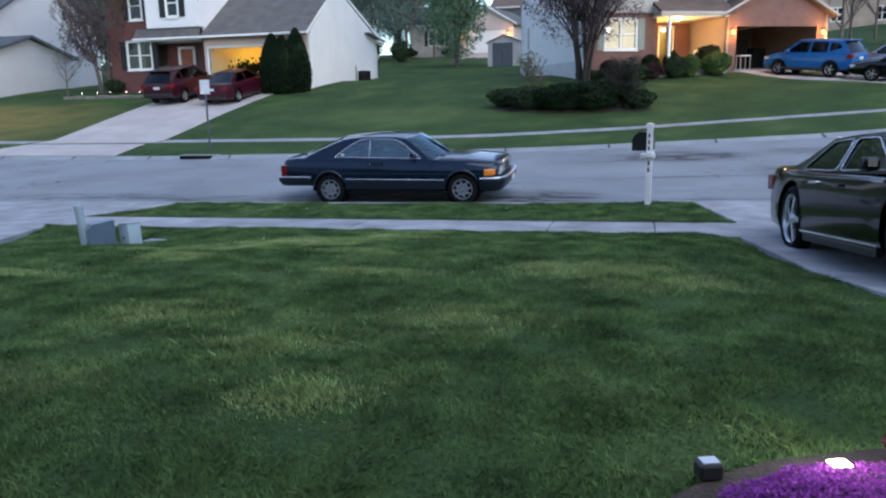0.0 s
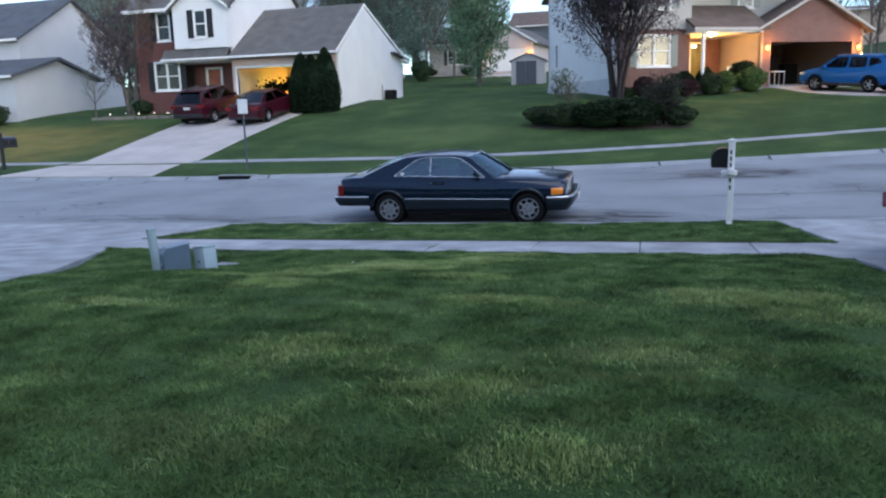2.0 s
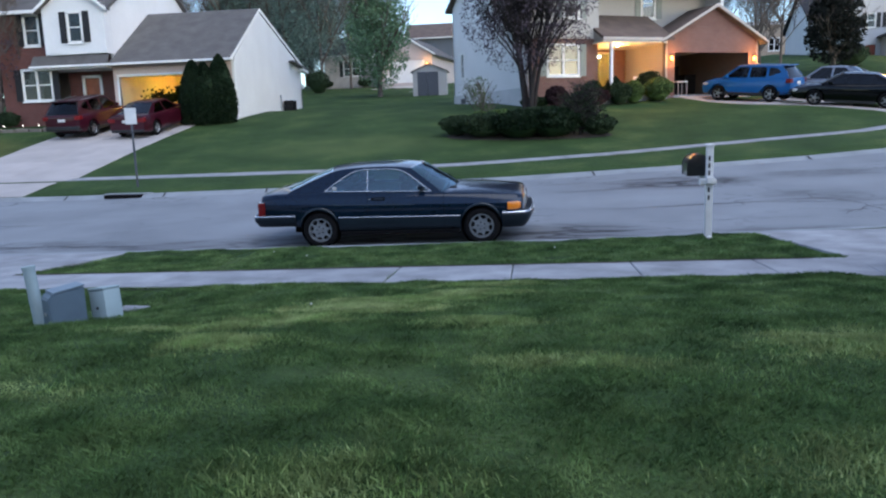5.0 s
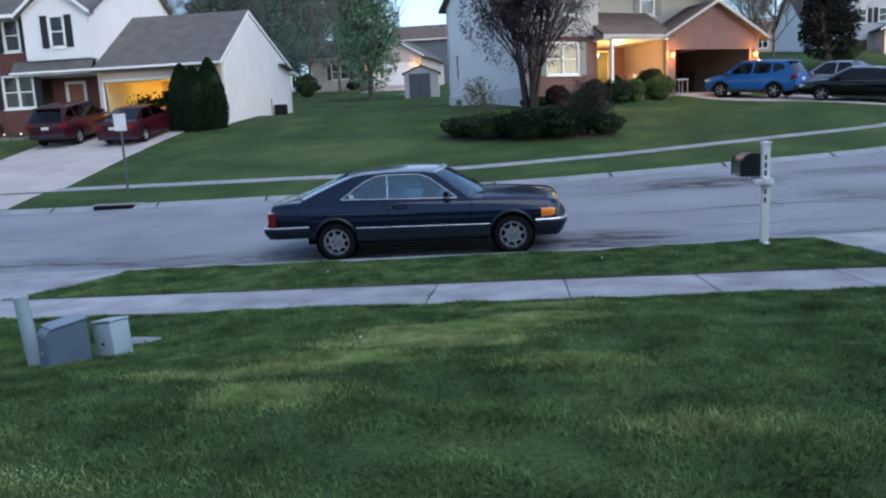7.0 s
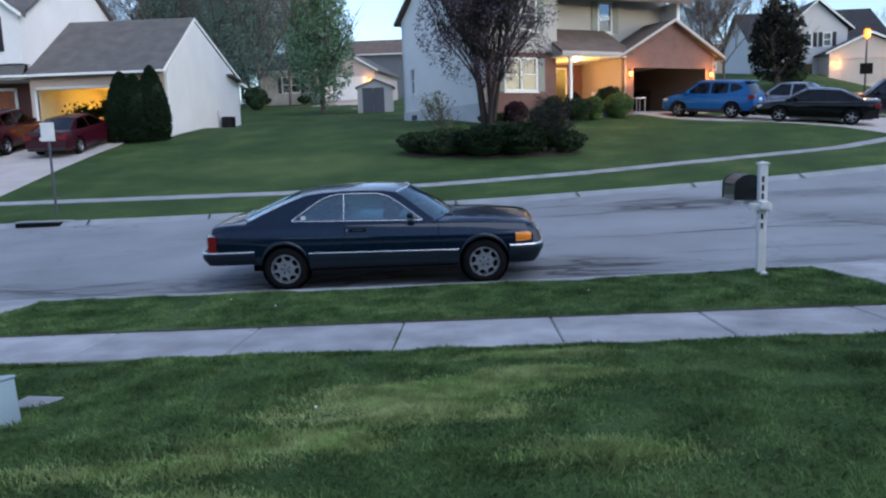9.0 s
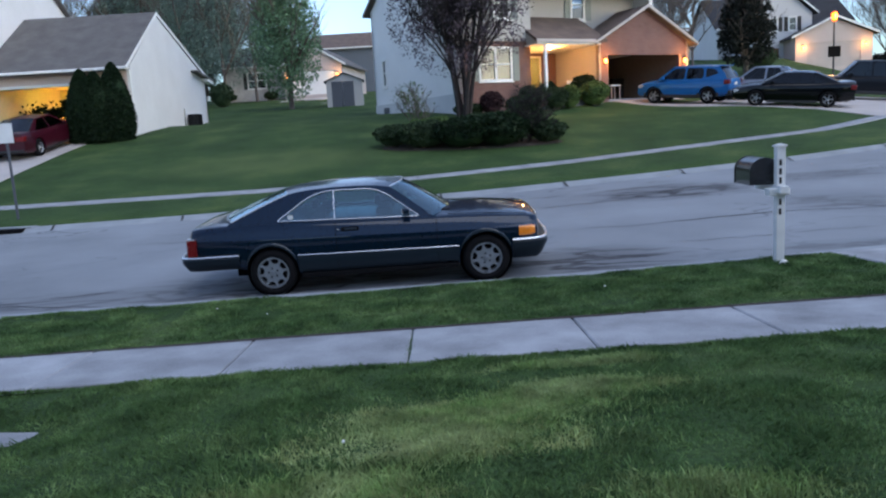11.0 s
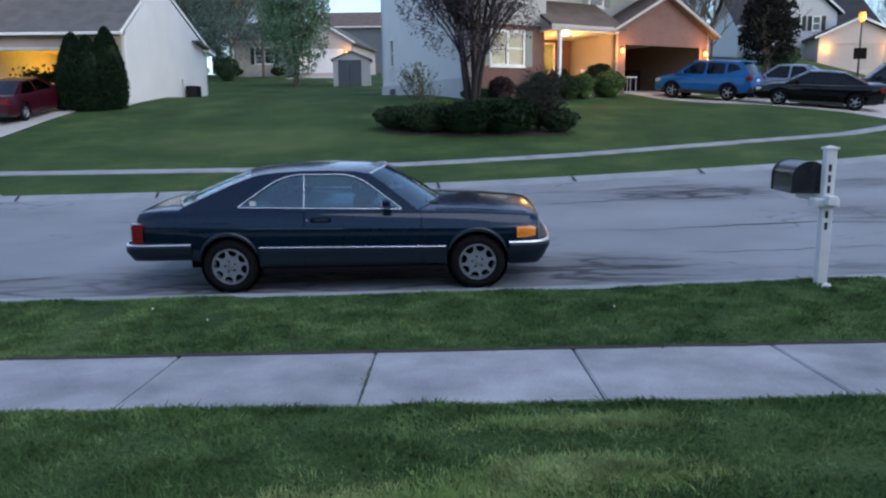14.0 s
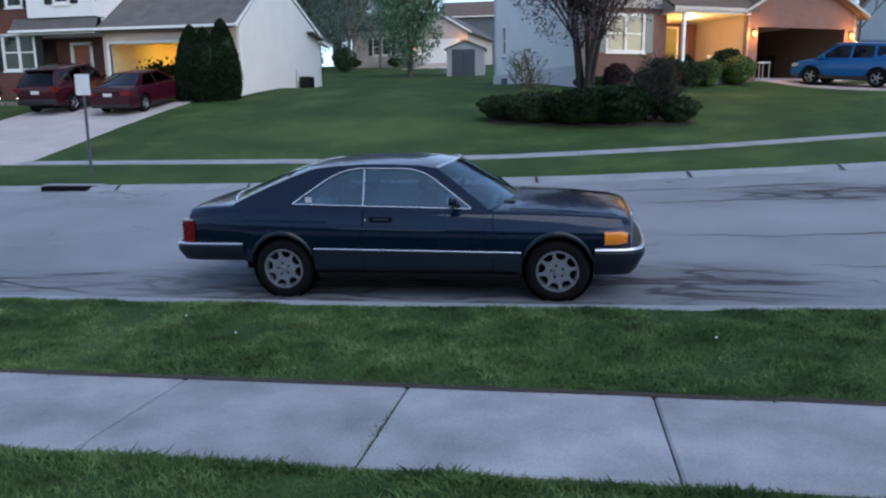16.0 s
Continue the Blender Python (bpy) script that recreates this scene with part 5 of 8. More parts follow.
def flat_ground(x, y):
    return ground_z(x, y) + (SLAB if y > 22.5 or y < 11 else 0.0)


def mirrored(nm, b, material, lab=""):
    """The same block on both sides of the car."""
    q = list(b)
    q[2], q[3] = -b[3], -b[2]
    return [(nm, tuple(b), material, lab), (nm, tuple(q), material, lab)]


# the dark coupe on the street
NAVY = paint("dark_navy_paint", (0.0018, 0.0115, 0.03), coat=0.8, rough=0.3, metal=0.5)
CLAD = paint("grey_blue_lower_paint", (0.0085, 0.015, 0.022), coat=0.3, rough=0.4)
ARCH = paint("grey_arch_lip", (0.02, 0.03, 0.042), coat=0.4, rough=0.35)
for q in (NAVY,):
    q.node_tree.nodes["Principled BSDF"].inputs["Coat IOR"].default_value = 1.5
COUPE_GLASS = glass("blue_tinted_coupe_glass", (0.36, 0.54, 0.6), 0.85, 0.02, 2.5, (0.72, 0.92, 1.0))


def eased(pts, r, n=6):
    """Closed outline of (x, z) points, each corner eased by its own radius."""
    out = []
    for i, p in enumerate(pts):
        p, a, b = Vector((*p, 0)), Vector((*pts[i - 1], 0)), Vector((*pts[(i + 1) % len(pts)], 0))
        s, e = p + (a - p).normalized() * min(r[i], (a - p).length / 2.05), p + (b - p).normalized() * min(r[i], (b - p).length / 2.05)
        for k in range(n + 1):
            t = k / n
            q = (1 - t) ** 2 * s + 2 * t * (1 - t) * p + t * t * e
            out.append((q.x, q.y))
    return out


def sweep(path, prof, closed=True):
    """Solid along a plan path of (x, y, dx, dy) points: prof holds (outward offset, z) pairs; dx, dy is the outward way."""
    bm = bmesh.new()
    rings = [[bm.verts.new((x + dx * o, y + dy * o, z)) for o, z in prof] for x, y, dx, dy in path]
    n = len(prof)
    for a, b in zip(rings, rings[1:]):
        for i in range(n if closed else n - 1):
            bm.faces.new((a[i], a[(i + 1) % n], b[(i + 1) % n], b[i]))
    if closed:
        bm.faces.new(rings[0])
        bm.faces.new(rings[-1][::-1])
    return bm


def bumper_path(half, sign):
    """Plan path round a bumper from one side to the other, with outward ways."""
    pts = [(x, -y) for x, y in half] + [(x, y) for x, y in half[-2::-1]]
    fine = []
    for (x0, y0), (x1, y1) in zip(pts, pts[1:]):
        fine += [(x0 + (x1 - x0) * k / 3, y0 + (y1 - y0) * k / 3) for k in range(3)]
    fine.append(pts[-1])
    for _ in range(3):
        fine = [fine[0]] + [((a[0] + 2 * b[0] + c[0]) / 4, (a[1] + 2 * b[1] + c[1]) / 4) for a, b, c in zip(fine, fine[1:], fine[2:])] + [fine[-1]]
    out = []
    for i, (x, y) in enumerate(fine):
        a, b = fine[max(0, i - 1)], fine[min(len(fine) - 1, i + 1)]
        d = Vector((b[1] - a[1], a[0] - b[0])).normalized() * sign
        out.append((x, y, d.x, d.y))
    return out


def coupe_section(w, zb, zc, zt, crown):
    """Half outline with a crease below the shoulder."""
    return [(0, zb), (w - 0.2, zb), (w - 0.06, zb + 0.012), (w - 0.02, zb + 0.06), (w - 0.004, zb + 0.18), (w, (zb + zc) / 2 + 0.06), (w - 0.004, zc - 0.03), (w - 0.0075, zc - 0.006), (w - 0.016, zc + 0.006),
            (w - 0.024, zc + 0.03), (w - 0.04, zc + (zt - zc) * 0.5), (w - 0.062, zt - 0.05), (w - 0.09, zt - 0.018), (w - 0.125, zt - 0.003), (w - 0.18, zt + crown * 0.18), (w * 0.6, zt + crown * 0.62), (w * 0.3, zt + crown * 0.92), (0, zt + crown)]


def aero_wheel(parent, x, y, r, side, w=0.205):
    """Tyre with a flat-faced alloy pierced by eight rounded openings near its edge."""
    ob = new("wheel")
    ob.parent = parent
    ob.matrix_local = pose(x, y, r, 0, 11 * side, 0 if side < 0 else 180)
    h, rr = w / 2, 0.203
    prof = [(rr - 0.01, -h + 0.02), (rr + 0.012, -h + 0.006), (rr + 0.05, -h - 0.004), (r - 0.045, -h), (r - 0.014, -h + 0.025), (r, -h + 0.055), (r, h - 0.055), (r - 0.014, h - 0.025), (r - 0.05, h), (rr, h - 0.01)]
    part("tyre", lathe(bmesh.new(), prof, 48), M["rubber"], ob, "black road tyre", smooth=40)
    rim = part("rim", lathe(bmesh.new(), [(rr, h - 0.02), (rr - 0.02, 0.0), (rr - 0.022, -h + 0.05), (rr - 0.012, -h + 0.022), (rr - 0.002, -h + 0.006), (rr + 0.008, -h + 0.008)], 48), WHEEL, ob, "silver alloy rim", smooth=40)
    part("brake_disc", lathe(bmesh.new(), [(0.001, -h + 0.075), (rr - 0.024, -h + 0.075)], 24), M["under"], rim)
    loops = [[(0.192 * math.cos(2 * math.pi * i / 48), 0, 0.192 * math.sin(2 * math.pi * i / 48)) for i in range(48)]]
    for k in range(8):
        c, loop = 2 * math.pi * (k + 0.5) / 8, []
        for u, v in ((-0.047, 0.181), (-0.024, 0.187), (0.0, 0.1885), (0.024, 0.187), (0.047, 0.181), (0.052, 0.166), (0.042, 0.142), (0.024, 0.126), (0.0, 0.12), (-0.024, 0.126), (-0.042, 0.142), (-0.052, 0.166)):
            loop.append((v * math.cos(c) - u * math.sin(c), 0, v * math.sin(c) + u * math.cos(c)))
        loops.append(loop)
    bm = fill(bmesh.new(), loops)
    for v in bm.verts:
        q = math.hypot(v.co.x, v.co.z)
        v.co.y = -h + 0.008 + 0.014 * max(0.0, 1 - q / 0.19)
    bmesh.ops.recalc_face_normals(bm, faces=bm.faces)
    bmesh.ops.solidify(bm, geom=list(bm.faces), thickness=0.02)
    part("wheel_face", bm, WHEEL, rim, "silver alloy face with eight rounded openings")
    hub = lathe(bmesh.new(), [(0.001, -h + 0.001), (0.03, -h + 0.002), (0.036, -h + 0.014), (0.036, -h + 0.03)], 20)
    part("hub_cap", hub, WHEEL, rim, smooth=40)
    for k in range(5):
        a = 2 * math.pi * k / 5 + 0.3
        p = (0.062 * math.cos(a), 0.062 * math.sin(a))
        part("wheel_bolt", cyl(bmesh.new(), (p[0], -h + 0.012, p[1]), (p[0], -h + 0.03, p[1]), 0.0125, 0.0125, 8), M["under"], rim)
    return ob


WHEEL = mat("silver_wheel_paint", (0.19, 0.21, 0.23), 0.45, 0.3, vary=0.18, scale=14.0, fine=90.0, bump=0.02)


def coupe(at_):
    hub, r = 1.423, 0.318
    g = lambda x, y: ground_z(at_[0] + x, at_[1] + y)
    pitch = math.degrees(math.atan2(g(hub, 0) - g(-hub, 0), 2 * hub))
    roll = math.degrees(math.atan2(g(0, 0.75) - g(0, -0.75), 1.5))
    car = thing("car", Matrix.Translation((at_[0], at_[1], (g(hub, 0) + g(-hub, 0)) / 2)) @ pose(0, 0, 0, roll, -pitch, 0), "dark navy two-door coupe with chrome trim parked at the kerb", "car")
    # lower body
    xs = [-2.52, -2.505, -2.47, -2.38, -2.2, -1.9, -1.6, -1.3, -0.9, -0.4, 0.1, 0.6, 0.9, 1.2, 1.5, 1.75, 1.95, 2.07, 2.125, 2.15]
    f = lambda x, kx, kv: float(np.interp(x, kx, kv))
    bm, rings = bmesh.new(), []
    for x in xs:
        w = f(x, (-2.52, -2.505, -2.47, -2.38, -2.2, -1.9, -1.4, 0, 1.4, 1.75, 1.95, 2.07, 2.125, 2.15), (0.72, 0.785, 0.825, 0.852, 0.873, 0.89, 0.902, 0.906, 0.902, 0.892, 0.874, 0.848, 0.81, 0.74))
        zb = f(x, (-2.52, -2.4, -1.9, -1.5, -1.2, 1.2, 1.6, 2.0, 2.1), (0.47, 0.42, 0.38, 0.3, 0.26, 0.26, 0.29, 0.33, 0.4))
        zt = f(x, (-2.52, -2.505, -2.47, -2.38, -2.2, -1.9, -1.3, -0.5, 0.6, 1.0, 1.5, 1.85, 2.07, 2.125, 2.15), (0.875, 0.915, 0.94, 0.955, 0.966, 0.974, 0.97, 0.945, 0.913, 0.904, 0.881, 0.857, 0.835, 0.815, 0.79))
        crown = f(x, (-2.5, -2.0, -1.2, 0.5, 0.9, 1.6, 2.1), (0.018, 0.03, 0.03, 0.03, 0.06, 0.058, 0.03))
        half = coupe_section(w, zb, 0.757 - 0.0214 * x, zt, crown)
        rings.append([bm.verts.new(p) for p in [(x, -y, z) for y, z in half] + [(x, y, z) for y, z in half[-2:0:-1]]])
    n = len(rings[0])
    for a, b in zip(rings, rings[1:]):
        for i in range(n):
            bm.faces.new((a[i], a[(i + 1) % n], b[(i + 1) % n], b[i]))
    bm.faces.new(rings[0])
    bm.faces.new(rings[-1][::-1])
    bmesh.ops.recalc_face_normals(bm, faces=bm.faces)
    body = part("body", arches(bm, (-hub, hub), 0.355, r + 0.012, width=0.905, depth=0.36), NAVY, car, smooth=28)
    part("underside", B(-2.0, 1.75, -0.5, 0.5, 0.22, 0.55), M["under"], car)
    for s in (-1, 1):
        for x in (-hub, hub):
            aero_wheel(car, x, s * 0.795, r, s)
            liner = lathe(bmesh.new(), [(0.353, -0.13), (0.353, 0.17), (0.001, 0.17)], 28)
            liner.transform(pose(x, s * 0.72, r + 0.012, 0, 0, 0 if s < 0 else 180))
            part("arch_liner", liner, M["under"], car)
    # glasshouse outline along one side: windscreen, roof, rear screen
    screen = [(0.745, 0.925), (0.61, 1.03), (0.475, 1.13), (0.335, 1.232), (0.195, 1.322)]
    top = [(0.195, 1.322), (0.02, 1.35), (-0.28, 1.366), (-0.58, 1.367), (-0.88, 1.354), (-1.05, 1.338), (-1.17, 1.316)]
    back = [(-1.17, 1.316), (-1.36, 1.248), (-1.56, 1.168), (-1.76, 1.084), (-1.93, 1.008)]
    side_y = lambda z: 0.80 + (0.585 - 0.80) * (z - 0.93) / 0.41
    us = [math.sin(math.pi / 2 * k / 6) for k in range(-6, 7)]

    def shell(pts, bow, rise):
        """Curved sheet between the two sides: bow moves its middle along, rise lifts it."""
        bm = bmesh.new()
        g_ = []
        for i, (x, z) in enumerate(pts):
            t = i / (len(pts) - 1)
            b_, r_ = bow[0] + (bow[1] - bow[0]) * t, rise[0] + (rise[1] - rise[0]) * t
            g_.append([bm.verts.new((x + b_ * (1 - u * u), u * side_y(z), z + r_ * (1 - abs(u) ** 2.4))) for u in us])
        for a, b in zip(g_, g_[1:]):
            for j in range(12):
                bm.faces.new((a[j], a[j + 1], b[j + 1], b[j]))
        return bm, [[v.co.copy() for v in q] for q in g_]

    bm, _ = shell(top, (0.15, -0.12), (0.034, 0.034))
    bmesh.ops.recalc_face_normals(bm, faces=bm.faces)
    bmesh.ops.solidify(bm, geom=list(bm.faces), thickness=0.02)
    part("roof", bm, NAVY, car, "navy steel roof", smooth=50)
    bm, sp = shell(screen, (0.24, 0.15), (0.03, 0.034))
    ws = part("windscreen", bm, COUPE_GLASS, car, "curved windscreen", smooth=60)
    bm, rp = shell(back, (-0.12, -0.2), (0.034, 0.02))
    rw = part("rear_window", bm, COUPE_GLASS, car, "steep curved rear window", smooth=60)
    part("screen_trim", bars(bmesh.new(), [p + Vector((0, 0, 0.004)) for p in sp[-1]], 0.011, False), M["chrome"], ws, "bright strip over the windscreen")
    edge = [q[0] for q in rp] + rp[-1][1:] + [q[-1] for q in rp[::-1]][1:]
    part("screen_trim", bars(bmesh.new(), [p + Vector((0, 0, 0.005)) for p in edge], 0.012, False), M["chrome"], rw, "bright rear window trim")
    part("cowl", prism(bmesh.new(), [(0.78, 0.0, 0.92), (0.98, 0.0, 0.93), (0.98, 0.0, 0.962), (0.8, 0.0, 0.962)], (0, -0.5, 0), (0, 0.5, 0)), M["black_plastic"], car)
    # sides with one long window opening and a slim bright divider
    win = eased([(-1.325, 0.985), (-0.80, 1.333), (0.035, 1.318), (0.575, 0.935)], (0.03, 0.24, 0.2, 0.03), 8)
    low = [(x, 0.89 if x > -1.0 else 0.93) for x in (-1.99, -1.6, -1.2, -0.6, 0.0, 0.76)]
    outline = low + [p for p in screen[:-1]] + top[:-1] + back + [(-1.985, 0.975)]
    for s in (-1, 1):
        P = lambda p, o=0.0: Vector((p[0], s * (side_y(p[1]) + o), p[1]))
        bm = fill(bmesh.new(), [[P(p) for p in outline], [P(p) for p in win]])
        bmesh.ops.recalc_face_normals(bm, faces=bm.faces)
        bmesh.ops.solidify(bm, geom=list(bm.faces), thickness=0.02)
        part("pillar_frame", bm, NAVY, body, "broad sloping rear pillar and slim front pillar")
        div = lambda z: -0.555 - 0.03 * (z - 0.95)
        front_pts = [p for p in win if p[0] > div(p[1])]
        rear_pts = [p for p in win if p[0] <= div(p[1])]
        zt = max(z for x, z in win if abs(x + 0.56) < 0.35) - 0.004
        zl = float(np.interp(-0.555, (-1.325, 0.575), (0.985, 0.935)))
        for pts in (front_pts + [(div(zl), zl), (div(zt), zt)], rear_pts[:] + [(div(zt), zt), (div(zl), zl)]):
            cx, cz = sum(p[0] for p in pts) / len(pts), sum(p[1] for p in pts) / len(pts)
            pts = sorted(pts, key=lambda p: math.atan2(p[1] - cz, p[0] - cx))
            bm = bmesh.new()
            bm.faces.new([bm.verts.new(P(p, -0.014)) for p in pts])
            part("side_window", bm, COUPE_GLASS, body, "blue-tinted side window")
        part("window_trim", bars(bmesh.new(), [P(p, 0.004) for p in win], 0.0085), M["chrome"], body, "bright trim round the side windows")
        part("window_divider", bars(bmesh.new(), [P((div(zl), zl), 0.0), P((div(zt), zt), 0.0)], 0.0075, False), M["chrome"], body, "slim bright window divider")
        # arch lips, side panels and strip
        for x in (-hub, hub):
            bm, prev = bmesh.new(), None
            for k in range(23):
                a = radians(22 + 136 * k / 22)
                wd = 0.04 * math.sin(math.pi * k / 22) ** 0.5 + 0.004
                q = [bm.verts.new((x + rad * math.cos(a), s * yy, r + 0.012 + rad * math.sin(a))) for rad, yy in ((0.35, 0.895), (0.352, 0.917), (0.352 + wd * 0.6, 0.919), (0.352 + wd, 0.9))]
                if prev:
                    for i in range(3):
                        bm.faces.new((prev[i], q[i], q[i + 1], prev[i + 1]))
                prev = q
            part("arch_lip", bm, ARCH, car, "grey wheel arch lip", smooth=50)
        x0, x1 = -1.07, 1.07
        zs = lambda x: 0.522 - 0.0125 * x
        bm, rings = bmesh.new(), []
        for k in range(9):
            x = x0 + (x1 - x0) * k / 8
            cut = 0.035 if k in (0, 8) else 0.0
            rings.append([bm.verts.new((x, s * y, z)) for y, z in ((0.86, zs(x)), (0.914, zs(x) - 0.006), (0.92, zs(x) - 0.05), (0.918, 0.36), (0.905, 0.315), (0.87, 0.29 + cut))])
        for a, b in zip(rings, rings[1:]):
            for i in range(5):
                bm.faces.new((a[i], a[i + 1], b[i + 1], b[i]))
        clad = part("side_cladding", bm, CLAD, car, "grey-blue lower side panel", smooth=40)
        part("side_strip", bars(bmesh.new(), [(x, s * 0.915, zs(x) + 0.006) for x in (x0, -0.5, 0.0, 0.5, x1)], 0.0085, False), M["chrome"], clad, "bright side strip")
        part("sill", B(-1.05, 1.05, s * 0.87 - 0.03, s * 0.87 + 0.02, 0.225, 0.29, bevel=0.015), M["under"], car)
        for x, pts in ((-0.545, ((0.922, 0.3), (0.9215, 0.42), (0.908, 0.52), (0.9075, 0.65), (0.892, 0.79), (0.868, 0.87), (0.82, 0.935))), (0.79, ((0.922, 0.3), (0.9215, 0.42), (0.906, 0.52), (0.905, 0.65), (0.892, 0.755), (0.868, 0.84), (0.82, 0.9)))):
            part("door_gap", bars(bmesh.new(), [(x, s * w, z) for w, z in pts], 0.0035, False), M["under"], car)
        h = part("door_handle", B(-0.43, -0.26, min(s * 0.875, s * 0.906), max(s * 0.875, s * 0.906), 0.826, 0.852, bevel=0.01), ARCH, car, "grey door handle")
        part("handle_recess", B(-0.47, -0.24, min(s * 0.86, s * 0.8885), max(s * 0.86, s * 0.8885), 0.815, 0.865, bevel=0.004), M["under"], h)
        part("lock", cyl(bmesh.new(), (-0.51, s * 0.87, 0.84), (-0.51, s * 0.892, 0.84), 0.011, 0.011, 10), M["chrome"], h)
        mir = part("wing_mirror", B(0.35, 0.45, min(s * 0.80, s * 0.92), max(s * 0.80, s * 0.92), 0.98, 1.06, bevel=0.03), NAVY, car, "dark door mirror", smooth=40)
        part("mirror_glass", B(0.344, 0.351, min(s * 0.82, s * 0.905), max(s * 0.82, s * 0.905), 0.993, 1.047), M["clear_lens"], mir)
        # lamps
        tl = part("tail_lamp", prism(bmesh.new(), [(-2.527, 0, 0.60), (-2.41, 0, 0.60), (-2.40, 0, 0.82), (-2.52, 0, 0.82)], (0, s * 0.48, 0), (0, s * 0.866, 0)), M["red_lens"], car, "ribbed red tail lamp")
        for k in range(5):
            part("lamp_rib", B(-2.533, -2.405, min(s * 0.48, s * 0.87), max(s * 0.48, s * 0.87), 0.615 + 0.04 * k, 0.633 + 0.04 * k), M["red_lens"], tl)
        part("lamp_strip", B(-2.53, -2.42, min(s * 0.5, s * 0.864), max(s * 0.5, s * 0.864), 0.824, 0.838), M["chrome"], tl, "bright strip over the lamp")
        bm = sweep([(x, s * y, dx, s * dy) for x, y, dx, dy in ((1.875, 0.878, 0, 1), (1.96, 0.869, 0.1, 1), (2.05, 0.845, 0.4, 0.9), (2.085, 0.822, 0.7, 0.7))], [(-0.03, 0.588), (0.004, 0.59), (0.014, 0.604), (0.012, 0.698), (0.0, 0.715), (-0.03, 0.716)])
        part("amber_signal", bm, M["amber"], car, "amber corner indicator", smooth=40)
        bm = sweep([(x, s * y, dx, s * dy) for x, y, dx, dy in ((2.09, 0.815, 0.8, 0.6), (2.125, 0.77, 0.95, 0.3), (2.15, 0.6, 1, 0), (2.155, 0.34, 1, 0))], [(-0.04, 0.58), (0.012, 0.58), (0.016, 0.61), (0.006, 0.715), (-0.01, 0.728), (-0.04, 0.728)])
        part("headlamp", bm, M["clear_lens"], car, "wide glass headlamp", smooth=40)
        part("bonnet_gap", bars(bmesh.new(), [(x, s * y, z) for x, y, z in ((0.95, 0.72, 0.925), (1.4, 0.72, 0.907), (2.0, 0.68, 0.852))], 0.004, False), M["under"], car)
        part("sticker", B(-1.175, -1.105, min(s * 0.768, s * 0.77), max(s * 0.768, s * 0.77), 1.0, 1.055), M["white_pvc"], body, "small pale window sticker") if s < 0 else None
        for x in (-0.75, 0.12):
            seat = part("seat", B(x - 0.14, x + 0.06, s * 0.36 - 0.25, s * 0.36 + 0.25, 0.6, 1.06, bevel=0.05), M["cabin"], car, smooth=40)
            part("headrest", B(x - 0.16, x - 0.07, s * 0.36 - 0.13, s * 0.36 + 0.13, 1.07, 1.2, bevel=0.035), M["cabin"], seat, smooth=40)
    part("cabin_floor", B(-1.9, 0.72, -0.7, 0.7, 0.86, 0.885), M["cabin"], car)
    part("rear_shelf", prism(bmesh.new(), [(-1.9, 0, 0.985), (-1.2, 0, 0.985), (-1.2, 0, 1.0), (-1.88, 0, 1.0)], (0, -0.62, 0), (0, 0.62, 0)), M["cabin"], car)
    part("dashboard", B(0.42, 0.74, -0.66, 0.66, 0.885, 0.97, bevel=0.03), M["cabin"], car)
    part("steering_wheel", bars(bmesh.new(), [(0.3 + 0.05 * math.sin(a), 0.36 + 0.17 * math.cos(a), 0.97 + 0.16 * math.sin(a)) for a in [k * 0.3927 for k in range(16)]], 0.013), M["cabin"], car)
    # bumpers, wrapped round the corners, leaning in towards their foot
    fp = bumper_path([(1.785, 0.905), (1.98, 0.9), (2.13, 0.875), (2.23, 0.8), (2.275, 0.62), (2.295, 0.3), (2.3, 0.0)], 1)
    fb_ = part("front_bumper", sweep(fp, [(-0.12, 0.552), (-0.021, 0.55), (-0.02, 0.53), (0.0, 0.529), (0.016, 0.51), (0.014, 0.455), (-0.012, 0.41), (-0.05, 0.33), (-0.1, 0.27), (-0.16, 0.27)]), CLAD, car, "grey-blue wrap-round bumper", smooth=40)
    part("bumper_strip", sweep(fp, [(-0.02, 0.532), (0.012, 0.53), (0.018, 0.542), (0.01, 0.556), (-0.02, 0.556)]), M["chrome"], fb_, "chrome bumper strip", smooth=40)
    rp_ = bumper_path([(-1.85, 0.905), (-2.2, 0.905), (-2.5, 0.895), (-2.62, 0.845), (-2.665, 0.66), (-2.685, 0.3), (-2.69, 0.0)], -1)
    rb_ = part("rear_bumper", sweep(rp_, [(-0.06, 0.57), (0.0, 0.575), (0.016, 0.555), (0.012, 0.5), (-0.02, 0.45), (-0.06, 0.395), (-0.1, 0.385)]), CLAD, car, "grey-blue wrap-round bumper", smooth=40)
    part("bumper_strip", sweep(rp_, [(-0.02, 0.577), (0.01, 0.577), (0.014, 0.586), (0.006, 0.597), (-0.02, 0.598)]), M["chrome"], rb_, "chrome bumper strip", smooth=40)
    gr = part("grille", B(2.12, 2.185, -0.31, 0.31, 0.575, 0.8, bevel=0.02), M["chrome"], car, "chrome grille surround")
    part("grille_mesh", B(2.17, 2.191, -0.28, 0.28, 0.6, 0.775), M["under"], gr)
    for k in range(4):
        part("grille_bar", B(2.188, 2.197, -0.28, 0.28, 0.625 + 0.038 * k, 0.634 + 0.038 * k), M["chrome"], gr)
    part("number_plate", B(2.31, 2.322, -0.15, 0.15, 0.4, 0.5, bevel=0.004), M["white_pvc"], fb_, "blank plate")
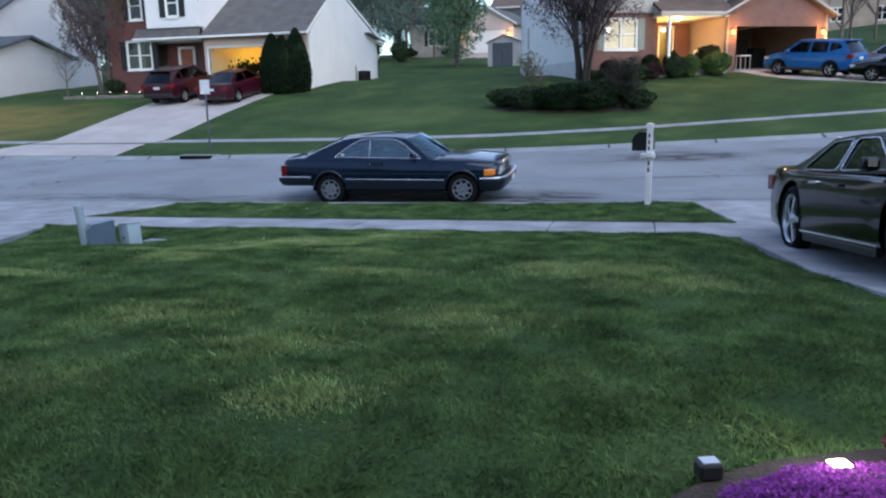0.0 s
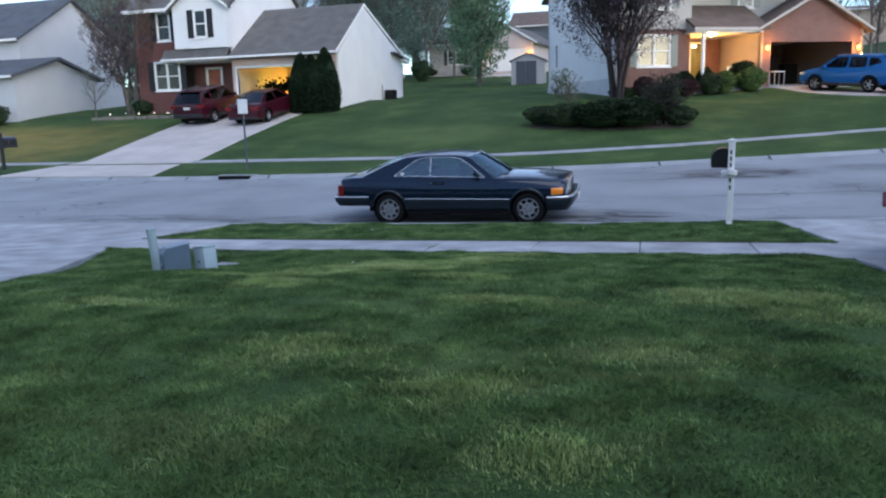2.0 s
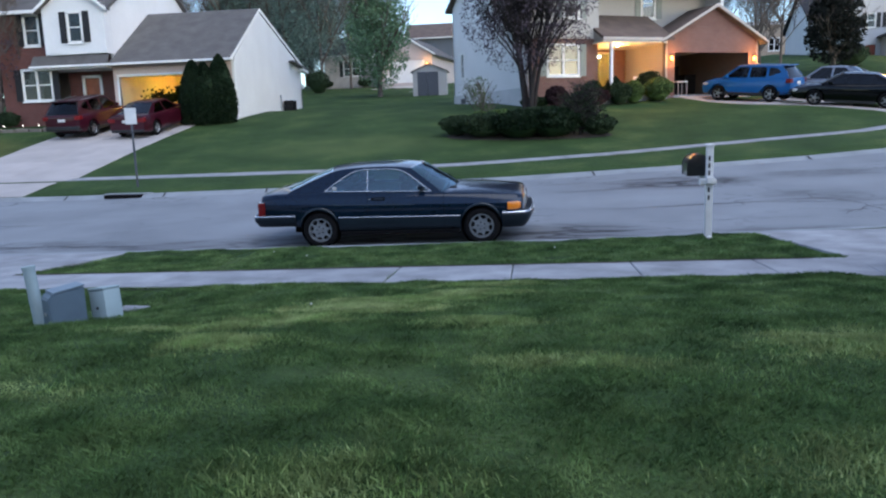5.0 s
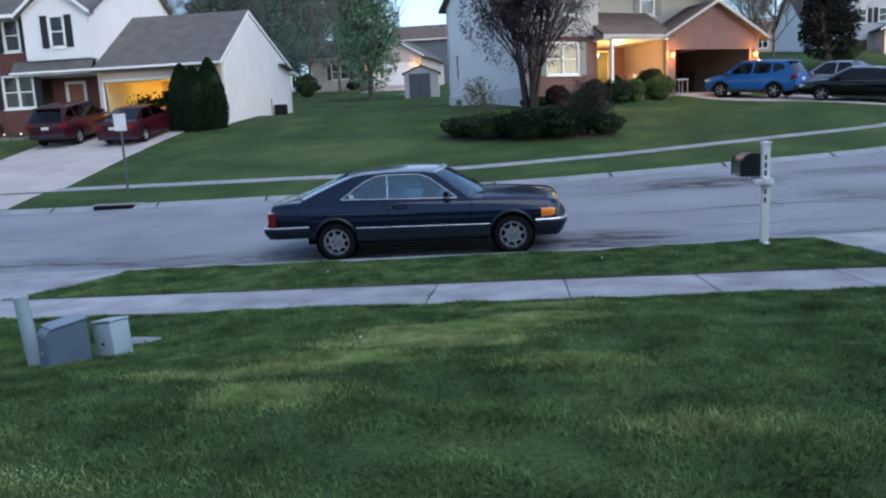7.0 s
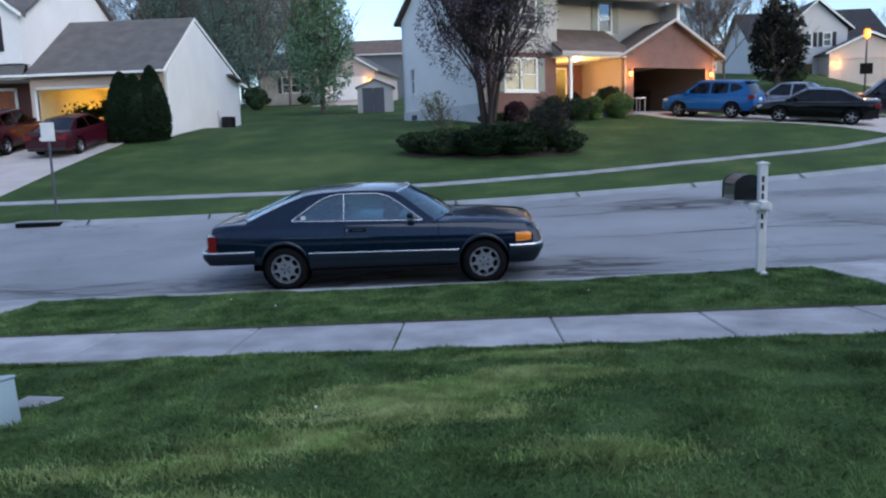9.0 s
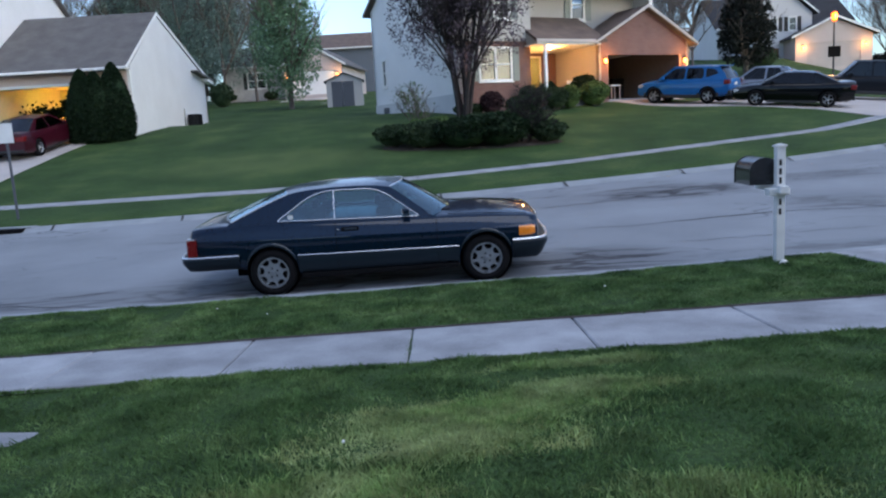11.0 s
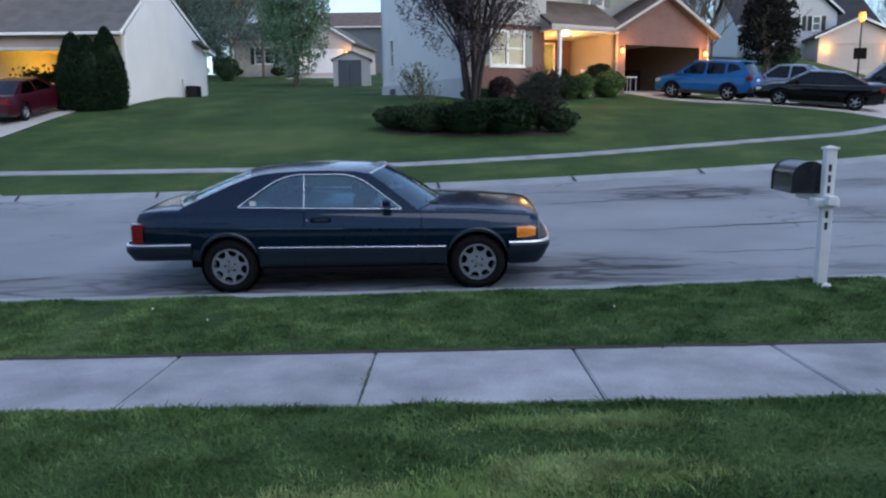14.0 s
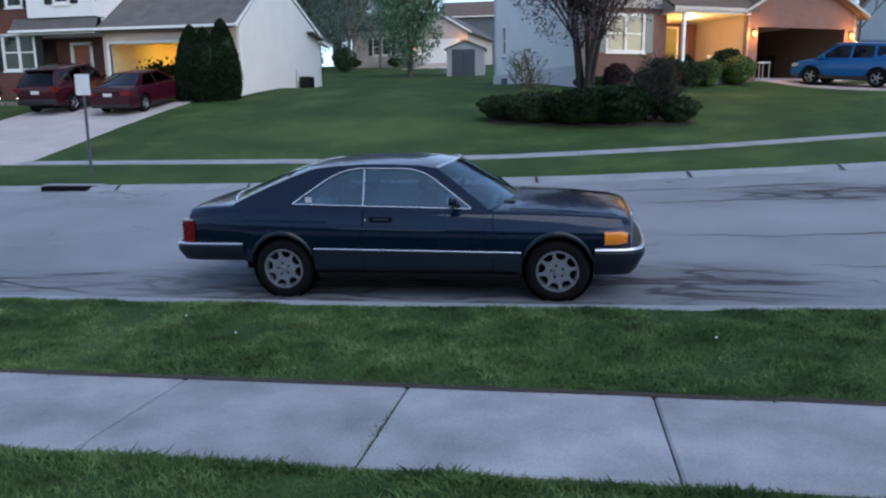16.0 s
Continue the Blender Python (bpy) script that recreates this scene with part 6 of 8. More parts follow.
    for y0 in (-0.5, 0.1):
        part("wiper", bars(bmesh.new(), [(0.96 - 0.25 * abs(y0), y0, 0.975), (0.83, y0 + 0.3, 1.01), (0.72, y0 + 0.52, 1.055)], 0.011, False), M["under"], car)
    return car


coupe((-4.806, 15.31))


def sedan(color, half=0.9, L=4.75, h=1.45, tail=M["red_lens"], chrome=False, r=0.33, rim=0.215):
    a, b, w = -L / 2, L / 2, half
    ax = (-L * 0.29, L * 0.29)
    zb, zr = 0.93, h - 0.07
    return dict(category="car", axles=ax, half=w, arch=r + 0.055, r=r, rim=rim, spokes=5, ground=flat_ground,
                stations=[(a, w - 0.2, 0.45, 0.6, 0.95, 0.02), (a + 0.03, w - 0.1, 0.35, 0.6, 1.02, 0.02), (a + 0.2, w - 0.04, 0.26, 0.58, 1.03, 0.02), (a + 0.7, w - 0.005, 0.2, 0.58, 1.0, 0.02), (-0.6, w, 0.18, 0.58, 0.95, 0.02), (0.5, w, 0.18, 0.58, 0.93, 0.02), (b - 1.3, w, 0.2, 0.57, 0.90, 0.06), (b - 0.7, w - 0.02, 0.22, 0.55, 0.83, 0.06), (b - 0.2, w - 0.08, 0.25, 0.5, 0.72, 0.05), (b - 0.03, w - 0.18, 0.3, 0.48, 0.62, 0.04), (b, w - 0.3, 0.35, 0.46, 0.56, 0.03)],
                glass=dict(zb=zb, zr=zr, wb=w - 0.09, wr=w - 0.3, crown=0.07, roof=(0.35, -0.85), chrome=chrome, outer=[(1.2, 0.92), (1.12, 0.95), (0.37, zr), (-0.2, zr + 0.012), (-0.87, zr), (-1.35, zr - 0.2), (-1.75, 1.0), (-1.8, 0.95)],
                           windows=[[(0.98, 0.96), (0.3, zr - 0.04), (-0.2, zr - 0.03), (-0.2, 0.96)], [(-0.28, 0.96), (-0.28, zr - 0.03), (-0.8, zr - 0.04), (-1.3, 0.98)]],
                           ws=((1.15, 0.94, w - 0.15), (0.38, zr, w - 0.33)), rw=((-1.75, 1.0, w - 0.18), (-0.87, zr, w - 0.33))),
                extras=mirrored("tail_lamp", (a - 0.005, a + 0.22, -w + 0.05, -w + 0.42, 0.72, 0.92, 0.03), tail, "red tail lamp") + mirrored("headlamp", (b - 0.42, b - 0.08, -w + 0.09, -w + 0.36, 0.55, 0.68, 0.03), M["clear_lens"], "headlamp")
                + mirrored("wing_mirror", (0.72, 0.88, -w - 0.1, -w + 0.06, 0.95, 1.08, 0.04), color, "door mirror") + mirrored("door_handle", (-0.1, 0.1, -w - 0.012, -w + 0.04, 0.80, 0.83, 0.01), color) + mirrored("sill", (-0.95, 0.95, -w + 0.005, -w + 0.1, 0.17, 0.26, 0.02), M["black_plastic"])
                + [("number_plate", (a - 0.02, a + 0.02, -0.17, 0.17, 0.72, 0.84, 0.004), M["white_pvc"], "blank plate"), ("lower_bumper", (a - 0.01, a + 0.2, -w + 0.15, w - 0.15, 0.3, 0.42, 0.03), M["black_plastic"], "")])


def suv(color, half=0.93, L=4.7, h=1.72, chrome=False, r=0.36, rim=0.235, slope=0.28):
    a, b, w = -L / 2, L / 2, half
    ax = (-L * 0.285, L * 0.29)
    zb, zr = 1.08, h - 0.07
    return dict(category="car", axles=ax, half=w, arch=r + 0.06, r=r, rim=rim, spokes=5, ground=flat_ground, seats=(-0.9, 0.1),
                stations=[(a, w - 0.16, 0.5, 0.7, 1.04, 0.02), (a + 0.04, w - 0.07, 0.42, 0.7, 1.09, 0.02), (a + 0.25, w - 0.02, 0.34, 0.68, 1.11, 0.02), (-0.6, w, 0.27, 0.68, 1.09, 0.02), (0.5, w, 0.27, 0.68, 1.06, 0.02), (b - 1.25, w, 0.28, 0.68, 1.03, 0.07), (b - 0.6, w - 0.02, 0.3, 0.66, 0.98, 0.07), (b - 0.15, w - 0.08, 0.33, 0.6, 0.88, 0.06), (b - 0.03, w - 0.17, 0.38, 0.58, 0.78, 0.05), (b, w - 0.28, 0.42, 0.56, 0.7, 0.04)],
                glass=dict(zb=zb, zr=zr, wb=w - 0.07, wr=w - 0.24, crown=0.06, roof=(0.45, a + slope), chrome=chrome, outer=[(1.2, 1.05), (1.14, 1.08), (0.47, zr), (-0.4, zr + 0.014), (a + slope, zr), (a + 0.08, 1.1), (a + 0.08, 1.07)],
                           windows=[[(1.0, 1.1), (0.42, zr - 0.04), (-0.12, zr - 0.03), (-0.12, 1.1)], [(-0.2, 1.1), (-0.2, zr - 0.03), (-1.0, zr - 0.03), (-1.0, 1.1)], [(-1.08, 1.12), (-1.08, zr - 0.03), (a + slope + 0.12, zr - 0.05), (a + slope - 0.02, 1.2)]],
                           ws=((1.17, 1.07, w - 0.13), (0.48, zr, w - 0.27)), rw=((a + 0.1, 1.12, w - 0.13), (a + slope - 0.02, zr, w - 0.27))),
                extras=mirrored("tail_lamp", (a - 0.005, a + 0.25, -w + 0.015, -w + 0.3, 0.88, 1.08, 0.03), M["red_lens"], "red tail lamp") + mirrored("headlamp", (b - 0.5, b - 0.1, -w + 0.07, -w + 0.36, 0.72, 0.86, 0.03), M["clear_lens"], "headlamp")
                + mirrored("wing_mirror", (0.78, 0.94, -w - 0.14, -w + 0.04, 1.08, 1.24, 0.04), color, "door mirror") + mirrored("sill_cladding", (-0.95, 0.98, -w - 0.012, -w + 0.1, 0.27, 0.42, 0.03), M["black_plastic"], "black sill cladding") + mirrored("roof_rail", (-1.5, 0.3, -w + 0.25, -w + 0.29, zr + 0.02, zr + 0.06, 0.012), M["black_plastic"], "roof rail")
                + [("number_plate", (a - 0.02, a + 0.02, -0.17, 0.17, 0.82, 0.94, 0.004), M["white_pvc"], "blank plate"), ("rear_bumper", (a - 0.06, a + 0.2, -w + 0.1, w - 0.1, 0.42, 0.62, 0.05), M["black_plastic"], "black rear bumper")])


def crossover(color):
    """Rounder sloping-backed relative of the estate car, with black arches."""
    p = suv(color, 0.92, 4.5, 1.72, slope=0.52)
    a, zr = -2.25, 1.65
    p["glass"].update(crown=0.1, wr=0.62, ease=0.1, roof=(0.42, -1.72), outer=[(1.25, 1.05), (1.18, 1.08), (0.44, zr), (-0.35, zr + 0.02), (-1.2, zr + 0.005), (-1.72, zr - 0.02), (-2.02, 1.32), (-2.12, 1.1), (-2.12, 1.07)],
                      windows=[[(1.02, 1.1), (0.38, zr - 0.05), (-0.14, zr - 0.04), (-0.14, 1.11)], [(-0.22, 1.11), (-0.22, zr - 0.04), (-1.0, zr - 0.055), (-1.04, 1.14)], [(-1.14, 1.16), (-1.1, zr - 0.06), (-1.5, zr - 0.1), (-1.72, 1.36)]],
                      rw=((-2.12, 1.12, 0.78), (-1.74, zr - 0.02, 0.6)))
    p["stations"] = [(a, 0.72, 0.5, 0.72, 1.0, 0.02), (a + 0.04, 0.82, 0.44, 0.72, 1.08, 0.03)] + p["stations"][2:]
    p["extras"] = [e for e in p["extras"] if e[0] != "roof_rail"] + mirrored("roof_rail", (-1.45, 0.2, -0.66, -0.63, zr + 0.035, zr + 0.06, 0.01), M["steel"], "silver roof rail") + [("roof_spoiler", (-1.93, -1.62, -0.6, 0.6, zr + 0.005, zr + 0.05, 0.02), color, "")]
    for x in p["axles"]:
        p["extras"] += mirrored("arch_cladding", (x - 0.5, x - 0.4, -0.935, -0.85, 0.3, 0.5, 0.03), M["black_plastic"]) + mirrored("arch_cladding", (x + 0.4, x + 0.5, -0.935, -0.85, 0.3, 0.5, 0.03), M["black_plastic"])
    return p


MAROON = paint("maroon_paint", (0.038, 0.0038, 0.0105))
auto("car", (-23.45, 35.5), 90.0, "dark red rounded crossover parked on the driveway", MAROON, crossover(MAROON))
auto("car", (-20.25, 35.35), 90.0, "dark red saloon car parked before the garage", MAROON, sedan(MAROON, 0.91, 4.75, 1.46))
BLUE = paint("bright_blue_paint", (0.008, 0.1, 0.3))
auto("car", (8.2, 40.9), 140.0, "bright blue compact crossover parked before the garage", BLUE, crossover(BLUE))
BLACK = paint("black_paint", (0.0012, 0.0015, 0.002), coat=0.5, rough=0.2)
auto("car", (11.35, 37.05), 156.0, "black saloon car parked on the driveway", BLACK, sedan(BLACK, 0.91, 4.75, 1.45))
SILVER = paint("silver_paint", (0.28, 0.31, 0.36), metal=0.6)
auto("car", (12.2, 41.6), 140.0, "silver saloon car parked on the driveway", SILVER, sedan(SILVER, 0.92, 4.8, 1.6))


def pickup(color):
    p = suv(color, 1.0, 5.7, 1.85, r=0.42, rim=0.26)
    a = -2.85
    p["glass"].update(roof=(0.55, -0.75), outer=[(1.3, 1.05), (1.24, 1.08), (0.57, 1.78), (-0.1, 1.79), (-0.77, 1.78), (-0.95, 1.1), (-0.95, 1.07)], windows=[[(1.1, 1.12), (0.5, 1.73), (0.0, 1.74), (0.0, 1.12)], [(-0.08, 1.12), (-0.08, 1.74), (-0.7, 1.73), (-0.82, 1.12)]], ws=((1.27, 1.07, 0.84), (0.58, 1.78, 0.7)), rw=((-0.95, 1.1, 0.84), (-0.77, 1.78, 0.7)))
    p["extras"] = [e for e in p["extras"] if e[0] not in ("roof_rail",)] + mirrored("bed_rail", (a + 0.1, -1.0, -0.96, -0.84, 1.08, 1.22, 0.03), color) + [("tailgate", (a + 0.02, a + 0.1, -0.9, 0.9, 0.9, 1.22, 0.02), color, "closed tailgate")]
    return p


DARKBLUE = paint("dark_grey_blue_paint", (0.005, 0.0065, 0.01), coat=0.2)
auto("car", (16.85, 41.0), 158.0, "dark pickup truck parked on the driveway", DARKBLUE, pickup(DARKBLUE))
near_black = sedan(BLACK, 0.94, 5.0, 1.39, chrome=True, r=0.39, rim=0.305)
near_black["metal"] = M["chrome"]
near_black["extras"] += mirrored("sill_strip", (-1.0, 1.0, -0.952, -0.9, 0.27, 0.29, 0.006), M["chrome"], "bright sill strip") + mirrored("door_handle", (-0.75, -0.52, -0.958, -0.9, 0.82, 0.85, 0.01), M["chrome"], "bright door handle")
auto("car", (2.9, 8.28), -83.0, "black luxury saloon with large five-spoke wheels on the driveway", BLACK, near_black)


# ---- trees and shrubs ----
rng = np.random.default_rng(7)


def leaf_mesh(name, centres, size, material, parent, label=""):
    """Many small bent leaves at the given centres."""
    n = len(centres)
    d = rng.normal(size=(n, 3))
    d /= np.linalg.norm(d, axis=1)[:, None]
    e = np.cross(d, rng.normal(size=(n, 3)))
    e /= np.linalg.norm(e, axis=1)[:, None]
    s = size * rng.uniform(0.6, 1.4, (n, 1))
    c = np.asarray(centres)
    v = np.stack([c - d * s, c + e * s * 0.55, c + d * s, c - e * s * 0.55], 1).reshape(-1, 3)
    f = np.arange(n * 4).reshape(-1, 4)
    me = bpy.data.meshes.new(name)
    me.from_pydata(v.tolist(), [], f.tolist())
    me.materials.append(material)
    ob = new(name, me)
    ob.parent = parent
    if label:
        ob["label"] = label
    return ob


def limbs(height, r, first, spread, levels, n0, lean=0.0, up=0.55, seed=1):
    """Branch segments (a, b, ra, rb, level) of a tree at the origin."""
    rnd = random.Random(seed)
    segs = []

    def grow(p, d, length, rad, level):
        steps = 5 if level == 0 else 3
        for i in range(steps):
            q = p + d * (length / steps)
            r2 = rad * (1 - 0.62 * (i + 1) / steps) if level else rad * (1 - 0.75 * (i + 1) / steps)
            segs.append((p.copy(), q.copy(), rad * (1 - 0.62 * i / steps) if level else rad * (1 - 0.75 * i / steps), max(0.006, r2), level))
            if level < levels:
                zone = (i + 1) / steps
                if level or zone * height > first:
                    for _ in range(n0 if level == 0 else 2):
                        a = rnd.uniform(0, 6.283)
                        out = Vector((math.cos(a), math.sin(a), up + rnd.uniform(-0.2, 0.45)))
                        nd = (d * (0.35 if level == 0 else 0.8) + out * spread).normalized()
                        grow(q, nd, length * rnd.uniform(0.38, 0.6) * (1.25 - 0.55 * zone), max(0.012, r2 * 0.62), level + 1)
            d = (d + Vector((rnd.uniform(-1, 1), rnd.uniform(-1, 1), rnd.uniform(-0.3, 0.7))) * (0.09 if level == 0 else 0.22)).normalized()
            p = q

    grow(Vector((0, 0, -0.15)), Vector((lean, 0, 1)).normalized(), height, r, 0)
    return segs


def tree(x, y, height, r, label, material, first=1.5, spread=0.6, levels=3, n0=4, leaves=3000, size=0.09, scatter=0.35, lean=0.0, up=0.55, seed=1, stems=1, crown=None, group="", bark="bark"):
    T = thing("tree", pose(x, y, ground_z(x, y), 0, 0, seed * 47), label, "tree", group)
    bm, tips = bmesh.new(), []
    for k in range(stems):
        a = k * 2.4
        for p, q, ra, rb, lv in limbs(height * (1 - 0.08 * k), r, first, spread, levels, n0, lean + (0.16 * math.cos(a) if stems > 1 else 0), up, seed + k):
            off = Vector((0.2 * math.cos(a), 0.2 * math.sin(a), 0)) if stems > 1 else Vector()
            cyl(bm, p + off, q + off, ra, rb, 9 if lv == 0 else (5 if lv == 1 else 3))
            if lv >= max(1, levels - 1):
                tips.append((p + off, q + off))
    part("trunk", bm, M[bark], T, smooth=50)
    if leaves and tips:
        idx = rng.integers(0, len(tips), leaves)
        t = rng.uniform(0, 1, (leaves, 1))
        a, b = np.array([tips[i][0] for i in idx]), np.array([tips[i][1] for i in idx])
        c = a + (b - a) * t + rng.normal(size=(leaves, 3)) * scatter
        if crown:
            # clumps of leaves spread through an uneven crown, with gaps
            z0, z1, w, thin = crown
            u = rng.normal(size=(leaves, 3))
            u /= np.linalg.norm(u, axis=1)[:, None]
            q = u * np.power(rng.uniform(0, 1, leaves), 0.45)[:, None]
            q = np.stack([q[:, 0] * w * (1 - 0.25 * q[:, 2]), q[:, 1] * w * (1 - 0.25 * q[:, 2]), (z0 + z1) / 2 + q[:, 2] * (z1 - z0) / 2], 1)
            f = 1.6 / max(1.0, w / 2)
            gap = np.array([noise.noise((a * f + seed, b * f, d * f)) + 0.5 * noise.noise((a * f * 2.7, b * f * 2.7 + seed, d * f * 2.7)) for a, b, d in q])
            c = q[gap > thin]
        leaf_mesh("crown", c, size, material, T)
    return T


def shrub(name, x, y, w, d, h, material, label, n=1400, size=0.05, cone=False, seed=1, z=None, sides=0.25, cat="bush", group=""):
    """Dense bush: short stems and a lumpy shell of leaves round a hollow middle."""
    r2 = np.random.default_rng(seed)
    S = thing(name, pose(x, y, ground_z(x, y) if z is None else z), label, cat, group)
    bm = bmesh.new()
    for k in range(7):
        a, t = r2.uniform(0, 6.28), r2.uniform(0.2, 0.8)
        cyl(bm, (0.1 * w * math.cos(a), 0.1 * d * math.sin(a), -0.05), (0.35 * w * t * math.cos(a), 0.35 * d * t * math.sin(a), h * (0.85 if not cone else 0.6) * r2.uniform(0.6, 1)), 0.02, 0.008, 4)
    part("stems", bm, M["bark"], S)
    u = r2.normal(size=(n, 3))
    u /= np.linalg.norm(u, axis=1)[:, None]
    lump = np.array([noise.noise((p[0] * 2.2 + seed * 5, p[1] * 2.2, p[2] * 2.2)) for p in u])
    rad = (0.86 + sides * lump) * np.power(r2.uniform(0, 1, n), 0.12)
    p = u * rad[:, None]
    z_ = (p[:, 2] * 0.5 + 0.5)
    if cone:
        z_ = r2.uniform(0, 1, n)
        k = np.minimum(1.0, np.power(np.clip(1 - z_, 0, 1), 0.55) * 1.35) * np.clip(0.82 + z_ * 1.2, 0, 1)
        ring = np.hypot(u[:, 0], u[:, 1]) + 1e-6
        c = np.stack([u[:, 0] / ring * rad * k * w / 2, u[:, 1] / ring * rad * k * d / 2, z_ * h], 1)
    else:
        flat = np.clip(z_ * 3.2, 0.5, 1)
        c = np.stack([p[:, 0] * w / 2 * flat ** 0.3, p[:, 1] * d / 2 * flat ** 0.3, 0.04 + z_ * h * 0.98], 1)
    leaf_mesh("foliage", c, size, material, S)
    core = bmesh.new()
    bmesh.ops.create_icosphere(core, subdivisions=2, radius=0.5)
    for v in core.verts:
        k = 0.72 + 0.2 * noise.noise(v.co * 4 + Vector((seed, 0, 0)))
        zz = v.co.z + 0.5
        v.co = Vector((v.co.x * w * k, v.co.y * d * k, max(0.02, zz * h * (0.85 if not cone else 0.9))))
    part("inner_foliage", core, material, S)
    return S


# garden trees
tree(-2.68, 37.3, 7.6, 0.12, "multi-stemmed ornamental tree with sparse purple leaves", M["leaf_plum"], first=1.7, spread=0.5, levels=4, n0=3, leaves=44000, size=0.055, seed=3, stems=6, up=0.7, crown=(1.7, 9.4, 3.1, 0.1), bark="bark_dark")
tree(-14.3, 59.5, 9.6, 0.2, "slender young tree in fresh green leaf", M["leaf_green"], first=1.6, spread=0.42, levels=3, n0=5, leaves=26000, size=0.1, scatter=0.42, seed=5, up=0.75, crown=(0.5, 11.5, 2.5, -0.16))
tree(-30.6, 38.2, 5.4, 0.14, "small bare purple-leaved tree beside the brick house", M["leaf_plum"], first=1.0, spread=0.8, levels=4, n0=3, leaves=12000, size=0.06, seed=8, stems=2, crown=(1.3, 6.3, 2.0, 0.06))
tree(-45.0, 57.0, 8.6, 0.2, "leafy green tree between the two houses", M["leaf_grey"], first=1.8, spread=0.6, levels=3, n0=4, leaves=20000, size=0.13, seed=17, crown=(1.0, 9.6, 4.2, -0.15), up=0.6)
tree(-31.5, 36.3, 2.6, 0.05, "thin bare sapling on the lawn", M["leaf_pale"], first=0.7, spread=0.5, levels=2, n0=3, leaves=260, size=0.05, scatter=0.15, seed=9)
# wood behind the houses: three kinds, planted many times
W = "trees behind the houses"
kinds = [
    tree(-27.5, 86.0, 14.5, 0.2, "tall grey-green tree in early leaf", M["leaf_grey"], first=2.5, spread=0.5, levels=3, n0=4, leaves=26000, size=0.11, seed=11, crown=(1.5, 15.5, 3.3, -0.1), up=0.7, group=W),
    tree(-33.0, 82.0, 13.0, 0.18, "tall tree with pale budding crown", M["leaf_pale"], first=2.0, spread=0.55, levels=3, n0=4, leaves=24000, size=0.11, seed=12, crown=(1.2, 14.0, 3.5, -0.08), up=0.6, group=W),
    tree(-26.0, 90.0, 12.0, 0.16, "nearly bare tree with fine twigs", M["leaf_grey"], first=2.0, spread=0.55, levels=4, n0=3, leaves=13000, size=0.09, seed=13, crown=(1.2, 13.0, 3.0, 0.0), up=0.65, group=W),
]
spots = [(-38, 88, 0), (-43, 84, 2), (-48, 90, 1), (-53, 80, 0), (-58, 86, 2), (-64, 78, 1), (-27.5, 85, 1), (-30, 92, 0), (-35.5, 79, 2), (-45.5, 77, 1), (-24, 95, 2), (-70, 84, 0), (-50, 76, 0), (-30, 83, 2), (-31.5, 77.5, 0), (-40.5, 73, 1), (-62, 72, 0), (-22.8, 73.5, 2), (-26.8, 75.0, 2), (-20.6, 76.0, 2)]
for k, (x, y, v) in enumerate(spots):
    copy_thing(kinds[v], pose(x, y, ground_z(x, y), 0, 0, 61 * k) @ Matrix.Scale(0.85 + 0.3 * ((k * 37) % 10) / 10, 4)).matrix_basis = pose(x, y, ground_z(x, y), 0, 0, 61 * k) @ Matrix.Scale(0.85 + 0.3 * ((k * 37) % 10) / 10, 4)
bare = tree(14.2, 62.0, 9.5, 0.12, "bare tree behind the pink brick house", M["leaf_plum"], first=1.6, spread=0.6, levels=4, n0=4, leaves=1600, size=0.07, scatter=0.25, seed=21, up=0.7, group="bare trees by the side street")
for k, (x, y) in enumerate(((16.2, 68), (18.8, 71), (38.5, 72), (42.5, 78), (12.5, 72), (47, 70), (46, 88), (51, 95), (55, 90), (60, 97), (64, 92), (50, 84), (70, 100), (57, 104))):
    copy_thing(bare, pose(x, y, ground_z(x, y), 0, 0, 77 * k))
tree(20.2, 63.0, 6.2, 0.22, "tall dark spreading evergreen before the white house", M["leaf_black"], first=0.6, spread=0.5, levels=3, n0=4, leaves=17000, size=0.14, seed=31, crown=(0.5, 7.2, 2.1, 0.03))
for k, (x, y, w, h) in enumerate(((-26.0, 71.0, 3.4, 2.6), (-22.1, 69.5, 2.3, 2.2), (-35, 66, 5, 3.0), (22.6, 66.0, 3.0, 2.0), (40.0, 64.0, 4.0, 2.2), (-24.0, 78.3, 2.0, 0.9), (-19.8, 78.6, 1.6, 0.8))):
    shrub("bush", x, y, w, w, h, M["leaf_bush"], "dark rounded bush at the edge of the lawn", 1500, 0.1, seed=40 + k)

for k, (x, y, w, h) in enumerate(((37.5, 73.0, 5.0, 2.6), (41.5, 76.0, 6.0, 3.0), (46.0, 79.0, 6.5, 2.8), (51.0, 83.0, 7.0, 3.4), (57.0, 86.0, 8.0, 3.0))):
    shrub("bush", x, y, w, w * 0.6, h, M["leaf_black"], "dark unclipped bush along the far gardens", 1600, 0.16, seed=150 + k, group="bushes along the far gardens")
fence = thing("fence", pose(50.0, 97.0, ground_z(50.0, 97.0), 0, 0, 8), "long white board fence beyond the far gardens", "fence")
for k in range(10):
    part("post", B(2.0 * k - 0.06, 2.0 * k + 0.06, -0.06, 0.06, -0.5, 1.5), M["white_pvc"], fence)
for k in range(9):
    part("panel", B(2.0 * k + 0.07, 2.0 * k + 1.93, -0.02, 0.02, 0.1, 1.35), M["white_pvc"], fence)
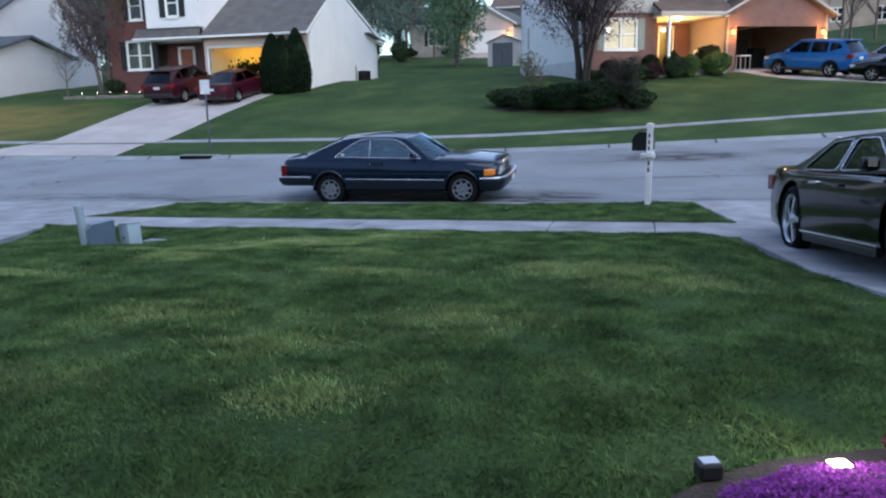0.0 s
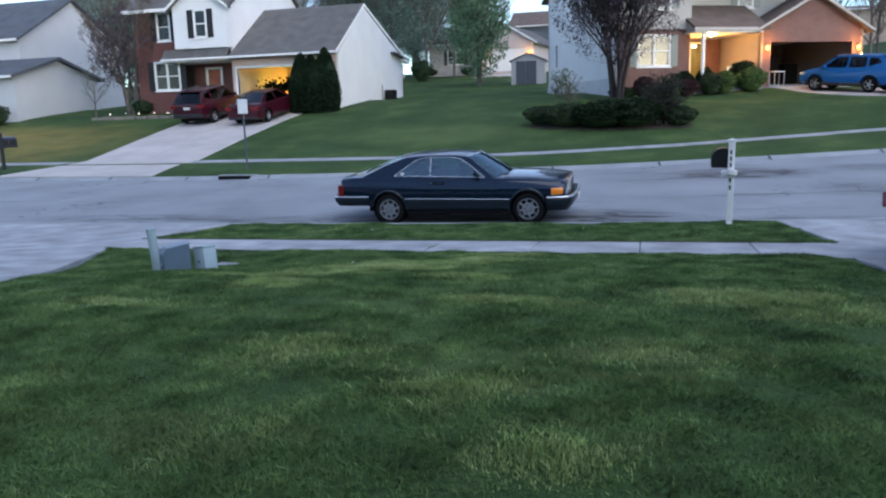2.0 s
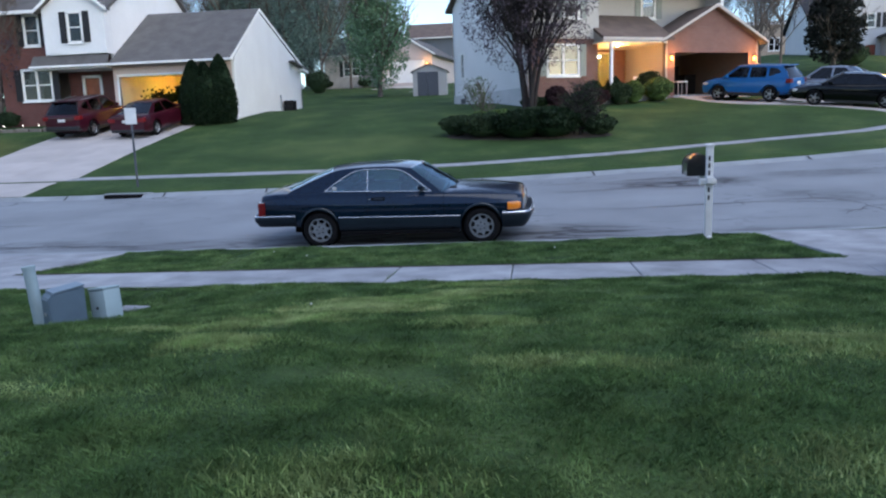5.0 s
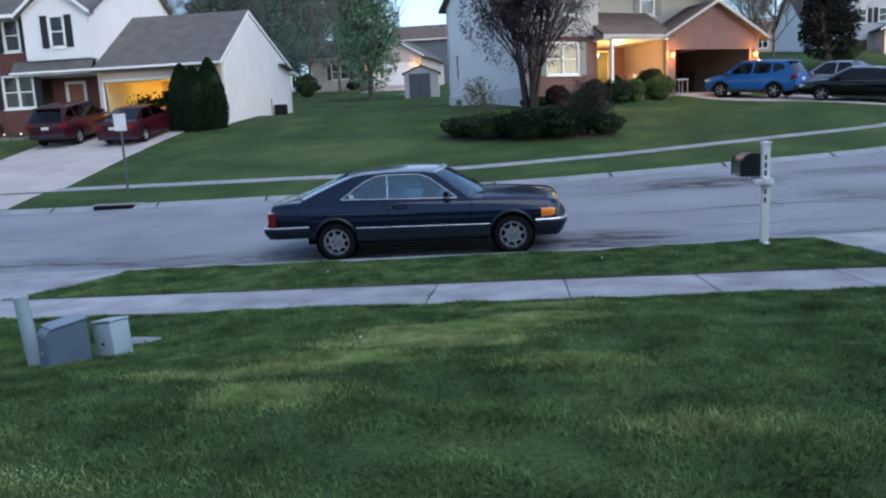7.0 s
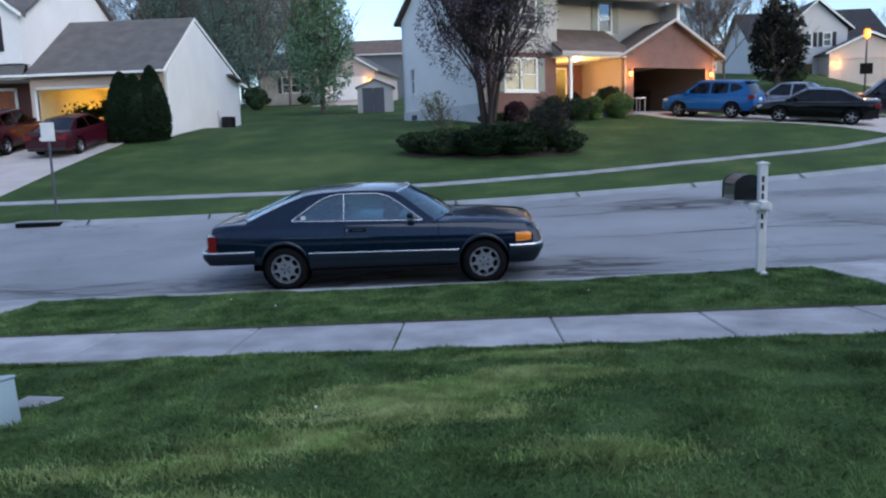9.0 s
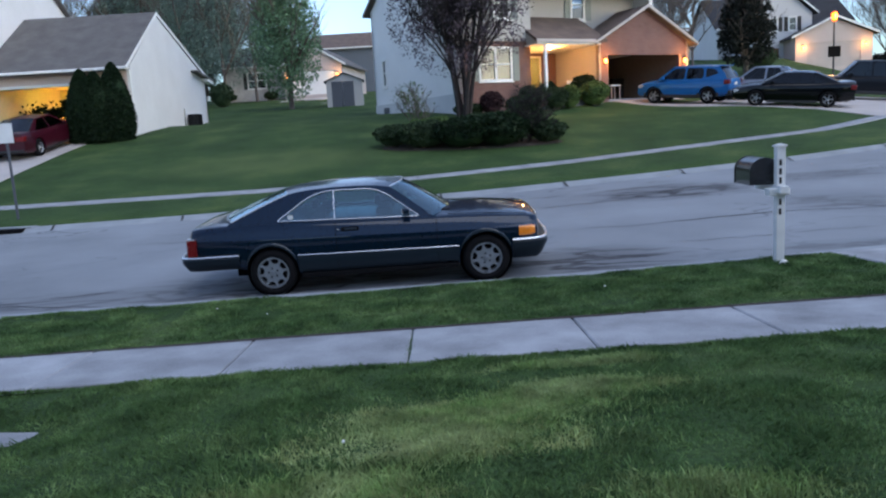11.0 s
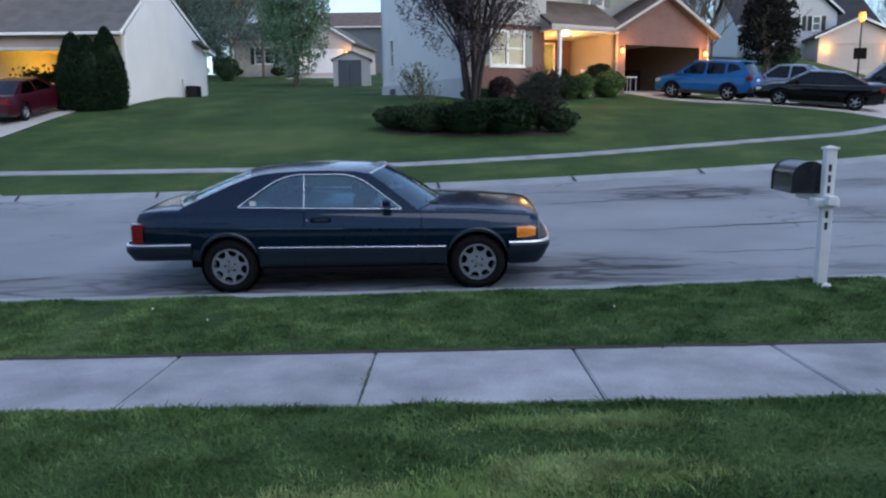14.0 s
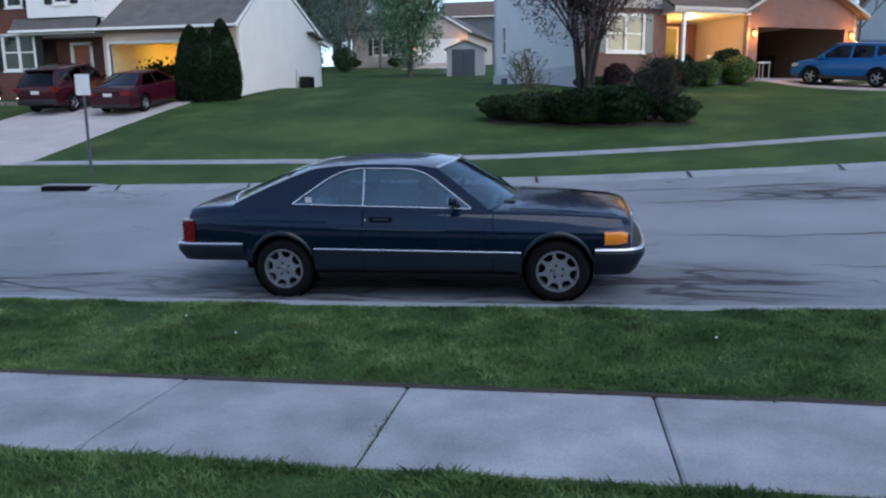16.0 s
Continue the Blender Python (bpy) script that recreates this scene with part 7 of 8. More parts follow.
for x, y in ((56.0, 99.0), (58.5, 99.5)):
    lp = thing("street_lamp", pose(x, y, ground_z(x, y)), "far lamp post with a small white light", "street lamp", "far lamps")
    part("pole", cyl(bmesh.new(), (0, 0, -0.3), (0, 0, 2.6), 0.06, 0.05, 8), M["black_plastic"], lp)
    part("lantern", lathe(bmesh.new(), [(0.05, 2.6), (0.16, 2.7), (0.16, 2.95), (0.001, 3.05)], 10, "Z"), M["lamp_small"], lp)

# arborvitae beside the garage
for k, (x, y, w, h) in enumerate(((-18.8, 36.7, 1.7, 3.05), (-18.15, 36.55, 1.6, 2.95), (-17.5, 36.85, 1.7, 3.25))):
    shrub("evergreen_tree", x, y, w, 1.4, h, M["leaf_dark"], "tall dense dark green columnar evergreen", 15000, 0.05, cone=True, seed=60 + k, sides=0.15, cat="tree", group="evergreens beside the garage")

# island bed on the right lawn
for k, (x, y, w, d, h, m) in enumerate(((-5.5, 31.2, 1.5, 1.3, 0.8, "leaf_bush"), (-4.35, 30.7, 2.3, 1.7, 0.95, "leaf_bush"), (-3.0, 30.35, 2.6, 1.9, 1.1, "leaf_dark"), (-1.75, 30.4, 2.3, 1.8, 1.2, "leaf_dark"), (-4.0, 31.6, 2.8, 1.6, 0.92, "leaf_lime"), (-0.05, 30.9, 1.5, 1.3, 0.78, "leaf_bush"), (-2.3, 31.5, 2.4, 1.6, 1.05, "leaf_bush"))):
    shrub("bush", x, y, w, d, h, M[m], "low ragged dark bush grown into the lawn bed hedge", 5200, 0.065, seed=80 + k, sides=0.28, group="bushes in the lawn bed")
tree(-0.75, 31.1, 1.6, 0.05, "bare twiggy weeping shrub in the lawn bed", M["leaf_bush"], first=0.25, spread=0.95, levels=3, n0=6, leaves=3200, size=0.035, scatter=0.12, seed=90, up=0.15, stems=3, bark="bark_dark")
tree(-4.85, 34.2, 1.5, 0.03, "small twiggy shrub with first leaves", M["leaf_lime"], first=0.3, spread=0.6, levels=2, n0=4, leaves=420, size=0.05, scatter=0.12, seed=91, stems=2)
bed = bmesh.new()
pts = []
for k in range(28):
    a = 2 * math.pi * k / 28
    x, y = -2.7 + 3.2 * math.cos(a), 30.95 + 0.95 * math.sin(a)
    pts.append((x, y, ground_z(x, y) + 0.012))
c = bed.verts.new((-2.7, 30.9, ground_z(-2.7, 30.9) + 0.04))
v = [bed.verts.new(p) for p in pts]
for i in range(28):
    bed.faces.new((c, v[i], v[(i + 1) % 28]))
tagged(part("planting_bed", bed, M["dirt"], smooth=60), "dark mulch bed in the lawn", "bed", kind="structure")

# clipped bushes before the pink brick house
G = "clipped bushes by the porch"
for k, (x, y, w, h, m, lab) in enumerate((
        (-1.41, 37.99, 1.02, 1.12, "leaf_red", "round dark red clipped bush"), (-0.14, 38.66, 1.12, 0.78, "leaf_bush", "low dark clipped bush"), (0.54, 39.02, 1.23, 0.85, "leaf_red", "low dark reddish bush"), (0.46, 39.88, 0.90, 1.19, "leaf_dark", "round dark clipped bush"), (1.51, 40.43, 0.86, 1.30, "leaf_dark", "round dark clipped bush"), (1.70, 39.64, 1.11, 1.11, "leaf_bush", "dense green clipped bush"), (2.41, 40.01, 0.98, 1.18, "leaf_lime", "light green clipped bush"), (3.70, 40.69, 1.45, 1.26, "leaf_lime", "large light green clipped bush"), (3.34, 41.41, 1.28, 1.50, "leaf_dark", "flat-topped dark clipped bush"), (-2.40, 38.36, 1.46, 0.48, "leaf_bush", "low dark ground bush by the wall"))):
    shrub("bush", x, y, w * 1.2, w * 1.15, h, M[m], lab, 2400, 0.06, seed=100 + k, sides=0.12, group=G)
shrub("bush", -37.6, 35.2, 1.9, 1.8, 1.35, M["leaf_bush"], "rounded bush before the white garage wing", 1700, 0.06, seed=120)
shrub("bush", -29.6, 38.0, 1.5, 1.2, 0.8, M["leaf_bush"], "low dark bush beside the brick wall", 1200, 0.06, seed=121)


# ---- street things ----
def mailbox(x, y, name_label, dark=False):
    z = ground_z(x, y)
    T = thing("mailbox", pose(x, y, z, 0, 0, -4), name_label, "mailbox")
    m = M["black_plastic"] if dark else M["white_pvc"]
    bm = B(-0.052, 0.052, -0.052, 0.052, -0.1, 1.42, bevel=0.008)
    post = part("post", bm, m, T)
    bm = bmesh.new()
    prism(bm, [(-0.066, -0.066, 1.42), (0.066, -0.066, 1.42), (0.066, 0.066, 1.42), (-0.066, 0.066, 1.42)], (0, 0, 0), (0, 0, 0.02))
    a = [bm.verts.new(p) for p in ((-0.062, -0.062, 1.44), (0.062, -0.062, 1.44), (0.062, 0.062, 1.44), (-0.062, 0.062, 1.44))]
    t = bm.verts.new((0, 0, 1.462))
    for i in range(4):
        bm.faces.new((a[i], a[(i + 1) % 4], t))
    part("post_cap", bm, m, post)
    arm = part("support_arm", B(-0.05, 0.05, -0.16, 0.72, 0.86, 0.95, bevel=0.006), m, T)
    part("bracket", B(-0.15, 0.1, -0.085, 0.085, 0.83, 0.92, bevel=0.012), m, T)
    part("arm_end", lathe(bmesh.new(), [(0.001, -0.2), (0.04, -0.19), (0.055, -0.17), (0.055, -0.15)], 12), m, arm)
    n, prof = 12, []
    for k in range(n + 1):
        an = math.pi * k / n
        prof.append((0.185 * math.cos(an) - 0.13, 0.17 + 0.165 * math.sin(an)))
    prof += [(-0.315, 0.0), (0.055, 0.0)]
    bm = prism(bmesh.new(), [(u, 0.12, 0.955 + w) for u, w in prof], (0, 0, 0), (0, 0.55, 0))
    bx = part("box", bm, M["black_metal"], T, "black metal letter box", smooth=30)
    part("door", prism(bmesh.new(), [(u * 1.03, 0.672, 0.952 + w * 1.03) for u, w in prof], (0, 0, 0), (0, 0.018, 0)), M["black_plastic"], bx)
    part("flag", B(0.056, 0.062, 0.3, 0.33, 1.0, 1.16), M["door_red"], bx)
    return post


mb_post = mailbox(0.2, 13.72, "white wooden post with a black letter box at the kerb")
# unreadable number plate bars down the post
for z in (1.27, 1.16, 1.05, 0.79, 0.67):
    part("number_bar", B(-0.024, 0.006, -0.0545, -0.052, z - 0.075, z), M["black_plastic"], mb_post)
mailbox(-25.95, 24.2, "dark post with a letter box across the street", True)

sg = thing("street_sign", pose(-14.75, 23.6, ground_z(-14.75, 23.6), 0, 0, 5), "white street sign on a dark metal post", "sign")
part("post", B(-0.03, 0.03, -0.02, 0.02, -0.2, 2.4, bevel=0.006), M["grey_door"], sg)
pl = part("sign_plate", B(-0.18, 0.18, -0.03, -0.021, 1.93, 2.42, bevel=0.003), M["white_pvc"], sg, "blank white plate")

# storm drain in the far kerb
dz = ground_z(-14.4, 22.1)
dr = thing("storm_drain", pose(-14.4, 22.2, dz, 0, 0, 0), "dark storm drain opening in the kerb", "drain")
# solid near-black block stands in for the shade inside the slot
part("opening", B(-0.55, 0.55, -0.16, 0.2, -0.05, 0.09), M["under"], dr)
part("hood", B(-0.7, 0.7, 0.06, 0.36, 0.085, 0.115, bevel=0.012), M["curb"], dr)

# utility boxes on the lawn
def utility():
    P = thing("utility_post", pose(-7.57, 8.72, ground_z(-7.57, 8.72), 0, -5.5, 0), "pale grey-green round utility post with a flat cap", "post")
    part("tube", cyl(bmesh.new(), (0, 0, -0.1), (0, 0, 0.58), 0.06, 0.058, 20), M["green_box"], P, smooth=40)
    part("cap", cyl(bmesh.new(), (0, 0, 0.58), (0, 0, 0.61), 0.066, 0.066, 20), M["green_box"], P, smooth=40)
    Q = thing("utility_box", pose(-7.16, 8.55, ground_z(-7.16, 8.55) - 0.02, 0, -2, -42), "squat grey-green utility box with a sloping lid", "utility box")
    bm = prism(bmesh.new(), [(-0.14, -0.17, -0.08), (-0.14, 0.17, -0.08), (-0.14, 0.17, 0.40), (-0.14, -0.12, 0.36), (-0.14, -0.17, 0.31)], (0, 0, 0), (0.28, 0, 0))
    bmesh.ops.bevel(bm, geom=list(bm.edges), offset=0.012, segments=2, affect="EDGES")
    body = part("body", bm, M["grey_box"], Q, smooth=30)
    part("lid", prism(bmesh.new(), [(-0.145, -0.125, 0.362), (-0.145, 0.175, 0.402), (-0.145, 0.175, 0.415), (-0.145, -0.12, 0.375)], (0, 0, 0), (0.29, 0, 0)), M["lid_box"], Q, "paler lid")
    part("lock", cyl(bmesh.new(), (0, -0.17, 0.15), (0, -0.185, 0.15), 0.02), M["steel"], body)
    R = thing("utility_box", pose(-6.82, 8.74, ground_z(-6.82, 8.74) - 0.04, -3, -8, -20), "upright pale green utility box beside the larger one", "utility box")
    part("body", B(-0.115, 0.115, -0.1, 0.1, -0.08, 0.35, bevel=0.012), M["green_box"], R, smooth=30)
    part("lid", B(-0.12, 0.12, -0.106, 0.106, 0.35, 0.375, bevel=0.01), M["green_box"], R)
    part("lock", cyl(bmesh.new(), (0, -0.102, 0.17), (0, -0.112, 0.17), 0.014), M["shutter"], R)
    tagged(part("concrete_pad", turned(B(-0.17, 0.17, -0.12, 0.12, -0.1, 0.018, bevel=0.01), -6.93, 9.38, ground_z(-6.93, 9.38), -8), M["concrete"]), "small concrete pad in the grass beside the boxes", "pad")


utility()

# air conditioner beside the white gable wall
ac = thing("air_conditioner", pose(-16.8, 45.1, 2.38), "dark air conditioner unit beside the white wall", "air conditioner")
part("casing", B(-0.3, 0.3, -0.3, 0.3, 0.0, 0.66, bevel=0.03), M["under"], ac)
part("fan_guard", lathe(bmesh.new(), [(0.05, 0.672), (0.24, 0.672), (0.25, 0.66)], 20, "Z"), M["steel"], ac)
for k in range(6):
    part("louvre", B(-0.27, 0.27, -0.312, -0.3, 0.07 + 0.095 * k, 0.1 + 0.095 * k), M["black_plastic"], ac)
sp = thing("cable_box", pose(-17.1, 44.4, 2.5), "grey meter pipe on the white wall", "pipe")
part("pipe", cyl(bmesh.new(), (0, 0, -0.2), (0, 0, 0.85), 0.03), M["steel"], sp)
hb = thing("outlet_box", pose(-16.88, 47.9, 4.0), "small outlet box on the white wall", "box")
part("cover", B(0.0, 0.09, -0.1, 0.1, -0.13, 0.13, bevel=0.01), M["grey_siding"], hb)

# garden shed
sh = thing("shed", pose(-11.6, 58.8, ground_z(-10.3, 59) - 0.02, 0, 0, 4), "small tan shed with dark grey doors", "shed")
part("front_wall", wall_grid(bmesh.new(), 0, 2.55, -0.1, 1.85, 0.08, [(0.35, 1.95, 0.0, 1.8)]), M["cream_siding"], sh)
part("side_wall", B(2.47, 2.55, 0.08, 2.3, -0.1, 1.85), M["cream_siding"], sh)
part("side_wall", B(0, 0.08, 0.08, 2.3, -0.1, 1.85), M["cream_siding"], sh)
part("back_wall", B(0.08, 2.47, 2.22, 2.3, -0.1, 1.85), M["cream_siding"], sh)
part("gable", prism(bmesh.new(), [(0, 0, 1.85), (2.55, 0, 1.85), (1.275, 0, 2.32)], (0, 0, 0), (0, 0.08, 0)), M["cream_siding"], sh)
part("roof", prism(bmesh.new(), [(-0.15, 0, 1.83), (1.275, 0, 2.42), (2.7, 0, 1.83), (2.7, 0, 1.76), (1.275, 0, 2.34), (-0.15, 0, 1.76)], (0, -0.12, 0), (0, 2.42, 0)), M["shingle"], sh)
for x0 in (0.36, 1.16):
    d = part("door", B(x0, x0 + 0.78, 0.02, 0.06, 0.01, 1.79, bevel=0.01), M["grey_door"], sh, "dark grey shed door")
    part("door_rib", B(x0 + 0.36, x0 + 0.42, 0.005, 0.022, 0.05, 1.75), M["grey_door"], d)

# street lamp by the side street
lx, ly = 22.7, 55.0
sl = thing("street_lamp", pose(lx, ly, ground_z(lx, ly)), "black lamp post with a glowing orange lantern", "street lamp")
ht = 7.35 - ground_z(lx, ly)
part("pole", cyl(bmesh.new(), (0, 0, -0.2), (0, 0, ht - 0.3), 0.07, 0.045, 12), M["black_plastic"], sl, smooth=40)
part("base", lathe(bmesh.new(), [(0.16, -0.1), (0.16, 0.3), (0.1, 0.45), (0.075, 0.6)], 12, "Z"), M["black_plastic"], sl)
part("lantern", lathe(bmesh.new(), [(0.06, ht - 0.3), (0.16, ht - 0.2), (0.2, ht + 0.15), (0.17, ht + 0.25), (0.001, ht + 0.32)], 14, "Z"), M["lamp_orange"], sl, "glowing orange lantern globe")
part("lantern_cap", lathe(bmesh.new(), [(0.24, ht + 0.28), (0.14, ht + 0.38), (0.02, ht + 0.5), (0.001, ht + 0.52)], 14, "Z"), M["black_plastic"], sl)
li = new("street_lamp_light", bpy.data.lights.new("street_lamp_light", "POINT"))
li.data.energy, li.data.color, li.data.shadow_soft_size = 120.0, (1.0, 0.45, 0.12), 0.2
li.parent, li.location = sl, (0, -0.35, ht)
part("sign_board", B(-0.42, 0.42, -0.1, -0.07, ht - 2.6, ht - 1.9, bevel=0.01), M["under"], sl, "dark board on the post")

# things at the left house: garden path lamps, edging, garage contents
for k in range(6):
    x = -30.8 + 0.95 * k
    gl = thing("path_light", pose(x, 36.6 + 0.1 * (k % 2), ground_z(x, 36.6)), "small glowing garden path light in the flower bed", "garden lamp", "path lights by the brick house")
    part("stake", cyl(bmesh.new(), (0, 0, -0.05), (0, 0, 0.22), 0.012, 0.012, 6), M["black_plastic"], gl)
    part("lamp", lathe(bmesh.new(), [(0.012, 0.22), (0.02, 0.235), (0.02, 0.255), (0.01, 0.275), (0.001, 0.28)], 10, "Z"), M["lamp_small"], gl)
for k in range(9):
    x = -31.4 + 0.75 * k
    tagged(part("edging_stone", turned(B(-0.34, 0.34, -0.12, 0.12, -0.05, 0.14 + 0.03 * (k % 2), bevel=0.03), x, 36.25, ground_z(x, 36.25), 6 * (k % 3 - 1)), M["wood"]), "dull rough edging stone of a flower bed", "stone", "edging stones")


def on_house(x, y, z, house=(-17.2, 38.0, 2.05)):
    return pose(house[0] + x, house[1] + y, house[2] + z)


def cardboard(x, y, w, d, h, m, label, name="storage_box"):
    T = thing(name, on_house(x, y, 0.02), label, "box")
    part("body", B(-w / 2, w / 2, -d / 2, d / 2, 0, h, bevel=0.015), m, T)
    part("lid", B(-w / 2 - 0.012, w / 2 + 0.012, -d / 2 - 0.012, d / 2 + 0.012, h, h + 0.04, bevel=0.01), m, T)


TAN = mat("brown_cardboard", (0.3, 0.2, 0.11), 0.9, vary=0.2)
for k, (x, y, w, h) in enumerate(((-5.4, 5.6, 0.9, 1.1), (-4.3, 5.8, 0.8, 0.7), (-3.4, 5.9, 0.7, 1.4), (-2.2, 5.7, 0.9, 0.9), (-1.3, 5.5, 0.8, 1.5), (-0.7, 4.2, 0.6, 1.0))):
    cardboard(x, y, w, 0.6, h, (TAN, M["shutter"], M["grey_door"])[k % 3], ("brown cardboard box in the garage", "black storage box in the garage", "grey storage box in the garage")[k % 3])
bk = thing("potted_plant", on_house(-4.9, 2.6, 0.02), "dark leafy plant on a stand in the garage", "plant")
part("stand", cyl(bmesh.new(), (0, 0, 0), (0, 0, 0.8), 0.22, 0.28, 14), M["shutter"], bk)
pts = rng.normal(size=(500, 3)) * np.array([0.55, 0.35, 0.2]) + np.array([0, 0, 1.15])
leaf_mesh("foliage", pts, 0.11, M["leaf_dark"], bk)
bk = thing("potted_plant", on_house(-4.1, 3.0, 0.02), "dark spiky plant in the garage", "plant")
part("stand", cyl(bmesh.new(), (0, 0, 0), (0, 0, 1.0), 0.2, 0.25, 14), M["shutter"], bk)
pts = rng.normal(size=(260, 3)) * np.array([0.3, 0.25, 0.22]) + np.array([0, 0, 1.45])
leaf_mesh("foliage", pts, 0.12, M["leaf_dark"], bk)

# things in the right garage and on the porch
R28 = pose(4.5, 42.0, 2.45, 0, 0, 28.0)
tb = thing("folding_table", R28 @ pose(1.5, 1.1, 0.0, 0, 0, 5), "white folding table at the garage opening", "table")
part("tabletop", B(-0.34, 0.34, -0.22, 0.22, 0.7, 0.75, bevel=0.01), M["trim"], tb)
for sx in (-0.3, 0.3):
    for sy in (-0.18, 0.18):
        part("leg", B(sx - 0.016, sx + 0.016, sy - 0.016, sy + 0.016, 0, 0.7), M["rake"], tb)
for k, (x, y, w, h) in enumerate(((0.9, 5.2, 1.2, 1.6), (2.4, 5.4, 1.0, 1.1), (3.8, 5.3, 1.3, 1.8), (5.1, 5.0, 0.9, 1.3), (1.0, 3.4, 0.7, 0.9))):
    T = thing("storage_box", R28 @ pose(x, y, 0.0), "dark storage box in the dim garage", "box")
    part("body", B(-w / 2, w / 2, -0.35, 0.35, 0, h, bevel=0.02), M["shutter"], T)
    part("lid", B(-w / 2 - 0.015, w / 2 + 0.015, -0.365, 0.365, h, h + 0.04, bevel=0.01), M["under"], T)
ch = thing("porch_chair", R28 @ pose(-1.15, 0.9, 0.04, 0, 0, 20), "white slatted chair on the porch", "chair")
part("seat", B(-0.28, 0.28, -0.28, 0.28, 0.38, 0.42), M["trim"], ch)
for k in range(4):
    part("slat", B(-0.28, 0.28, 0.26, 0.29, 0.5 + 0.13 * k, 0.59 + 0.13 * k), M["trim"], ch)
for sx in (-0.26, 0.26):
    for sy in (-0.26, 0.26):
        part("leg", B(sx - 0.025, sx + 0.025, sy - 0.025, sy + 0.025, 0, 0.38 if sy < 0 else 1.0), M["trim"], ch)

# flower bed at the lawn's near end, with spotlights
fb = bmesh.new()
pts = [(0.1, 1.75), (0.14, 2.34), (0.3, 2.52), (0.52, 2.68), (0.9, 2.84), (1.3, 2.85), (1.3, 1.2), (0.05, 1.2)]
v = [fb.verts.new((x, y, ground_z(x, y) + 0.045)) for x, y in pts]
fb.faces.new(v)
tagged(part("flower_bed", fb, M["dirt"]), "dark mulch flower bed beside the drive", "bed", kind="structure")
PETAL = leafy("purple_phlox_petal", (0.27, 0.06, 0.35), 0.5)
fl = thing("flower_cushion", pose(0.68, 2.33, ground_z(0.68, 2.33) + 0.02, 0, 0, 24), "dense carpet of small purple flowers", "flowers")
n = 9500
a, r = rng.uniform(0, 6.283, n), np.sqrt(rng.uniform(0, 1, n))
r = r * (0.85 + 0.15 * np.sin(5 * a + 1.0) * np.cos(3 * a))
px, py = np.cos(a) * r * 0.5, np.sin(a) * r * 0.3
leaf_mesh("blossom", np.stack([px, py, 0.06 * (1 - r ** 2) + 0.03 + rng.uniform(0, 0.03, n)], 1), 0.0075, PETAL, fl)
leaf_mesh("foliage", np.stack([px[:1800], py[:1800], 0.05 * (1 - r[:1800] ** 2)], 1), 0.014, M["leaf_bush"], fl)


def spot(x, y, on):
    S = thing("spotlight", pose(x, y, ground_z(x, y) + 0.03, 0, 0, 20), "small lit garden spotlight among purple flowers" if on else "small black garden spotlight on a stake", "garden lamp")
    part("stake", cyl(bmesh.new(), (0, 0, -0.08), (0, 0, 0.04), 0.012, 0.012, 8), M["black_plastic"], S)
    h = part("head", turned(B(-0.042, 0.042, -0.034, 0.034, -0.03, 0.03, bevel=0.01), 0, 0, 0.05, 0), M["black_plastic"], S)
    part("lens", B(-0.03, 0.03, -0.024, 0.024, 0.081, 0.085), M["lamp_white"] if on else M["clear_lens"], h)
    if on:
        li = new("spot_glow", bpy.data.lights.new("spot_glow", "POINT"))
        li.data.energy, li.data.color, li.data.shadow_soft_size = 1.6, (1.0, 0.9, 0.85), 0.04
        li.parent, li.location = S, (0, 0, 0.2)


shrub("bush", 0.97, 2.66, 0.24, 0.22, 0.2, M["leaf_red"], "small dark reddish shrub in the flower bed", 900, 0.025, seed=131)
spot(0.27, 2.49, False)
spot(0.69, 2.55, True)


# ---- street wear and grass ----
def crack(bm, x0, y0, x1, y1, amp, width, seed):
    """Thin wandering band whose width swells and fades."""
    n = max(14, int(math.hypot(x1 - x0, y1 - y0) * 7))
    nx, ny = y0 - y1, x1 - x0
    q = math.hypot(nx, ny)
    prev = None
    for k in range(n + 1):
        t = k / n
        o = amp * (noise.noise((t * 3.1, seed * 7.7, 0)) + 0.35 * noise.noise((t * 14, seed * 3.3, 5)))
        x, y = x0 + (x1 - x0) * t + nx / q * o, y0 + (y1 - y0) * t + ny / q * o
        w = width * max(0.12, (0.65 + noise.noise((t * 9, seed * 1.9, 9))) * min(1.0, 6 * t, 6 * (1 - t)))
        z = ground_z(x, y) + 0.005
        a, b = bm.verts.new((x + nx / q * w, y + ny / q * w, z)), bm.verts.new((x - nx / q * w, y - ny / q * w, z))
        if prev:
            bm.faces.new((prev[0], prev[1], b, a))
        prev = (a, b)


cracks = bmesh.new()
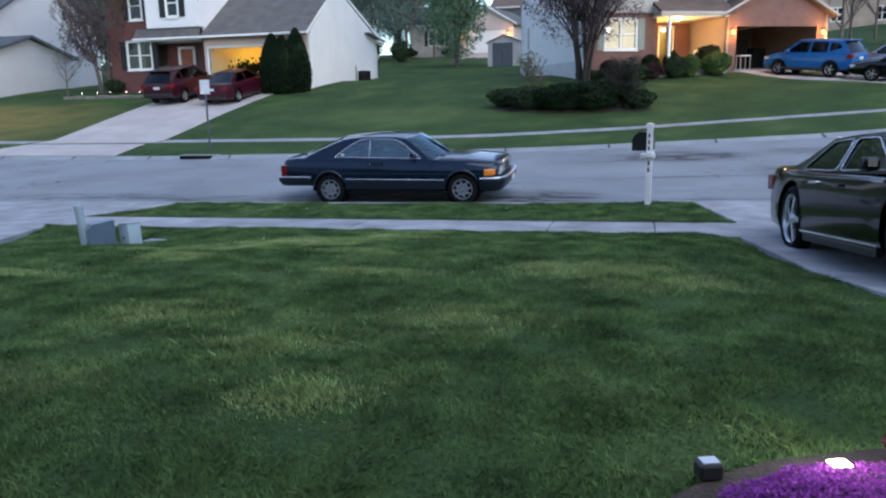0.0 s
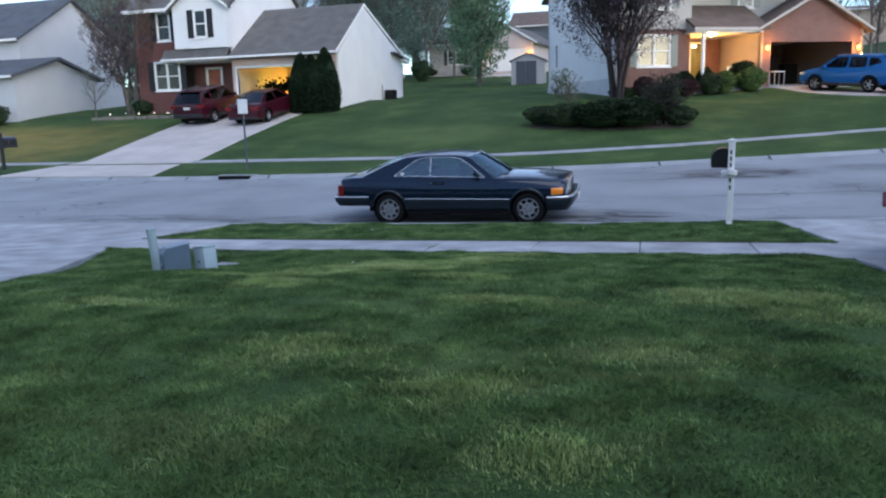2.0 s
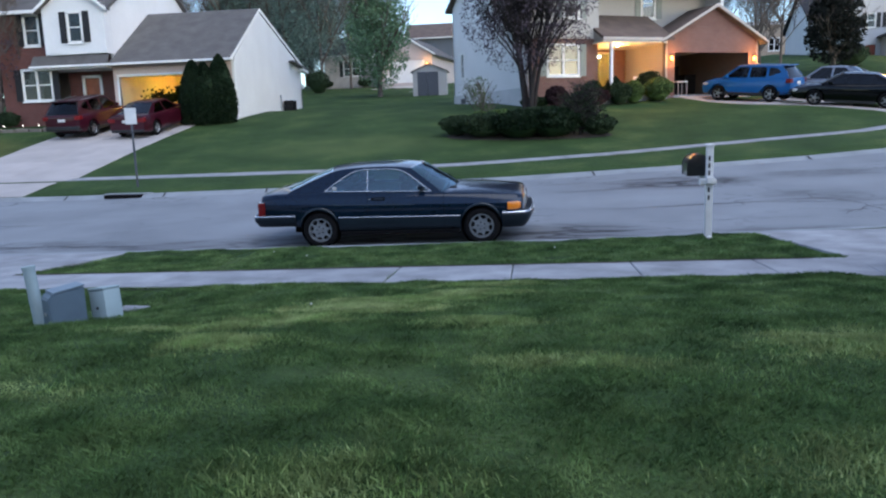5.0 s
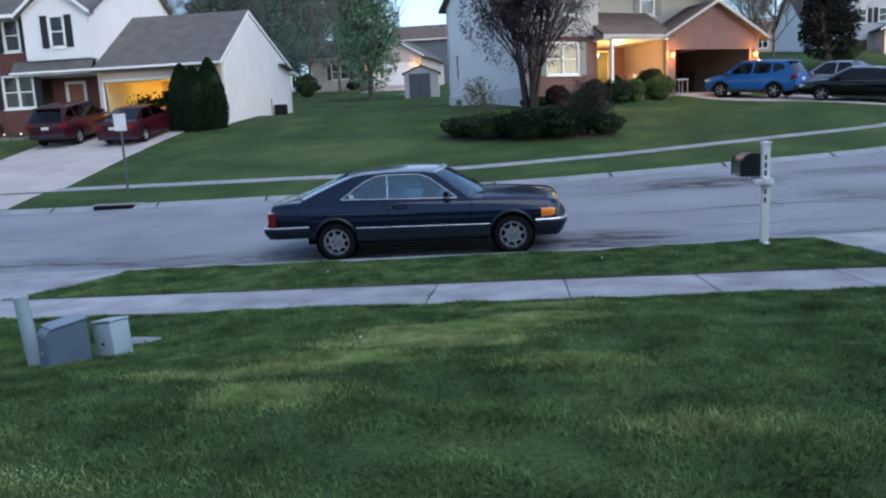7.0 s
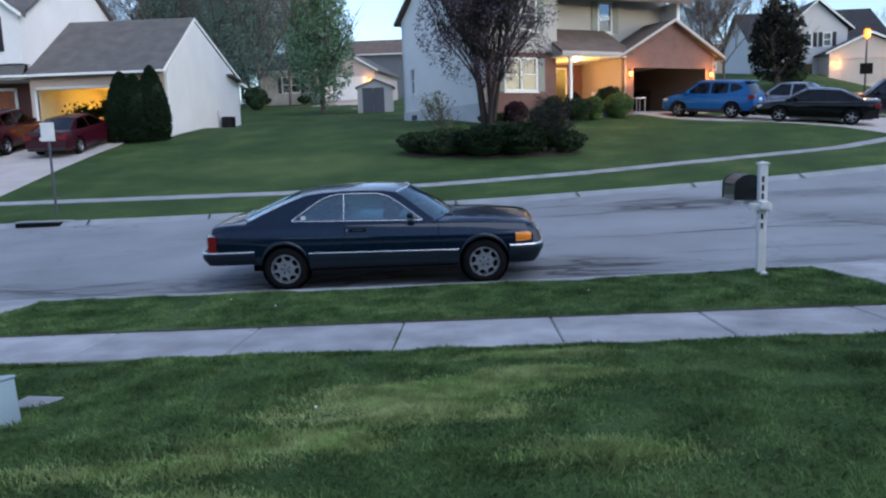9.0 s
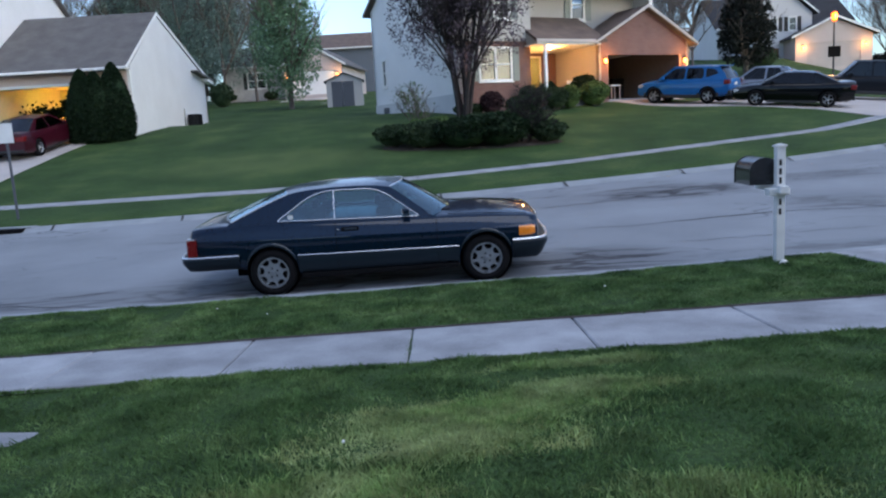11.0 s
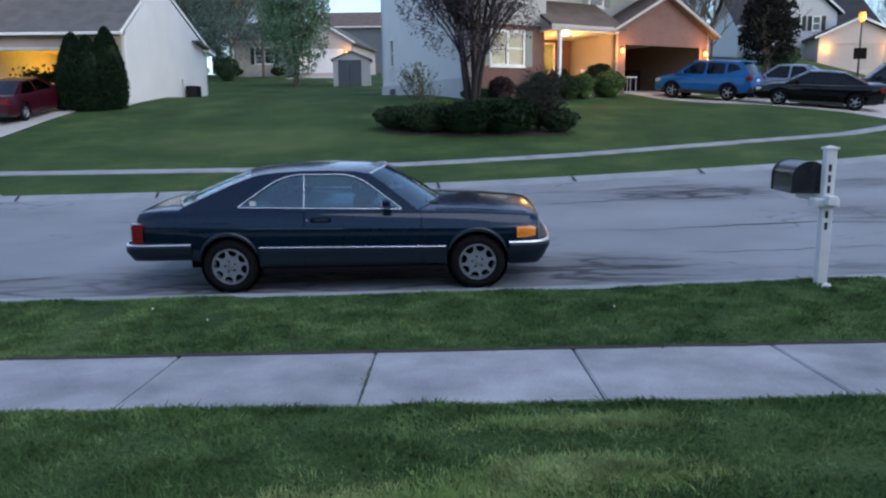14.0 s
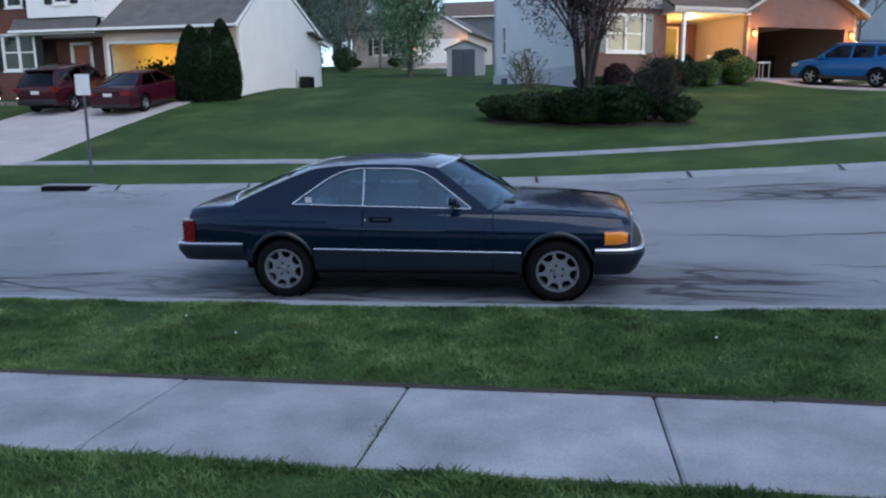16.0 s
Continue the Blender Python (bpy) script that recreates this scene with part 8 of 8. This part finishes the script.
for k, (x0, y0, x1, y1, amp, w) in enumerate((
        (-14.0, 14.9, -8.2, 15.2, 0.4, 0.02), (-15.0, 15.6, -8.4, 14.6, 0.4, 0.02), (-30.0, 17.6, -12.0, 17.9, 0.5, 0.025), (-2.3, 17.6, 7.0, 17.9, 0.35, 0.022), (-3.4, 21.3, 2.2, 21.9, 0.25, 0.03),
        (-2.4, 20.2, 2.5, 20.4, 0.5, 0.03), (-0.4, 20.5, 2.3, 21.2, 0.4, 0.045), (0.1, 21.4, 2.2, 20.6, 0.4, 0.04), (0.6, 20.3, 2.0, 21.3, 0.4, 0.03), (3.0, 22.2, 9.5, 21.6, 0.4, 0.025), (5.0, 18.1, 7.2, 19.6, 0.4, 0.02),
        (-0.6, 16.0, 3.6, 16.2, 0.3, 0.016), (3.3, 16.3, 4.6, 17.6, 0.3, 0.02), (-10.5, 19.2, -2.5, 19.6, 0.5, 0.014), (3.2, 18.9, 4.6, 15.2, 0.5, 0.018))):
    crack(cracks, x0, y0, x1, y1, amp, w, k + 1)
tagged(part("crack_filler", cracks, M["tar"]), "dark wandering cracks across the street", "road cracks", kind="stuff")
# dark joints across the far kerb
for k in range(-7, 6):
    x = -0.9 + 3.08 * k
    y = kerb_far(x)
    bm = strip(bmesh.new(), [(x + 0.02 * j, y + 0.47 - 0.12 * j, ground_z(x, y + 0.44) + (0.012, 0.01, 0.0, -0.054, -0.083)[j]) for j in range(5)], 0.028, 0.006)
    tagged(part("kerb_joint", bm, M["tar"]), "dark open joint in the far kerb", "joint", "kerb joints", "structure")


def outside_paving(x, y):
    """True where grass grows on the near side."""
    edge = np.interp(y, [-2, 2, 6, 8, 10.4, 11.75, 13.75], [-6.8, -7.2, -7.8, -8.6, -9.75, -9.95, -9.4])
    right = np.interp(y, [-2, 2, 6, 8, 10.3, 11.75, 14.1], [2.5, 2.3, 1.95, 1.75, 1.35, 1.42, 0.98])
    return (x > edge) & (x < right) & ((y < 10.36) | (y > 11.53))


def blades(name, n, x0, x1, y0, y1, h0, h1, w, seed, label, lean=0.8, spots=(), material="blade", everywhere=False, rim=0.0):
    """Grass blades over a field, or in soft round patches (x, y, half width, half depth)."""
    r = np.random.default_rng(seed)
    x, y = r.uniform(x0, x1, n), r.uniform(y0, y1, n)
    if spots:
        s = np.array(spots)[r.integers(0, len(spots), n)]
        x, y = s[:, 0] + r.normal(size=n) * s[:, 2] * 0.55, s[:, 1] + r.normal(size=n) * s[:, 3] * 0.55
    keep = outside_paving(x, y) | everywhere
    back = 13.66 + 0.01 * np.maximum(0.0, x + 5) ** 2
    keep &= (y < back + 0.03) & (y > back - rim if rim else True)
    keep &= ~((np.abs(x + 6.93) < 0.16) & (np.abs(y - 9.4) < 0.11))
    keep &= ~((x > -0.02) & (x < 1.3) & (y > 1.2) & (y < 2.3 + 0.6 * np.clip(x, 0, 0.9)) & (x > 0.1))
    x, y = x[keep], y[keep]
    n = len(x)
    z = np.array([lawn_z(a, b) for a, b in zip(x, y)]) - 0.005
    tuft = np.array([noise.noise((a * 2.1, b * 2.1, 1.0)) for a, b in zip(x[::1], y[::1])])
    h = r.uniform(h0, h1, n) * (1.0 + 0.9 * tuft)
    a, l = r.uniform(0, 6.283, n), np.abs(r.normal(size=n)) * lean
    dx, dy = np.cos(a), np.sin(a)
    b = np.stack([x, y, z], 1)
    side = np.stack([-dy, dx, 0 * dx], 1) * (w * r.uniform(0.7, 1.4, n))[:, None]
    tip = b + np.stack([dx * l * h, dy * l * h, h], 1)
    mid = b + np.stack([dx * l * h * 0.35, dy * l * h * 0.35, h * 0.55], 1)
    v = np.stack([b - side, b + side, mid + side * 0.8, tip, mid - side * 0.8], 1).reshape(-1, 3)
    me = bpy.data.meshes.new(name)
    me.from_pydata(v.tolist(), [], np.arange(5 * n).reshape(-1, 5).tolist())
    me.materials.append(M[material])
    return tagged(new(name, me), label, "grass", kind="stuff")


def blade_material(name, c1, c2, c3):
    m = two_tone(name, c1, c2, c3, 1.9, rough=0.7, fine=4.5, bump=0.0)
    n, l = m.node_tree.nodes, m.node_tree.links
    p = n["Principled BSDF"]
    g = n.new("ShaderNodeNewGeometry")
    mr = n.new("ShaderNodeMapRange")
    mr.inputs[3].default_value, mr.inputs[4].default_value = 0.78, 1.22
    l.new(g.outputs["Random Per Island"], mr.inputs[0])
    hsv = n.new("ShaderNodeHueSaturation")
    src = p.inputs["Base Color"].links[0].from_socket
    l.new(src, hsv.inputs["Color"])
    l.new(mr.outputs[0], hsv.inputs["Value"])
    l.new(hsv.outputs[0], p.inputs["Base Color"])
    return m


def patchy(m, spots, color):
    """Blends the blades towards a dry colour round the given spots (x, y, rx, ry, strength), with ragged edges."""
    n, l = m.node_tree.nodes, m.node_tree.links
    p = n["Principled BSDF"]
    tc = n.new("ShaderNodeTexCoord")
    rough = n.new("ShaderNodeTexNoise")
    rough.inputs["Scale"].default_value, rough.inputs["Detail"].default_value = 4.0, 5.0
    l.new(tc.outputs["Object"], rough.inputs["Vector"])
    edge = n.new("ShaderNodeMapRange")
    edge.inputs[1].default_value, edge.inputs[2].default_value, edge.inputs[3].default_value, edge.inputs[4].default_value = 0.3, 0.7, -0.75, 0.75
    l.new(rough.outputs[0], edge.inputs[0])
    total = None
    for x, y, rx, ry, k in spots:
        mp = n.new("ShaderNodeMapping")
        mp.inputs["Location"].default_value, mp.inputs["Scale"].default_value = (-x / rx, -y / ry, 0), (1 / rx, 1 / ry, 0)
        l.new(tc.outputs["Object"], mp.inputs[0])
        ln = n.new("ShaderNodeVectorMath")
        ln.operation = "LENGTH"
        l.new(mp.outputs[0], ln.inputs[0])
        add = n.new("ShaderNodeMath")
        l.new(ln.outputs["Value"], add.inputs[0])
        l.new(edge.outputs[0], add.inputs[1])
        mr = n.new("ShaderNodeMapRange")
        mr.inputs[1].default_value, mr.inputs[2].default_value, mr.inputs[3].default_value, mr.inputs[4].default_value = 1.15, 0.45, 0.0, k
        l.new(add.outputs[0], mr.inputs[0])
        if total is None:
            total = mr.outputs[0]
        else:
            mx = n.new("ShaderNodeMath")
            mx.operation = "MAXIMUM"
            l.new(total, mx.inputs[0])
            l.new(mr.outputs[0], mx.inputs[1])
            total = mx.outputs[0]
    mix = n.new("ShaderNodeMix")
    mix.data_type = "RGBA"
    l.new(total, mix.inputs[0])
    l.new(p.inputs["Base Color"].links[0].from_socket, mix.inputs[6])
    mix.inputs[7].default_value = rgb(color)
    l.new(mix.outputs[2], p.inputs["Base Color"])
    return m


DRY = ((-3.75, 8.85, 0.8, 0.36, 1.0), (-3.2, 9.2, 0.65, 0.25, 0.85), (-4.05, 8.4, 0.65, 0.42, 1.0), (-4.5, 7.75, 0.5, 0.25, 0.6), (-4.75, 6.8, 0.5, 0.3, 0.55), (-3.0, 9.95, 0.6, 0.14, 0.6), (-2.9, 7.45, 0.5, 0.25, 0.4),
       (-0.25, 6.6, 0.9, 0.45, 0.55), (0.3, 6.0, 0.7, 0.4, 0.35), (-1.15, 4.6, 0.6, 0.4, 0.3), (-2.1, 3.85, 0.5, 0.35, 0.28), (-3.2, 4.4, 0.6, 0.4, 0.25), (-1.55, 3.0, 0.4, 0.3, 0.25), (-3.05, 2.9, 0.5, 0.3, 0.22), (-5.3, 7.4, 0.7, 0.2, 0.4), (-2.2, 6.2, 0.7, 0.2, 0.35), (-5.6, 5.6, 0.6, 0.2, 0.35))
M["blade"] = blade_material("grass_blade", (0.055, 0.11, 0.038), (0.105, 0.182, 0.064), (0.175, 0.265, 0.1))
patchy(M["blade"], DRY, (0.4, 0.45, 0.19))
M["pale_blade"] = blade_material("pale_grass_blade", (0.19, 0.3, 0.1), (0.28, 0.37, 0.15), (0.36, 0.43, 0.2))
# dark strip standing in for the shade and soil under the overhanging verge
soil = strip(bmesh.new(), [(x * 0.5, 11.56 + 0.02 * noise.noise((x * 0.9, 3.0, 0.0)), ground_z(x * 0.5, 11.56)) for x in range(-20, 3)], 0.035, 0.03)
tagged(part("soil_edge", soil, M["dirt"]), "dark strip painted for the shade and soil between pavement and verge", "soil", kind="structure")
blades("lawn_blades", 165000, -9.8, 1.9, 5.5, 10.36, 0.02, 0.044, 0.003, 1, "mown green lawn blades with paler patches")
blades("lawn_blades", 165000, -6.8, 2.2, 1.4, 5.5, 0.018, 0.042, 0.0025, 2, "mown green lawn blades close by")
blades("lawn_blades", 26000, -7.2, 2.4, -2.0, 1.2, 0.022, 0.048, 0.0035, 12, "mown green lawn blades at the house end")
blades("joint_blades", 130, 0, 1, 0, 1, 0.03, 0.045, 0.004, 13, "grass growing in a pavement joint", 0.5, [(-4.29, 10.55, 0.03, 0.2), (-4.29, 10.85, 0.03, 0.2), (-4.29, 11.1, 0.02, 0.15)], everywhere=True)
blades("verge_blades", 80000, -10.2, 1.5, 11.6, 14.1, 0.02, 0.045, 0.004, 3, "green verge grass between pavement and kerb")
blades("edge_blades", 9000, -9.8, 1.4, 10.28, 10.38, 0.022, 0.045, 0.004, 4, "longer grass hanging over the pavement edge", 0.8)
blades("edge_blades", 9000, -10.0, 1.4, 11.55, 11.68, 0.022, 0.045, 0.004, 5, "longer grass hanging over the pavement edge", 0.8)
blades("edge_blades", 42000, -9.6, 1.2, 13.55, 14.1, 0.015, 0.045, 0.004, 6, "longer grass along the kerb", 0.8, rim=0.06)
PATCHES = [(x, y, rx * 0.8, ry * 0.8) for x, y, rx, ry, k in DRY for _ in range(round(k * k * 10))]
blades("dry_blades", 45000, 0, 1, 0, 1, 0.022, 0.05, 0.0032, 8, "pale yellow-green dry patches in the lawn", 0.6, PATCHES, "pale_blade")
r = random.Random(5)
for k in range(4):
    x, y = ((-4.53, 8.28), (-6.58, 12.97), (-5.9, 12.5), (-2.2, 12.7))[k]
    d = thing("dandelion", pose(x, y, ground_z(x, y)), "small white dandelion clock in the lawn", "flower", "dandelions in the lawn")
    part("stalk", cyl(bmesh.new(), (0, 0, 0), (0.005, 0, 0.06), 0.002, 0.002, 5), M["leaf_lime"], d)
    bm = bmesh.new()
    bmesh.ops.create_icosphere(bm, subdivisions=1, radius=0.01, matrix=Matrix.Translation((0.005, 0, 0.068)))
    part("head", bm, M["trim"], d)
